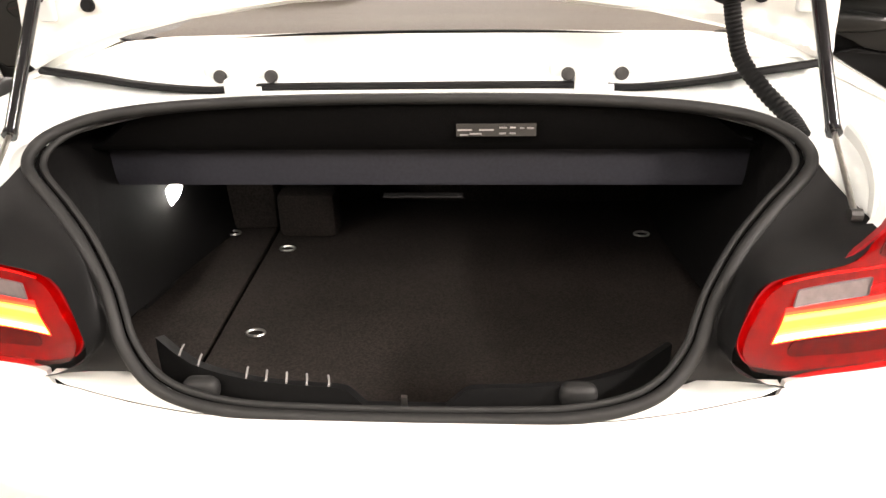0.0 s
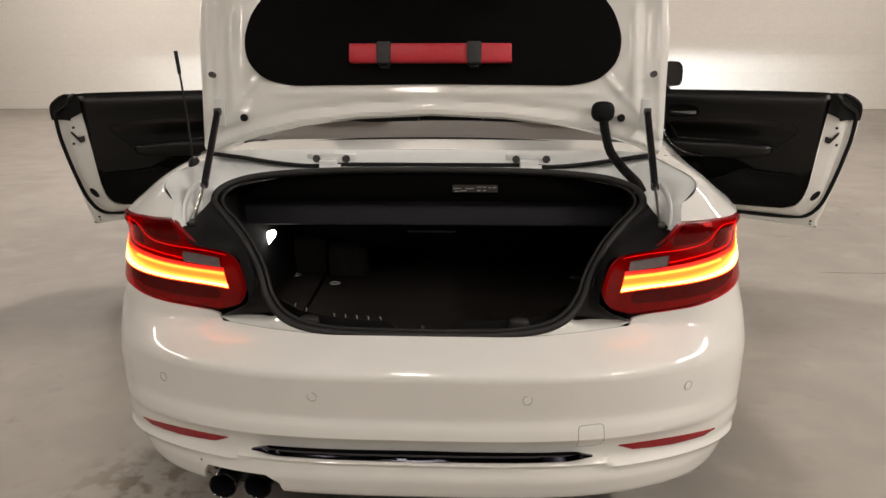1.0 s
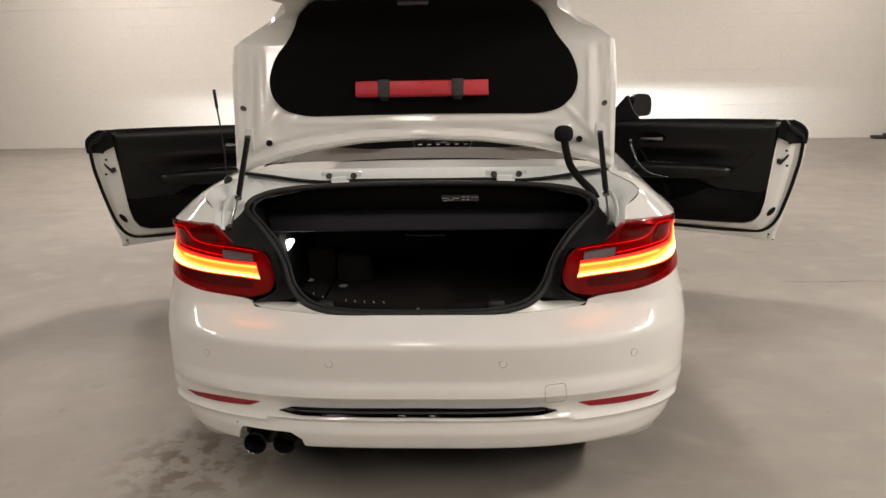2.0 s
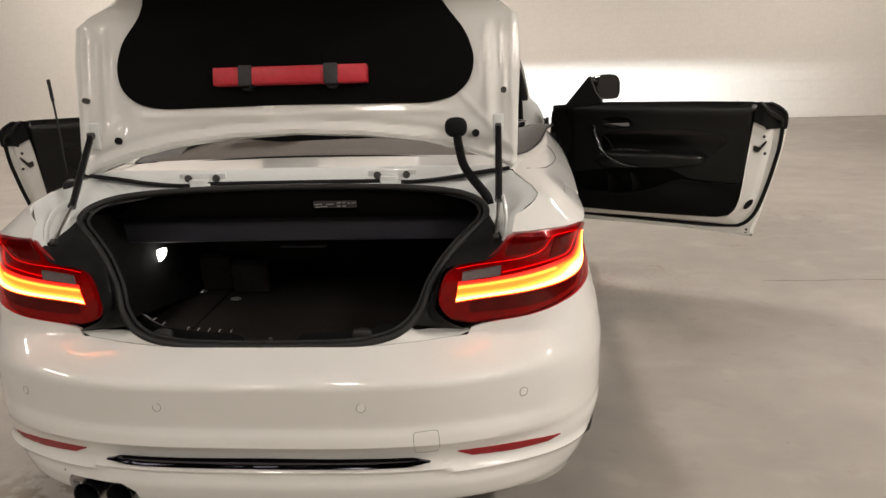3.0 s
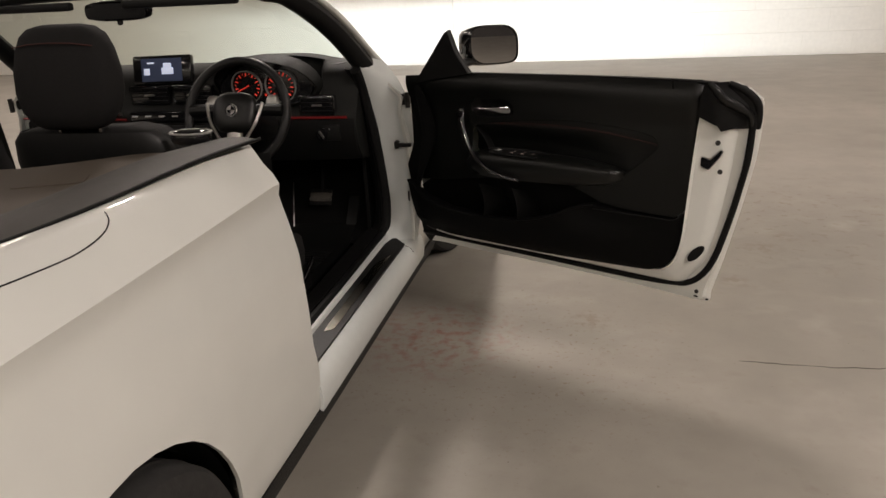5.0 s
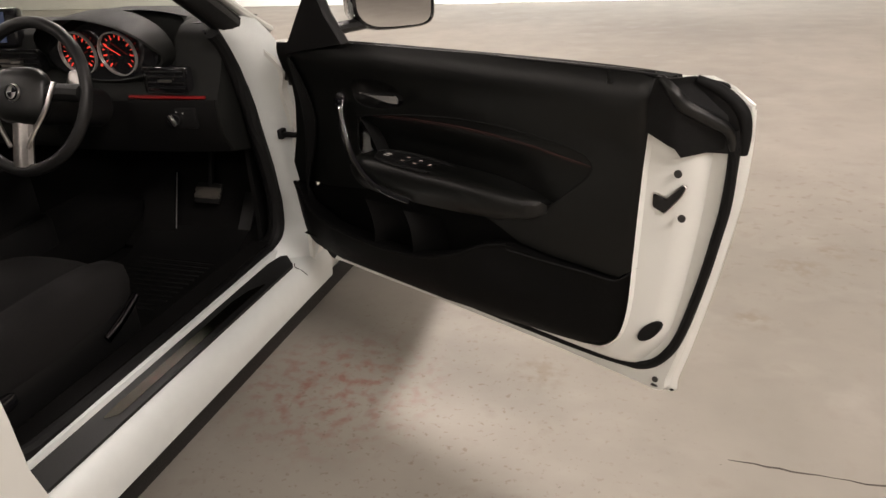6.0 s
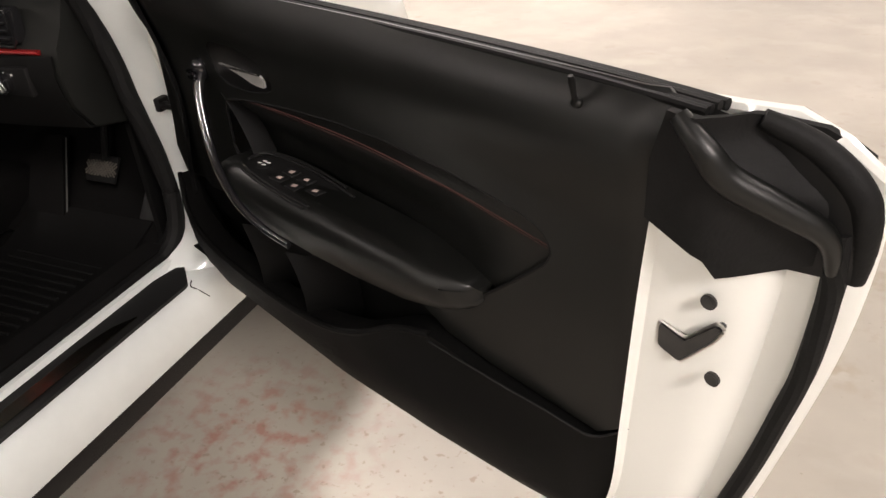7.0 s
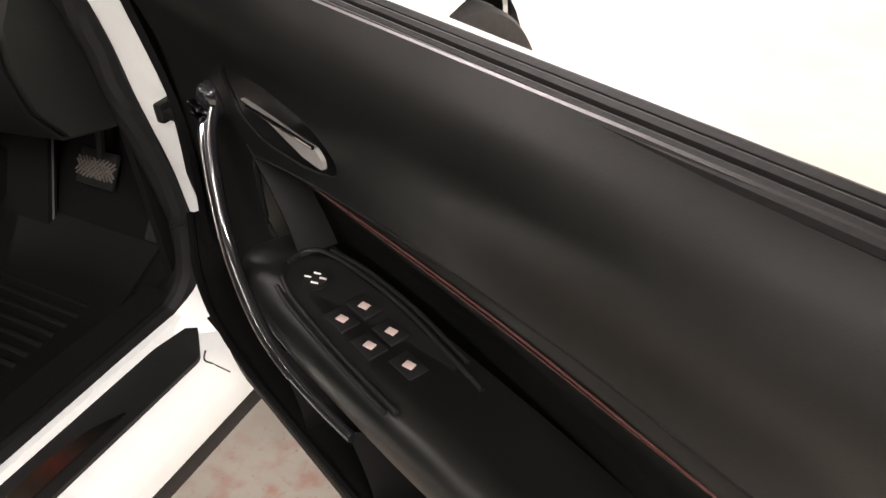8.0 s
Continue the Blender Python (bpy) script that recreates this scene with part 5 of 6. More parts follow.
INNER = [(1.143, 1.04), (1.132, 0.93), (1.124, 0.83), (1.115, 0.70), (1.106, 0.583), (1.088, 0.51), (1.062, 0.475), (1.03, 0.457), (0.95, 0.448), (0.85, 0.446), (0.50, 0.446), (0.20, 0.448), (0.07, 0.50), (0.05, 0.63), (0.15, 0.86), (0.09, 1.03)]
OUTER = [(1.290, 1.03), (1.291, 0.95), (1.283, 0.85), (1.265, 0.74), (1.240, 0.61), (1.212, 0.48), (1.186, 0.378), (1.176, 0.334), (1.10, 0.336), (0.85, 0.348), (0.50, 0.354), (0.10, 0.355), (-0.01, 0.372), (-0.03, 0.60), (-0.03, 0.85), (-0.02, 1.02)]
SHUT = [(0.0, 0.000), (0.04, 0.010), (0.40, 0.022), (0.56, 0.034), (0.66, 0.060), (0.90, 0.064), (0.93, 0.086), (1.0, 0.092), (1.02, 0.098)]
inner_c, outer_c = curve([(u, z, 0) for u, z in INNER], 6), curve([(u, z, 0) for u, z in OUTER], 6)


def shut_point(k, f, w):
    a, b = inner_c[k], outer_c[k]
    return dp(lerp(a.x, b.x, f), lerp(a.y, b.y, f), w)


SHUT_LOW = [(0.0, 0.000), (0.04, 0.010), (0.22, 0.018), (0.33, 0.032), (0.46, 0.060), (0.90, 0.064), (0.93, 0.086), (1.0, 0.092), (1.02, 0.098)]
SEAL = [(1.272, 1.00), (1.276, 0.95), (1.271, 0.85), (1.258, 0.77), (1.244, 0.694), (1.225, 0.609), (1.205, 0.531), (1.183, 0.474), (1.151, 0.428), (1.113, 0.402), (1.073, 0.395), (1.0, 0.390), (0.85, 0.389), (0.50, 0.395), (0.15, 0.400), (0.0, 0.402)]


def shut_row(k):
    """One line across the shut face; along the bottom the step lies nearer the trim."""
    low = smooth(0.53, 0.46, inner_c[k].y)
    return [shut_point(k, lerp(a[0], b[0], low), lerp(a[1], b[1], low)) for a, b in zip(SHUT, SHUT_LOW)]


INSERT_RAW = [(0.30, 0.79), (0.315, 0.896), (0.40, 0.913), (0.52, 0.929), (0.64, 0.940), (0.74, 0.943), (0.86, 0.936), (0.96, 0.924), (1.000, 0.912), (1.014, 0.888), (1.004, 0.868), (0.957, 0.822), (0.905, 0.775), (0.86, 0.755), (0.60, 0.750)]
RECESS = [(0.312, 0.980), (0.335, 1.000), (0.42, 1.006), (0.475, 0.994), (0.494, 0.968), (0.484, 0.946), (0.43, 0.931), (0.35, 0.925), (0.310, 0.942)]


INSERT, BOWL = rounded(INSERT_RAW, 0.022, 4), rounded(RECESS, 0.03, 5)
BOWL_C = (0.400, 0.964)
TOP_LINE = np.polyfit((0.03, 0.30, 0.55, 0.75, 0.95, 1.08, 1.20), (1.066, 1.082, 1.088, 1.092, 1.094, 1.094, 1.089), 4)


def insert_w(u, z):
    """The insert falls back behind the armrest below its stitched ridge and runs out towards its tip."""
    deep = float(np.interp(u, (0.30, 0.58, 0.70, 0.80, 0.90, 1.0), (0.040, 0.040, 0.031, 0.021, 0.010, 0.006)))
    ridge = 0.004 * math.exp(-((z - 0.918) / 0.011) ** 2) * (1 - smooth(0.93, 1.0, u))
    return upper_w(u, z) + 0.006 + deep * smooth(0.916, 0.835, z) - ridge


def upper_w(u, z):
    w = 7.6 * max(0.0, z - 1.030) ** 2 + 0.013 * smooth(1.035, 0.945, z) - 0.004 * smooth(0.945, 0.80, z)
    w += 0.030 * smooth(1.10, 1.165, u) ** 1.5
    w += 0.020 * (1 - smooth(0.05, 0.16, u))
    return w


UPPER = [(-0.020, 0.640), (-0.028, 0.70), (-0.005, 0.75), (0.015, 0.80), (0.030, 0.87), (0.038, 0.93), (0.014, 0.985), (0.010, 1.060), (0.30, 1.083), (0.75, 1.092), (1.05, 1.095), (1.125, 1.095), (1.142, 1.080), (1.145, 1.04), (1.134, 0.93), (1.126, 0.83), (1.117, 0.686), (1.078, 0.650), (0.90, 0.654), (0.82, 0.664), (0.77, 0.690), (0.70, 0.716), (0.45, 0.712), (0.28, 0.685), (0.12, 0.660)]
LIP = [(-0.020, 0.640), (0.09, 0.596), (0.22, 0.570), (0.42, 0.560), (0.56, 0.576), (0.66, 0.608), (0.735, 0.645), (0.80, 0.660)]
LOWER = LIP + [(0.90, 0.648), (1.076, 0.643), (1.115, 0.680), (1.106, 0.583), (1.088, 0.515), (1.058, 0.473), (1.00, 0.450), (0.85, 0.451), (0.50, 0.452), (0.20, 0.456), (0.08, 0.472), (0.03, 0.50), (0.0, 0.560)]


def lower_w(u, z):
    """The pocket stands out from the door and its underside turns in only a little."""
    d = float(np.interp(u, (-0.02, 0.03, 0.06, 0.2, 0.6, 0.8, 0.95, 1.05), (0.008, -0.018, -0.034, -0.056, -0.058, -0.040, -0.020, 0.0)))
    return d * (0.72 + 0.28 * smooth(0.44, 0.53, z)) * (1 - 0.7 * smooth(0.54, 0.645, z) * smooth(0.66, 0.80, u)) + 0.012 * smooth(1.06, 1.11, u) + 0.012 * (1 - smooth(0.44, 0.475, z))


ARM = [(0.300, 0.778, 0.738, -0.026), (0.325, 0.800, 0.724, -0.042), (0.36, 0.809, 0.716, -0.051), (0.45, 0.813, 0.714, -0.056), (0.58, 0.815, 0.718, -0.056), (0.70, 0.815, 0.724, -0.052), (0.80, 0.809, 0.731, -0.043), (0.86, 0.800, 0.741, -0.030), (0.888, 0.792, 0.751, -0.014), (0.900, 0.785, 0.760, 0.004), (0.904, 0.778, 0.768, 0.026)]


def arm_ring(u, top, low, out):
    mid = (top + low) / 2
    pts = [(0.040, top - 0.004), (out * 0.35, top), (out * 0.72, top - 0.004), (out * 0.93, top - 0.016), (out, mid + 0.012), (out * 0.97, mid - 0.010), (out * 0.80, low + 0.006), (out * 0.45, low), (0.040, low + 0.004)]
    return [dp(u, z, w) for w, z in pts]


def build_door(fix, label):
    def P(name, bm, mat, parent, lab="", angle=35):
        return part(name, fix(bm), mat, parent, lab, angle)

    shell = joined(loft([shut_row(k) for k in range(70)], closed_ring=False, caps=False),
                   patch(OUTER + [(0.5, 1.04)], lambda u, z: dp(u, z, 0.098 + 0.016 * math.sin(math.pi * (z - 0.35) / 0.72)), 0.06))
    door = P("door", shell, PAINT, car, label)
    P("front_edge", loft([shut_row(k) for k in range(69, len(inner_c))], closed_ring=False, caps=False), RUBBER, door, "black sealed front edge of the door")
    P("door_seal", tube(curve([dp(u, z, 0.0595) for u, z in SEAL], 7), 0.0105, 10), RUBBER, door, "black rubber door seal")
    P("upper_trim", patch(UPPER, lambda u, z: dp(u, z, upper_w(u, z)), 0.013, holes=[INSERT, BOWL], flange=0.003, depth_dir=DOOR_N), TRIM, door, "soft black upper door trim")
    for edge, wide in ((INSERT, 0.0028), (BOWL, 0.0018)):
        P("trim_edge", tube([dp(u, z, upper_w(u, z) + 0.002) for u, z in edge], wide, 6, closed=True), KNEE, door)
    P("door_insert", patch([(lerp(u, 0.68, -0.004), lerp(z, 0.85, -0.01)) for u, z in INSERT], lambda u, z: dp(u, z, insert_w(u, z)), 0.014), TRIM, door, "black fabric-look door insert panel")
    bowl_rings = [[dp(lerp(u, BOWL_C[0], f), lerp(z, BOWL_C[1], f), upper_w(u, z) + d) for u, z in BOWL] for f, d in ((-0.01, 0.002), (0.02, 0.012), (0.08, 0.026), (0.22, 0.036), (0.5, 0.042), (0.98, 0.043))]
    P("handle_bowl", loft(bowl_rings, caps=False), BLACK, door, "glossy black bowl behind the door handle")
    P("lower_trim", patch(LOWER, lambda u, z: dp(u, z, lower_w(u, z)), 0.02, flange=0.045, depth_dir=DOOR_N), TRIM_LOW, door, "hard black lower door trim")
    P("pocket", joined(patch([(0.03, 0.62), (0.12, 0.68), (0.45, 0.74), (0.72, 0.74), (0.83, 0.69), (0.80, 0.56), (0.60, 0.45), (0.10, 0.45)], lambda u, z: dp(u, z, 0.035), 0.05),
                       sheet(lambda u, v: dp(u, 0.505 + 0.03 * smooth(0.2, 0.75, u), lerp(-0.04, 0.04, v)), [lerp(0.05, 0.78, k / 12) for k in range(13)], [0, 1], 0.003)), TRIM_LOW, door)
    for cu in (0.36, 0.50):
        P("pocket_divider", sheet(lambda u, v: dp(cu + 0.05 * v + 0.02 * math.sin(math.pi * u), lerp(0.53, 0.69 - 0.04 * v, u), lerp(-0.045, 0.035, v)), [k / 6 for k in range(7)], [k / 4 for k in range(5)], 0.004), TRIM_LOW, door)
    P("pocket_lip", tube(curve([dp(u, z, lower_w(u, z) + 0.003) for u, z in LIP], 6), 0.006, 8), TRIM_LOW, door)
    arm = P("armrest", loft([arm_ring(*r) for r in zip(*[np.interp(np.linspace(0, 1, 28), np.linspace(0, 1, len(ARM)), col) for col in np.array(ARM).T])]), TRIM, door, "padded black armrest", 50)
    # switches
    SW = rounded([(0.412, -0.029), (0.392, -0.012), (0.386, 0.010), (0.415, 0.026), (0.50, 0.031), (0.60, 0.024), (0.60, -0.037), (0.52, -0.037)], 0.010)
    sw = P("switch_panel", patch(SW, lambda u, w: dp(u, 0.8125 - 0.06 * max(0.0, 0.42 - u), w), 0.02, flange=0.010, depth_dir=(0, 0, -1)), BLACK, arm, "black window switch panel")
    for rail in ([(0.404, -0.026), (0.44, -0.034), (0.52, -0.0395), (0.605, -0.0405)], [(0.412, -0.036), (0.45, -0.0415), (0.53, -0.046), (0.60, -0.047)], [(0.388, -0.010), (0.384, 0.012), (0.41, 0.027), (0.50, 0.0335), (0.59, 0.0265), (0.63, 0.022)], [(0.40, 0.030), (0.45, 0.0385), (0.52, 0.0395), (0.60, 0.033)]):
        P("switch_rail", tube(curve([dp(u, 0.8135, w) for u, w in rail], 6), 0.0024, 8), BLACK, sw)
    for (u, w) in ((0.4915, -0.016), (0.4905, 0.0075), (0.5340, -0.0165), (0.5325, 0.0065), (0.5735, -0.0055)):
        b = P("window_switch", moved(box(-0.0155, 0.0135, -0.0095, 0.0095, -0.001, 0.0030, 0.0014), Matrix.Translation(dp(u, 0.8125, w)) @ Matrix.Rotation(math.atan2(DOOR_D.y, DOOR_D.x), 4, "Z")), BLACK, sw)
        P("switch_mark", moved(box(-0.0048, 0.0048, -0.0036, 0.0036, 0.0026, 0.0036, 0.0004), Matrix.Translation(dp(u, 0.8125, w)) @ Matrix.Rotation(math.atan2(DOOR_D.y, DOOR_D.x) + 0.25, 4, "Z")), PINK_MARK, b, "pale switch symbol")
    mk = P("mirror_switch", disc(dp(0.429, 0.8125, -0.005), (0, 0, 1), 0.0135, 0.007, 20, bevel=0.002), BLACK, sw)
    for a, b2 in ((-0.006, -0.004), (0.006, -0.004), (-0.004, 0.005), (0.006, 0.005)):
        P("switch_mark", moved(box(-0.0035, 0.0035, -0.0008, 0.0008, 0.0, 0.0012), Matrix.Translation(dp(0.429 + a, 0.8162, -0.005 + b2)) @ Matrix.Rotation(math.atan2(DOOR_D.y, DOOR_D.x) + 0.5, 4, "Z")), MARK, mk)
    # grab handle and opener
    grab = curve([dp(0.272, 0.934, 0.004), dp(0.279, 0.912, -0.010), dp(0.296, 0.878, -0.024), dp(0.328, 0.822, -0.042), dp(0.372, 0.780, -0.055), dp(0.42, 0.752, -0.061), dp(0.48, 0.734, -0.060), dp(0.54, 0.726, -0.056)], 7)
    P("grab_handle", tube(grab, lambda f: lerp(0.0130, 0.0065, f), 14, flat=0.75, up=tuple(DOOR_N)), PIANO, door, "gloss black grab handle with a chrome edge")
    P("grab_edge", tube([p + DOOR_D * lerp(0.0045, 0.0, k / len(grab)) - DOOR_N * lerp(0.0090, 0.0055, k / len(grab)) for k, p in enumerate(grab[4:int(len(grab) * 0.80)])], lambda f: lerp(0.0030, 0.0012, f), 8, flat=0.7, up=tuple(DOOR_N)), CHROME, door, "chrome strip of the grab handle")
    P("grab_edge", tube([p - DOOR_D * 0.0118 - DOOR_N * 0.001 for p in grab[3:int(len(grab) * 0.55)]], 0.0013, 8), CHROME, door, "chrome strip of the grab handle")
    P("grab_mount", moved(blob((0, 0, 0), (0.014, 0.013, 0.019), 2.6, 14, 10), Matrix.Translation(dp(0.268, 0.938, 0.008))), PIANO, door)
    for mz in (0.930, 0.940):
        P("mount_clip", moved(box(-0.011, 0.011, -0.004, 0.004, -0.0025, 0.0025, 0.001), Matrix.Translation(dp(0.272, mz, -0.010)) @ Matrix.Rotation(math.atan2(DOOR_D.y, DOOR_D.x), 4, "Z")), DARK_CHROME, door)
    P("pull_cup_wall", sheet(lambda a, b: dp(lerp(0.312, 0.385, a) + 0.01 * math.sin(math.pi * a), lerp(0.905, 0.806, a), lerp(0.045, lerp(0.012, 0.004, a), b)), [k / 8 for k in range(9)], [k / 3 for k in range(4)], 0.003), KNEE, door)
    BLADE = rounded([(0.330, 0.961), (0.38, 0.963), (0.43, 0.9665), (0.469, 0.970), (0.475, 0.962), (0.472, 0.950), (0.44, 0.949), (0.38, 0.956)], 0.003, 3)
    P("door_opener", patch(BLADE, lambda u, z: dp(u, z, 0.013 - 0.05 * max(0.0, z - 0.955) - 0.004 * smooth(0.36, 0.47, u)), 0.010, flange=0.004, depth_dir=DOOR_N), SATIN, door, "satin chrome inside door handle")
    P("opener_ridge", tube([dp(u, z + 0.001, 0.0125 - 0.004 * smooth(0.36, 0.47, u) - 0.001) for u, z in ((0.345, 0.9585), (0.39, 0.962), (0.43, 0.9665), (0.468, 0.970))], 0.0016, 8), CHROME, door)
    for zz, thick in ((0.0, 0.0008), (-0.0042, 0.0004)):
        st = curve([(0.36, 0.905, 0), (0.50, 0.917, 0), (0.68, 0.921, 0), (0.83, 0.913, 0), (0.92, 0.900, 0), (1.006, 0.888, 0)], 14)
        P("stitching", tube([dp(p.x, p.y + zz, insert_w(p.x, p.y + zz) - 0.0001) for p in st], thick, 5), STITCH, door, "rust red stitching line")
    P("trim_seam", tube([dp(p.x, p.y, lower_w(p.x, p.y) - 0.001) for p in curve([(0.80, 0.648, 0), (0.90, 0.6465, 0), (1.0, 0.6465, 0), (1.077, 0.6465, 0), (1.12, 0.686, 0)], 6)], 0.0016, 5), BLACK, door)
    pin = P("lock_pin", tube([dp(1.049, 1.070, 0.011), dp(1.049, 1.080, 0.008), dp(1.049, 1.094, 0.005), dp(1.049, 1.099, 0.004)], lambda f: (0.0034, 0.0028, 0.0036, 0.0026)[round(f * 3)], 14), KNEE, door, "black lock pin")
    P("collar", moved(blob((0, 0, 0), (0.0062, 0.004, 0.0045), 2.2, 16, 10), Matrix.Translation(dp(1.049, 1.071, 0.0115)) @ Matrix.Rotation(math.atan2(DOOR_D.y, DOOR_D.x), 4, "Z")), TRIM, pin)
    # top edge seals
    def top_z(u):
        return float(np.polyval(TOP_LINE, u))

    for w, dz, r in ((0.0300, -0.0042, 0.0040), (0.0365, -0.0045, 0.0042), (0.0490, -0.0060, 0.0048), (0.0615, -0.0090, 0.0058)):
        P("window_seal", tube([dp(u, top_z(u) + dz, w) for u in np.linspace(0.27, 1.165, 26)], r, 8), RUBBER, door, "black window slot seal")
    P("slot_floor", sheet(lambda u, v: dp(u, top_z(u) - 0.012 - 0.25 * (v - 0.026), v), np.linspace(0.03, 1.10, 14), (0.026, 0.066), 0.003), RUBBER, door)
    P("outer_top_rail", tube([dp(u, top_z(u) - 0.0135 - 0.009 * smooth(0.3, 1.0, u), 0.0770) for u in np.linspace(0.06, 1.10, 16)] + [dp(u, z, w) for u, z, w in ((1.17, 1.074, 0.082), (1.215, 1.078, 0.084), (1.25, 1.062, 0.090), (1.285, 1.036, 0.094), (1.288, 0.97, 0.096))], 0.0075, 8), PAINT, door)
    P("outer_belt", sheet(lambda u, v: dp(u, lerp(top_z(u) - 0.017 - 0.009 * smooth(0.3, 1.0, u), 1.0, v), 0.084 + 0.014 * v), np.linspace(0.02, 1.20, 14), (0, 0.5, 1), 0.002), PAINT, door)
    # rubber boot at the top rear corner, with folds
    BOOT = [(1.137, 0.992), (1.139, 1.05), (1.152, 1.097), (1.200, 1.093), (1.240, 1.076), (1.270, 1.049), (1.284, 1.010), (1.286, 0.966), (1.258, 0.962), (1.203, 0.950), (1.193, 0.967)]
    P("corner_boot", patch(BOOT, lambda u, z: dp(u, z, -0.008 + 0.072 * smooth(1.18, 1.285, u) + 0.040 * smooth(1.03, 1.06, z - 0.45 * (1.24 - u)) * smooth(1.17, 1.21, u)), 0.010, flange=0.008, depth_dir=DOOR_N), RUBBER, door, "black moulded rubber corner boot")
    P("boot_fold", tube(curve([dp(1.160, 1.094, -0.004), dp(1.185, 1.072, -0.006), (dp(1.203, 1.048, 0.002)), dp(1.235, 1.026, 0.022), dp(1.268, 1.000, 0.044), dp(1.275, 0.962, 0.054)], 9), lambda f: 0.013 * (0.35 + 0.65 * math.sin(math.pi * min(1, 0.12 + f * 0.85))), 16), TRIM, door, "", 60)
    P("boot_fold", tube(curve([dp(1.205, 1.088, 0.040), dp(1.245, 1.066, 0.058), dp(1.278, 1.034, 0.066), dp(1.288, 0.998, 0.068), dp(1.288, 0.953, 0.068)], 9), lambda f: 0.0125 * (0.45 + 0.55 * math.sin(math.pi * min(1, 0.10 + f * 0.75))), 16), RUBBER, door, "", 60)
    P("boot_backing", patch([(1.13, 0.99), (1.13, 1.07), (1.16, 1.085), (1.21, 1.080), (1.25, 1.058), (1.284, 1.028), (1.289, 0.955), (1.20, 0.95)], lambda u, z: dp(u, z, 0.042 + 0.016 * smooth(1.2, 1.28, u)), 0.05), BLACK, door)
    # latch, bolts, grommets
    P("door_latch", joined(tube(rounded_loop([(1.146, 0.866), (1.146, 0.833), (1.172, 0.824), (1.205, 0.870), (1.213, 0.888), (1.205, 0.893), (1.176, 0.857)], 0.014), 0.0018, 6, closed=True)), ALU, door, "metal rimmed door latch")
    P("latch_mouth", patch(rounded([(1.148, 0.864), (1.148, 0.835), (1.172, 0.826), (1.204, 0.871), (1.211, 0.887), (1.205, 0.890), (1.176, 0.855)], 0.005, 2), lambda u, z: dp(u, z, 0.0105), 0.02, flange=0.012, depth_dir=DOOR_N), PIANO, door)
    for (u, z, r) in ((1.194, 0.912, 0.0078), (1.207, 0.822, 0.0078), (1.150, 0.376, 0.007)):
        P("bolt_hole", disc(dp(u, z, 0.014 if z > 0.5 else 0.059), tuple(-DOOR_N), r, 0.006, 14, bevel=0.0015), STEEL, door)
    def oval(u, z, a, b, turn, w):
        return patch([(u + a * math.cos(t) * math.cos(turn) - b * math.sin(t) * math.sin(turn), z + a * math.cos(t) * math.sin(turn) + b * math.sin(t) * math.cos(turn)) for t in (2 * math.pi * k / 24 for k in range(24))], lambda p, q: dp(p, q, w + 0.3 * (p - u)), 0.05, flange=0.012, depth_dir=DOOR_N)

    P("rubber_grommet", oval(1.150, 0.532, 0.033, 0.015, 0.95, 0.0175), RUBBER, door)
    P("drain_slit", oval(1.148, 0.357, 0.008, 0.0025, -0.2, 0.059), STEEL, door)
    P("corner_plug", moved(blob((0, 0, 0), (0.006, 0.006, 0.006), 2.5, 10, 6), Matrix.Translation(dp(1.176, 0.340, 0.094))), RUBBER, door)
    # mirror
    sail = loft([[dp(0.075, 1.04, w), dp(lerp(0.32, 0.29, s), 1.085, w), dp(lerp(0.272, 0.245, s), 1.15, w), dp(lerp(0.240, 0.222, s), lerp(1.232, 1.208, s), w), dp(lerp(0.226, 0.206, s), lerp(1.224, 1.193, s), w)] for w, s in ((-0.004, 0.12), (0.0, 0.0), (0.018, 0.0), (0.034, 0.6))])
    mir = P("door_mirror", sail, BLACK, door, "black door mirror with a silver glass")
    mx = (DOOR_D * 0.956 - DOOR_N * 0.296 + Vector((0, 0, 0.17))).normalized()
    my = Vector((0, 0, 1)).cross(mx).normalized()
    mc = dp(0.252, 1.150, 0.230)

    def mring(depth, s):
        out = []
        for k in range(28):
            a = 2 * math.pi * k / 28
            c, q = math.cos(a), math.sin(a)
            out.append(mc + mx * depth + my * (0.120 * s * math.copysign(abs(c) ** 0.55, c)) + Vector((0, 0, 0.073 * s * math.copysign(abs(q) ** 0.6, q) - 0.016 * c)))
        return out

    P("mirror_housing", loft([mring(d, s) for d, s in ((-0.085, 0.35), (-0.07, 0.70), (-0.03, 0.95), (0.02, 1.0), (0.04, 0.99), (0.044, 0.95), (0.036, 0.92))]), PIANO, mir)
    P("mirror_glass", loft([mring(d, s) for d, s in ((0.034, 0.915), (0.0385, 0.905))]), MIRROR, mir, "silver mirror glass")
    P("mirror_arm", tube([dp(0.25, 1.11, 0.03), dp(0.235, 1.105, 0.17)], 0.025, 10, flat=0.6), BLACK, mir)
    return door


def rounded_loop(pts, w):
    return [dp(u, z, w) for u, z in rounded(pts, 0.005, 2)]


def same(bm):
    return bm


build_door(same, "open white door with black trim and armrest")


def swung(bm):
    """The left door stands open as wide."""
    bm = mirrored(bm)
    pivot = Vector((-0.93, 2.967, 0))
    return moved(bm, Matrix.Translation(pivot + Vector((-0.065, 0, 0))) @ Matrix.Rotation(radians(1), 4, "Z") @ Matrix.Translation(-pivot))


build_door(swung, "wide open white door with black trim and armrest")

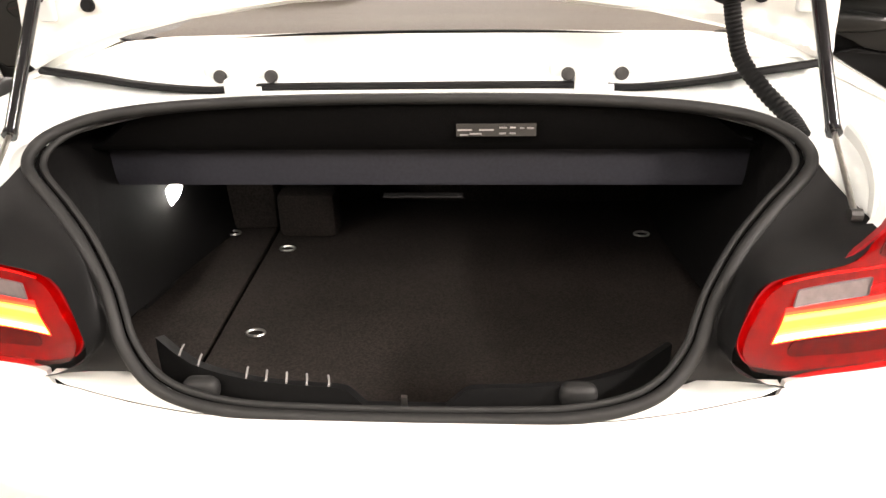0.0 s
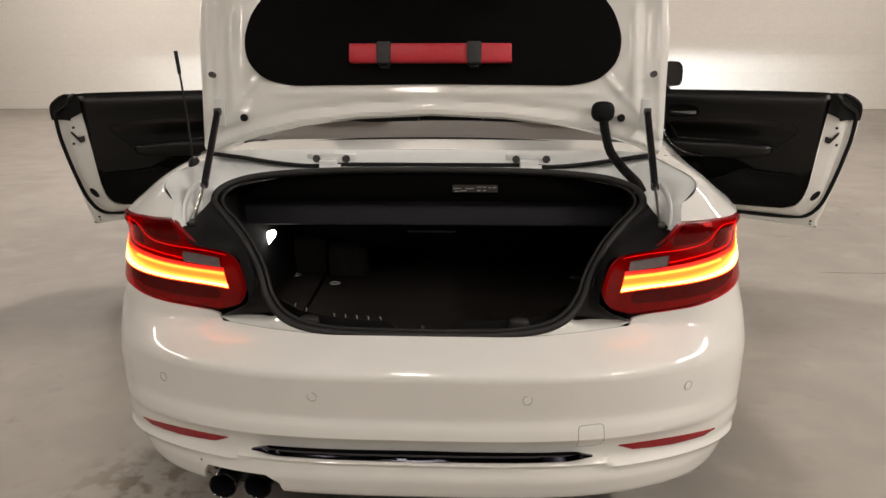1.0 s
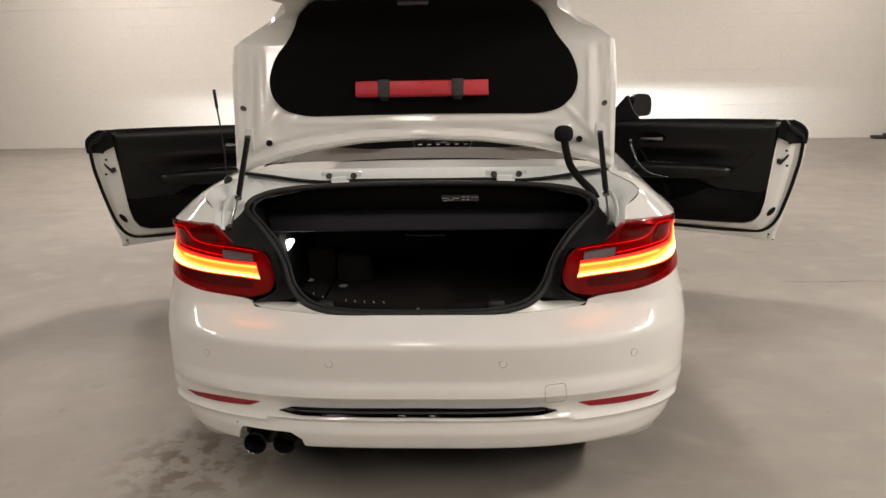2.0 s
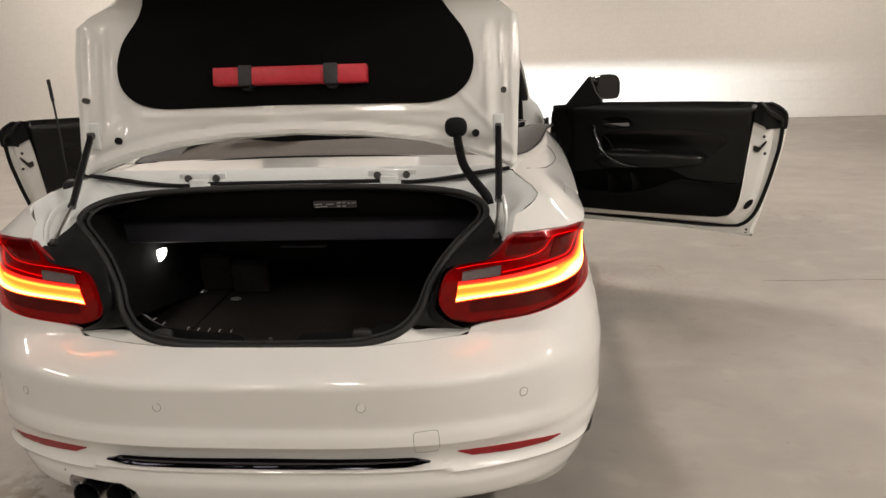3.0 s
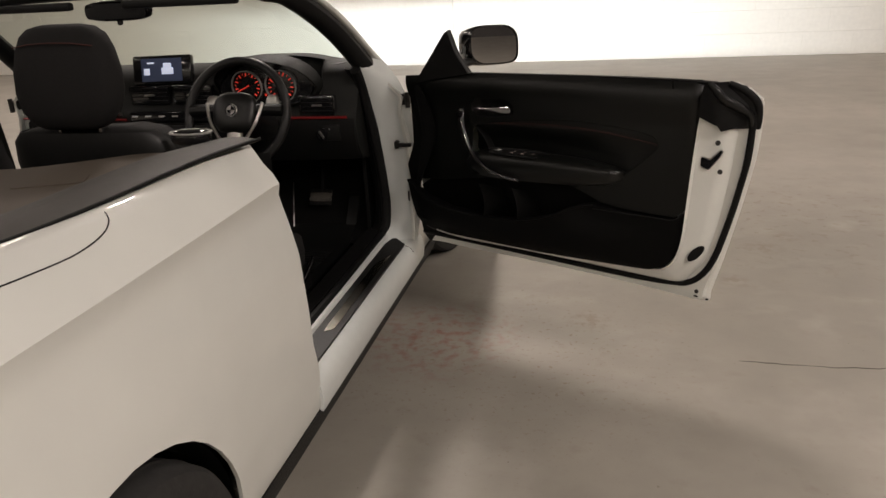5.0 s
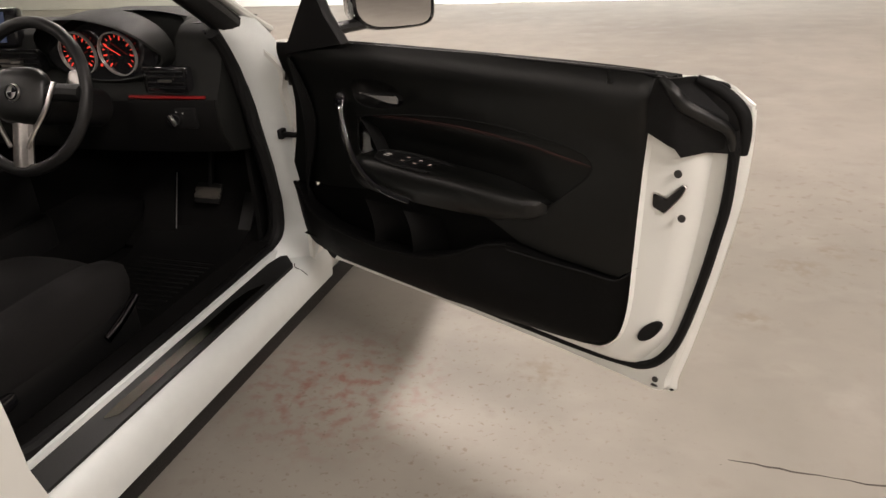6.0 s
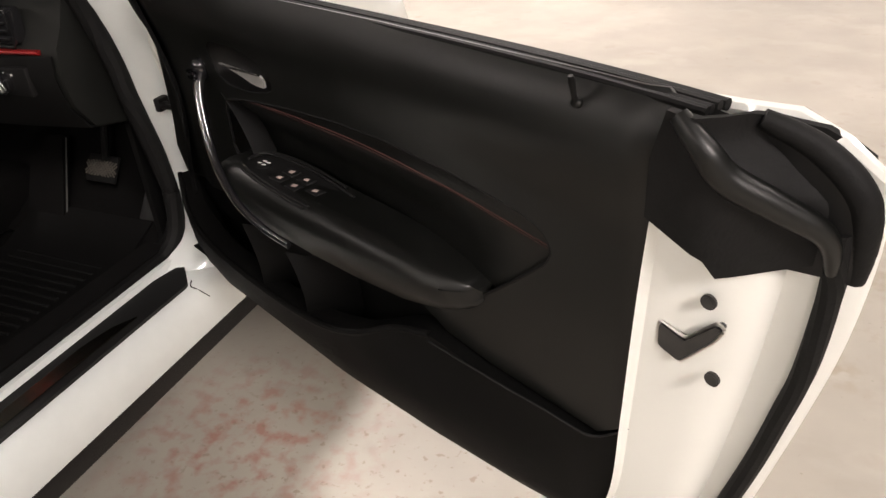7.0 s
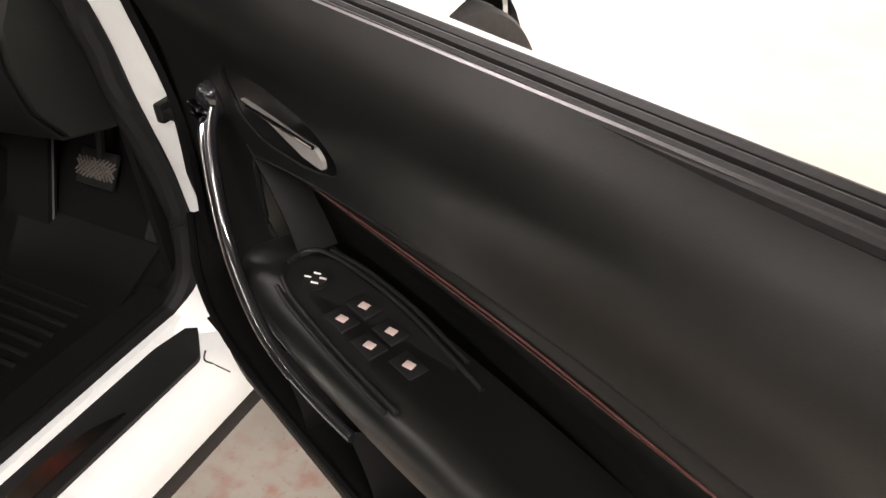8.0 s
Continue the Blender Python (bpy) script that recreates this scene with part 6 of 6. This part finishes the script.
# ---- cabin ----
part("cabin_floor", joined(box(-0.74, 0.74, 1.75, 3.30, 0.27, 0.31, 0.01), box(-0.16, 0.16, 1.75, 3.30, 0.31, 0.46, 0.05)), CARPET, car, "black carpet cabin floor")
part("firewall", joined(sheet(lambda x, v: Vector((x, [3.05, 3.18, 3.26, 3.30][v], [0.315, 0.40, 0.55, 0.95][v])), np.linspace(-0.74, 0.74, 9), range(4), 0.02)), CARPET, car)
part("rear_bulkhead", box(-0.80, 0.80, 1.36, 1.40, 0.28, 1.06), CARPET, car)
both("rear_side_trim", lambda: sheet(lambda y, v: Vector(([0.72, 0.715, 0.735, 0.765][v], y, [0.31, 0.75, 0.98, 1.035][v])), np.linspace(1.38, 1.83, 6), range(4), 0.02), TRIM, car)
both("door_jamb_rear", lambda: loft([[Vector((lerp(0.888, 0.72, t), lerp(1.835, 1.80, t) + 0.01 * math.sin(3 * t), z)) for t in (0, 0.1, 0.3, 0.6, 1.0)] for z in (0.40, 0.55, 0.75, 0.93, 1.04)], closed_ring=False, caps=False), RUBBER, car)
both("kick_panel", lambda: sheet(lambda y, v: Vector(([0.705, 0.71, 0.712, 0.70][v], y, [0.31, 0.45, 0.75, 1.0][v])), np.linspace(3.06, 3.30, 4), range(4), 0.015), KNEE, car)
both("sill_carpet", lambda: sheet(lambda y, v: Vector(([0.62, 0.66, 0.71, 0.775][v], y, [0.315, 0.33, 0.412, 0.416][v])), np.linspace(1.80, 3.0, 6), range(4), 0.008), CARPET, car)

DASH = [(2.90, 0.730), (2.81, 0.755), (2.775, 0.81), (2.765, 0.88), (2.775, 0.93), (2.80, 0.965), (2.825, 1.02), (2.845, 1.075), (2.88, 1.105), (2.95, 1.118), (3.10, 1.110), (3.36, 1.035), (3.36, 0.730)]


def dash_ring(x):
    pull = 0.05 * (abs(x) / 0.74) ** 3
    hood = 0.030 * math.exp(-((x - 0.345) / 0.22) ** 4)
    well = 0.105 * smooth(0.25, 0.22, abs(x - 0.345))
    return [Vector((x, y + (well if 0.99 < z < 1.11 and y < 3.0 else 0) + (pull if y < 3.0 else -0.34 * (abs(x) / 0.74) ** 2 if y > 3.2 else 0), z + (hood if 2.84 < y < 3.15 else 0))) for y, z in DASH]


dash = part("dashboard", loft([dash_ring(x) for x in np.linspace(-0.74, 0.74, 75)]), DASH_SKIN, car, "black dashboard with a red trim line", 50)
dash.location = (0, 0.09, -0.015)
# instrument binnacle
hood_pts = [[Vector((0.345 + 0.205 * math.cos(a) * s, lerp(lerp(2.885, 2.785, max(0.0, math.sin(a)) ** 0.8), 2.94, y), 1.03 + (0.118 if math.sin(a) > 0 else 0.078) * math.sin(a) * s)) for a in (2 * math.pi * k / 28 for k in range(28))] for y, s in ((0.0, 1.0), (0.05, 1.03), (1.0, 1.05), (1.0, 0.96), (0.1, 0.97))]
binn = part("instrument_hood", loft(hood_pts, caps=False), DASH_SKIN, dash, "black instrument hood")
binn.location = (0.045, -0.085, 0.015)
part("dial_face", patch([(0.345 + 0.195 * math.cos(a), 1.03 + (0.11 if math.sin(a) > 0 else 0.07) * math.sin(a)) for a in (2 * math.pi * k / 28 for k in range(28))], lambda x, z: Vector((x, 2.886 + 0.1 * (z - 1.03), z)), 0.05), PIANO, binn)
for gx, n0 in ((0.272, 9), (0.413, 8)):
    dial = part("dial", ring_on((gx, 2.877, 1.038), (0, -1, -0.1), 0.064, 0.0035, 0.010, 40), SATIN, binn, "round dial with red lit marks")
    for k in range(n0 * 2 - 1):
        a = radians(225 - 270 * k / (n0 * 2 - 2))
        r0, r1 = (0.040, 0.052) if k % 2 == 0 else (0.046, 0.052)
        part("dial_mark", tube([Vector((gx + r0 * math.cos(a), 2.875, 1.038 + r0 * math.sin(a))), Vector((gx + r1 * math.cos(a), 2.875, 1.038 + r1 * math.sin(a)))], 0.0022 if k % 2 == 0 else 0.0013, 4), GAUGE_RED, dial)
    a = radians(205 if gx < 0.35 else 150)
    part("needle", tube([Vector((gx - 0.01 * math.cos(a), 2.872, 1.038 - 0.01 * math.sin(a))), Vector((gx + 0.046 * math.cos(a), 2.872, 1.038 + 0.046 * math.sin(a)))], 0.0016, 4), GAUGE_RED, dial)
part("telltale", disc((0.347, 2.874, 1.005), (0, -1, 0), 0.004, 0.003, 8), GAUGE_RED, binn)
part("telltale", disc((0.24, 2.874, 0.972), (0, -1, 0), 0.004, 0.003, 8), TELL_GREEN, binn)
# screen
scr = part("centre_screen", moved(box(-0.125, 0.125, -0.015, 0.02, -0.058, 0.058, 0.010), pose(-0.065, 2.84, 1.118, -12, 0, 6)), PIANO, dash, "lit display screen in a black surround")
part("screen_picture", moved(box(-0.085, 0.085, -0.0175, -0.0155, -0.045, 0.045), pose(-0.065, 2.84, 1.118, -12, 0, 6)), SCREEN, scr)
for (a, b, c, d) in ((0.0, 0.05, -0.018, 0.008), (0.008, 0.042, 0.006, 0.026), (-0.075, -0.05, -0.02, 0.006), (-0.06, -0.03, 0.024, 0.030)):
    part("screen_shape", moved(box(a, b, -0.0188, -0.0176, c, d, 0.0004), pose(-0.065, 2.84, 1.118, -12, 0, 6)), SCREEN_LIGHT, scr)
# vents
for (cx, hw) in ((-0.12, 0.085), (0.07, 0.085), (0.594, 0.070), (-0.655, 0.065)):
    zc = 1.025 if abs(cx) < 0.5 else 0.975
    v = part("air_vent", joined(box(cx - hw, cx + hw, 2.80, 2.835, zc - 0.035, zc + 0.035, 0.006)), PIANO, dash, "black air vent with bright rim")
    for k in range(4):
        part("vent_slat", box(cx - hw + 0.008, cx + hw - 0.008, 2.794, 2.806, zc - 0.024 + 0.016 * k, zc - 0.021 + 0.016 * k), BLACK, v)
    part("vent_tab", box(cx - 0.02, cx + 0.02, 2.788, 2.800, zc - 0.004, zc + 0.003, 0.001), ALU, v)
    part("vent_rim", tube([Vector((cx + (hw + 0.002) * a, 2.797, zc + 0.037 * b)) for a, b in ((-1, -0.8), (-0.95, -1), (0.95, -1), (1, -0.8), (1, 0.8), (0.95, 1), (-0.95, 1), (-1, 0.8))], 0.0025, 6, closed=True), PIANO, v)
part("radio_panel", box(-0.20, 0.16, 2.755, 2.78, 0.925, 0.965, 0.006), PIANO, dash)
clim = part("climate_panel", box(-0.20, 0.16, 2.745, 2.775, 0.845, 0.915, 0.006), BLACK, dash, "black climate panel with bright knobs")
for kx in (-0.15, -0.03, 0.10):
    part("knob", disc((kx, 2.738, 0.88), (0, -1, 0), 0.020, 0.02, 20, bevel=0.003), ALU, clim)
for k in range(6):
    part("button_mark", box(-0.19 + 0.06 * k, -0.165 + 0.06 * k, 2.753, 2.755, 0.945, 0.950), MARK, clim)
part("red_trim", joined(tube([Vector((x, y, z)) for x, y, z in ((0.47, 2.783, 0.930), (0.55, 2.790, 0.928), (0.64, 2.802, 0.926), (0.705, 2.815, 0.924))], 0.0085, 8, flat=0.6)), RED_LINE, dash, "thin red trim line")
part("red_trim", joined(tube([Vector((x, y, z)) for x, y, z in ((-0.74, 2.795, 0.935), (-0.5, 2.765, 0.935), (-0.22, 2.752, 0.935))], 0.007, 6, flat=0.6)), RED_LINE, dash, "thin red trim line")
part("dash_strip", joined(tube([Vector((x, y, z)) for x, y, z in ((-0.70, 2.795, 0.955), (-0.5, 2.768, 0.958), (-0.24, 2.755, 0.958))], 0.012, 6, flat=0.6)), ALU, dash)
lsw = part("light_switch", joined(box(0.545, 0.680, 2.785, 2.81, 0.838, 0.900, 0.006)), BLACK, dash)
part("switch_knob", disc((0.612, 2.779, 0.866), (0, -1, 0), 0.022, 0.02, 20, bevel=0.003), PIANO, lsw)
part("switch_bar", moved(box(-0.004, 0.004, -0.006, 0.0, -0.017, 0.017, 0.0015), pose(0.612, 2.769, 0.866, 0, -30, 0)), ALU, lsw)
for mx0, mz0 in ((0.578, 0.862), (0.582, 0.852), (0.600, 0.884), (0.618, 0.886), (0.640, 0.884)):
    part("switch_mark", box(mx0 - 0.002, mx0 + 0.002, 2.783, 2.786, mz0 - 0.002, mz0 + 0.002), GAUGE_RED if mx0 < 0.59 else MARK, lsw)
for x0, x1 in ((0.19, 0.735), (-0.735, -0.24)):
    part("knee_panel", sheet(lambda x, v: Vector((x, [2.885, 2.802, 2.768, 2.758, 2.766][v] + 0.05 * (abs(x) / 0.74) ** 3, [0.735, 0.757, 0.81, 0.88, 0.918][v])), np.linspace(x0, x1, 12), range(5), 0.004), KNEE, dash, "dark lower dashboard panel")
part("dash_speaker", disc((0.63, 2.98, 1.112), (0, -0.1, 1), 0.05, 0.010, 24, bevel=0.003), BLACK, dash)
part("tunnel_console", joined(box(-0.135, 0.135, 1.98, 2.80, 0.31, 0.56, 0.03), box(-0.12, 0.12, 2.45, 2.78, 0.54, 0.74, 0.03)), BLACK, car, "black centre console")
part("gear_lever", joined(tube(curve([(0.02, 2.50, 0.56), (0.02, 2.48, 0.64), (0.02, 2.45, 0.70)], 4), lambda f: lerp(0.016, 0.024, f), 12)), PIANO, car)
part("centre_armrest", blob((0.0, 2.06, 0.60), (0.085, 0.18, 0.05), 3.2, 16, 10), TRIM, car)

# steering wheel
SW_M = Matrix.Translation((0.43, 2.555, 0.996)) @ Matrix.Rotation(radians(-23), 4, "X")
swl = part("steering_wheel", moved(tube([Vector((0.187 * math.cos(a), 0, 0.187 * math.sin(a))) for a in (2 * math.pi * k / 56 for k in range(56))], 0.0155, 12, closed=True, up=(0, 1, 0)), SW_M), LEATHER, car, "black three-spoke leather steering wheel")
part("hub", moved(joined(blob((0, -0.012, 0.0), (0.082, 0.030, 0.072), 3.0, 22, 12)), SW_M), TRIM, swl)
part("badge", moved(disc((0, -0.043, 0.004), (0, -1, 0), 0.022, 0.004, 24, bevel=0.001), SW_M), ALU, swl, "round silver badge")
part("badge_ring", moved(ring_on((0, -0.047, 0.004), (0, -1, 0), 0.0195, 0.0030, 0.003, 32), SW_M), PIANO, swl)
for q0 in (0.0, math.pi):
    part("badge_quarter", moved(patch([(0.0, 0.004)] + [(0.0135 * math.cos(q0 + k * math.pi / 12), 0.004 + 0.0135 * math.sin(q0 + k * math.pi / 12)) for k in range(7)], lambda x, z: Vector((x, -0.0478, z)), 0.02), SW_M), PIANO, swl)
for sgn in (1, -1):
    part("spoke", moved(tube(curve([(sgn * 0.06, -0.005, 0.01), (sgn * 0.12, 0.004, 0.014), (sgn * 0.178, 0.0, 0.012)], 4), 0.022, 10, flat=1.1, up=(0, 1, 0)), SW_M), BLACK, swl)
    part("spoke_trim", moved(tube(curve([(sgn * 0.105, -0.022, 0.035), (sgn * 0.088, -0.026, -0.03), (sgn * 0.055, -0.024, -0.085), (sgn * 0.028, -0.018, -0.13)], 5), 0.006, 8), SW_M), ALU, swl, "silver spoke trim")
    part("paddle", moved(blob((sgn * 0.115, 0.035, 0.045), (0.025, 0.004, 0.03), 3.0, 10, 6), SW_M), ALU, swl)
part("spoke", moved(tube(curve([(0.0, -0.01, -0.05), (0.0, -0.006, -0.11), (0.0, 0.0, -0.178)], 4), 0.030, 10, flat=0.6, up=(0, 1, 0)), SW_M), ALU, swl)
part("steering_column", tube([Vector((0.425, 2.54, 0.985)), Vector((0.41, 2.80, 0.90))], 0.055, 14), BLACK, car)
for sgn in (1, -1):
    part("column_stalk", tube(curve([(0.40 + sgn * 0.05, 2.58, 0.985), (0.40 + sgn * 0.12, 2.57, 0.995), (0.40 + sgn * 0.16, 2.56, 1.0)], 4), 0.009, 8), BLACK, car)


def seat(sx, ahead=0.0, up=0.0):
    """A front seat: cushion with bolsters, backrest, headrest, plastic side cover and rails."""
    st = part("front_seat", joined(blob((sx, 2.24, 0.50), (0.20, 0.31, 0.078), 3.4, 24, 12), blob((sx - 0.215, 2.235, 0.515), (0.055, 0.295, 0.09), 3.2, 14, 10), blob((sx + 0.215, 2.235, 0.515), (0.055, 0.295, 0.09), 3.2, 14, 10)), FABRIC, car, "black cloth sports front seat")
    rows = []
    for z, y, hw, th in ((0.50, 1.99, 0.20, 0.07), (0.60, 1.965, 0.245, 0.085), (0.75, 1.93, 0.255, 0.085), (0.90, 1.885, 0.25, 0.075), (1.02, 1.85, 0.238, 0.066), (1.075, 1.834, 0.222, 0.058), (1.102, 1.826, 0.195, 0.045), (1.116, 1.82, 0.14, 0.026)):
        ring = []
        for k in range(28):
            a = 2 * math.pi * k / 28
            c, s = math.cos(a), math.sin(a)
            px = hw * math.copysign(abs(c) ** 0.6, c)
            py = th * math.copysign(abs(s) ** 0.6, s)
            if py > 0:
                py += 0.045 * (abs(px) / hw) ** 3 - 0.01
            ring.append(Vector((sx + px, y + py, z)))
        rows.append(ring)
    shell = [[p + Vector((0.003 * (1 if p.x > sx else -1), -0.005, 0.002)) for p in ring[14:] + ring[:1]] for ring in rows[2:-1]]
    part("back_shell", loft(shell, closed_ring=False, caps=False), LEATHER, st, "black leather back of the seat")
    part("backrest", loft(rows), FABRIC, st, "black cloth backrest with side bolsters", 60)
    hr_rows = []
    for z, y, hw, th in ((1.120, 1.775, 0.080, 0.026), (1.132, 1.775, 0.104, 0.042), (1.165, 1.778, 0.128, 0.052), (1.21, 1.784, 0.140, 0.056), (1.26, 1.79, 0.138, 0.056), (1.31, 1.796, 0.126, 0.053), (1.345, 1.80, 0.110, 0.045), (1.363, 1.80, 0.088, 0.033), (1.370, 1.80, 0.055, 0.018)):
        hr_rows.append([Vector((sx + hw * math.copysign(abs(math.cos(a)) ** 0.55, math.cos(a)), y + th * math.copysign(abs(math.sin(a)) ** 0.6, math.sin(a)), z)) for a in (2 * math.pi * k / 28 for k in range(28))])
    hrs = part("headrest", loft(hr_rows), FABRIC, st, "black cloth headrest with rust stitching", 60)
    part("stitching", tube([Vector((sx + hw, y, z)) for hw, y, z in ((-0.112, 1.752, 1.322), (-0.06, 1.7435, 1.330), (0.0, 1.7425, 1.332), (0.06, 1.7435, 1.330), (0.112, 1.752, 1.322))], 0.0016, 5), STITCH, hrs)
    for dx in (-0.06, 0.06):
        part("headrest_post", tube([Vector((sx + dx, 1.79, 1.10)), Vector((sx + dx, 1.785, 1.16))], 0.007, 8), CHROME, hrs)
    for sg in (1, -1):
        part("side_cover", joined(box(min(sx + sg * 0.235, sx + sg * 0.265), max(sx + sg * 0.235, sx + sg * 0.265), 1.93, 2.50, 0.37, 0.47, 0.012)), BLACK, st)
        part("seat_rail", box(sx + sg * 0.18 - 0.02, sx + sg * 0.18 + 0.02, 1.92, 2.50, 0.215, 0.42, 0.004), STEEL, st)
    part("backrest_handle", blob((sx + (0.272 if sx > 0 else -0.272), 2.02, 0.45), (0.012, 0.06, 0.022), 3.0, 12, 8), PIANO, st)
    part("height_lever", tube(curve([(sx + (0.276 if sx > 0 else -0.276), 2.36, 0.425), (sx + (0.280 if sx > 0 else -0.280), 2.42, 0.45), (sx + (0.278 if sx > 0 else -0.278), 2.49, 0.485)], 4), 0.014, 10, flat=0.5, up=(1, 0, 0)), DARK_CHROME, st)
    st.location = (0, ahead, up)
    return st


seat(0.395)
seat(-0.395, 0.15, 0.105)

belt = part("belt_guide", joined(blob((0.695, 1.805, 1.088), (0.052, 0.030, 0.020), 3.0, 20, 10)), PIANO, car, "gloss black seat belt guide with a silver top")
part("guide_rim", tube([Vector((0.695 + 0.053 * math.cos(a), 1.805 + 0.031 * math.sin(a), 1.100)) for a in (2 * math.pi * k / 28 for k in range(28))], 0.0055, 8, closed=True, flat=0.5), SATIN, belt, "silver rim")

# pedals and mat
ped = part("brake_pedal", joined(moved(box(-0.050, 0.050, -0.006, 0.006, -0.036, 0.036, 0.004), pose(0.455, 3.160, 0.500, -35, 0, 0)), tube([Vector((0.46, 3.165, 0.495)), Vector((0.46, 3.24, 0.72))], 0.010, 8)), RUBBER, car, "ribbed rubber brake pedal on a metal arm")
for turn in (45, -45):
    for k in range(-4, 5):
        half = 0.034 if abs(k) < 2 else 0.030 if abs(k) < 4 else 0.018
        part("pedal_rib", moved(box(-0.0017, 0.0017, -0.0085, -0.005, -half, half, 0.0006), pose(0.455, 3.160, 0.500, -35, 0, 0) @ Matrix.Translation((0.0105 * k, 0, 0)) @ Matrix.Rotation(radians(turn), 4, "Y") @ Matrix.Diagonal((1, 1, 0.85, 1))), PEDAL_METAL, ped)
part("accelerator_pedal", joined(moved(box(-0.026, 0.026, -0.006, 0.006, -0.09, 0.09, 0.005), pose(0.595, 3.165, 0.43, -38, 0, 0))), BLACK, car, "black floor-hinged accelerator pedal")
rest = part("footrest", sheet(lambda x, v: Vector((lerp(0.20, lerp(0.336, 0.316, v), x), lerp(3.085, 3.20, v), lerp(0.325, 0.56, v))), [0, 0.5, 1], [k / 4 for k in range(5)], 0.02), CARPET, car, "black ribbed footrest with a bright edge")
for k in range(4):
    part("rib", tube([Vector((0.225 + 0.026 * k, 3.078, 0.34)), Vector((0.220 + 0.024 * k, 3.192, 0.56))], 0.004, 6), RUBBER, rest)
part("edge_strip", tube([Vector((0.338, 3.075, 0.325)), Vector((0.317, 3.19, 0.56))], 0.0022, 6), ALU, rest)
mat_ob = thing("floor_mat", "black ribbed rubber mat on the footwell carpet", "mat")
part("mat_sheet", sheet(lambda x, y: Vector((x, y, 0.318 + 0.07 * smooth(2.95, 3.15, y))), np.linspace(0.21, 0.62, 7), np.linspace(2.48, 3.12, 10), 0.006), KNEE, mat_ob)
for k in range(12):
    y = 2.66 + 0.028 * k
    part("mat_rib", box(0.27, 0.56, y, y + 0.010, 0.322, 0.329, 0.002), RUBBER, mat_ob)
mat2 = thing("floor_mat", "black ribbed rubber mat on the footwell carpet", "mat")
part("mat_sheet", sheet(lambda x, y: Vector((-x, y, 0.318 + 0.07 * smooth(2.95, 3.15, y))), np.linspace(0.21, 0.62, 7), np.linspace(2.48, 3.12, 10), 0.006), KNEE, mat2)

# ---- wall blocks, floor marks ----
COURSE, LONG = 0.29, 0.60
block_meshes = []
for v in range(4):
    b = box(-LONG / 2 + 0.0002, LONG / 2 - 0.0002, 0.0, 0.018, 0.0005, COURSE - 0.0005, 0.0010, 1)
    for vert in b.verts:
        vert.co.y += random.uniform(-0.0004, 0.0004)
    block_meshes.append(finish(b, "block", WALL, 30))
for row in range(8):
    for k in range(-18, 19):
        x = k * LONG + (LONG / 2 if row % 2 else 0.0) + 0.1
        ob = new("block", block_meshes[(row * 7 + k * 3) % 4])
        ob.location = (x, WALL_Y - 0.003 + random.uniform(-0.0005, 0.0005), row * COURSE + 0.004)
        ob.parent = wall_north
tagged(part("pilaster", box(-1.30, -0.57, WALL_Y - 0.055, WALL_Y - 0.008, 0.0, CEILING_Z, 0.006), WALL), "shallow cream painted pilaster on the wall", "pilaster", kind="structure")


def crack(points, width):
    pts = []
    for a, b in zip(points, points[1:]):
        for k in range(8):
            p = lerp(Vector(a), Vector(b), k / 8)
            pts.append(p + Vector((0, random.uniform(-0.006, 0.006), 0)))
    return tube(pts, lambda f: width * (0.4 + 0.6 * abs(math.sin(f * 9.0))), 5, flat=0.12)


CRACK = material("dark_floor_crack", (0.07, 0.06, 0.05), 0.9, grain=0.3, scale=60.0)
part("floor_crack", crack([(2.2, 2.79, 0.0), (2.45, 2.78, 0.0), (2.75, 2.80, 0.0), (3.1, 2.77, 0.0)], 0.0038), CRACK, floor)
stop = thing("metal_floor_plate", "small dark metal plate lying against the wall", "floor plate", at=(7.0, 10.9, 0))
part("plate", box(-0.25, 0.55, -0.06, 0.10, 0.0, 0.05, 0.01), STEEL, stop)
part("bracket", box(-0.10, 0.05, -0.10, 0.0, 0.03, 0.09, 0.008), STEEL, stop)
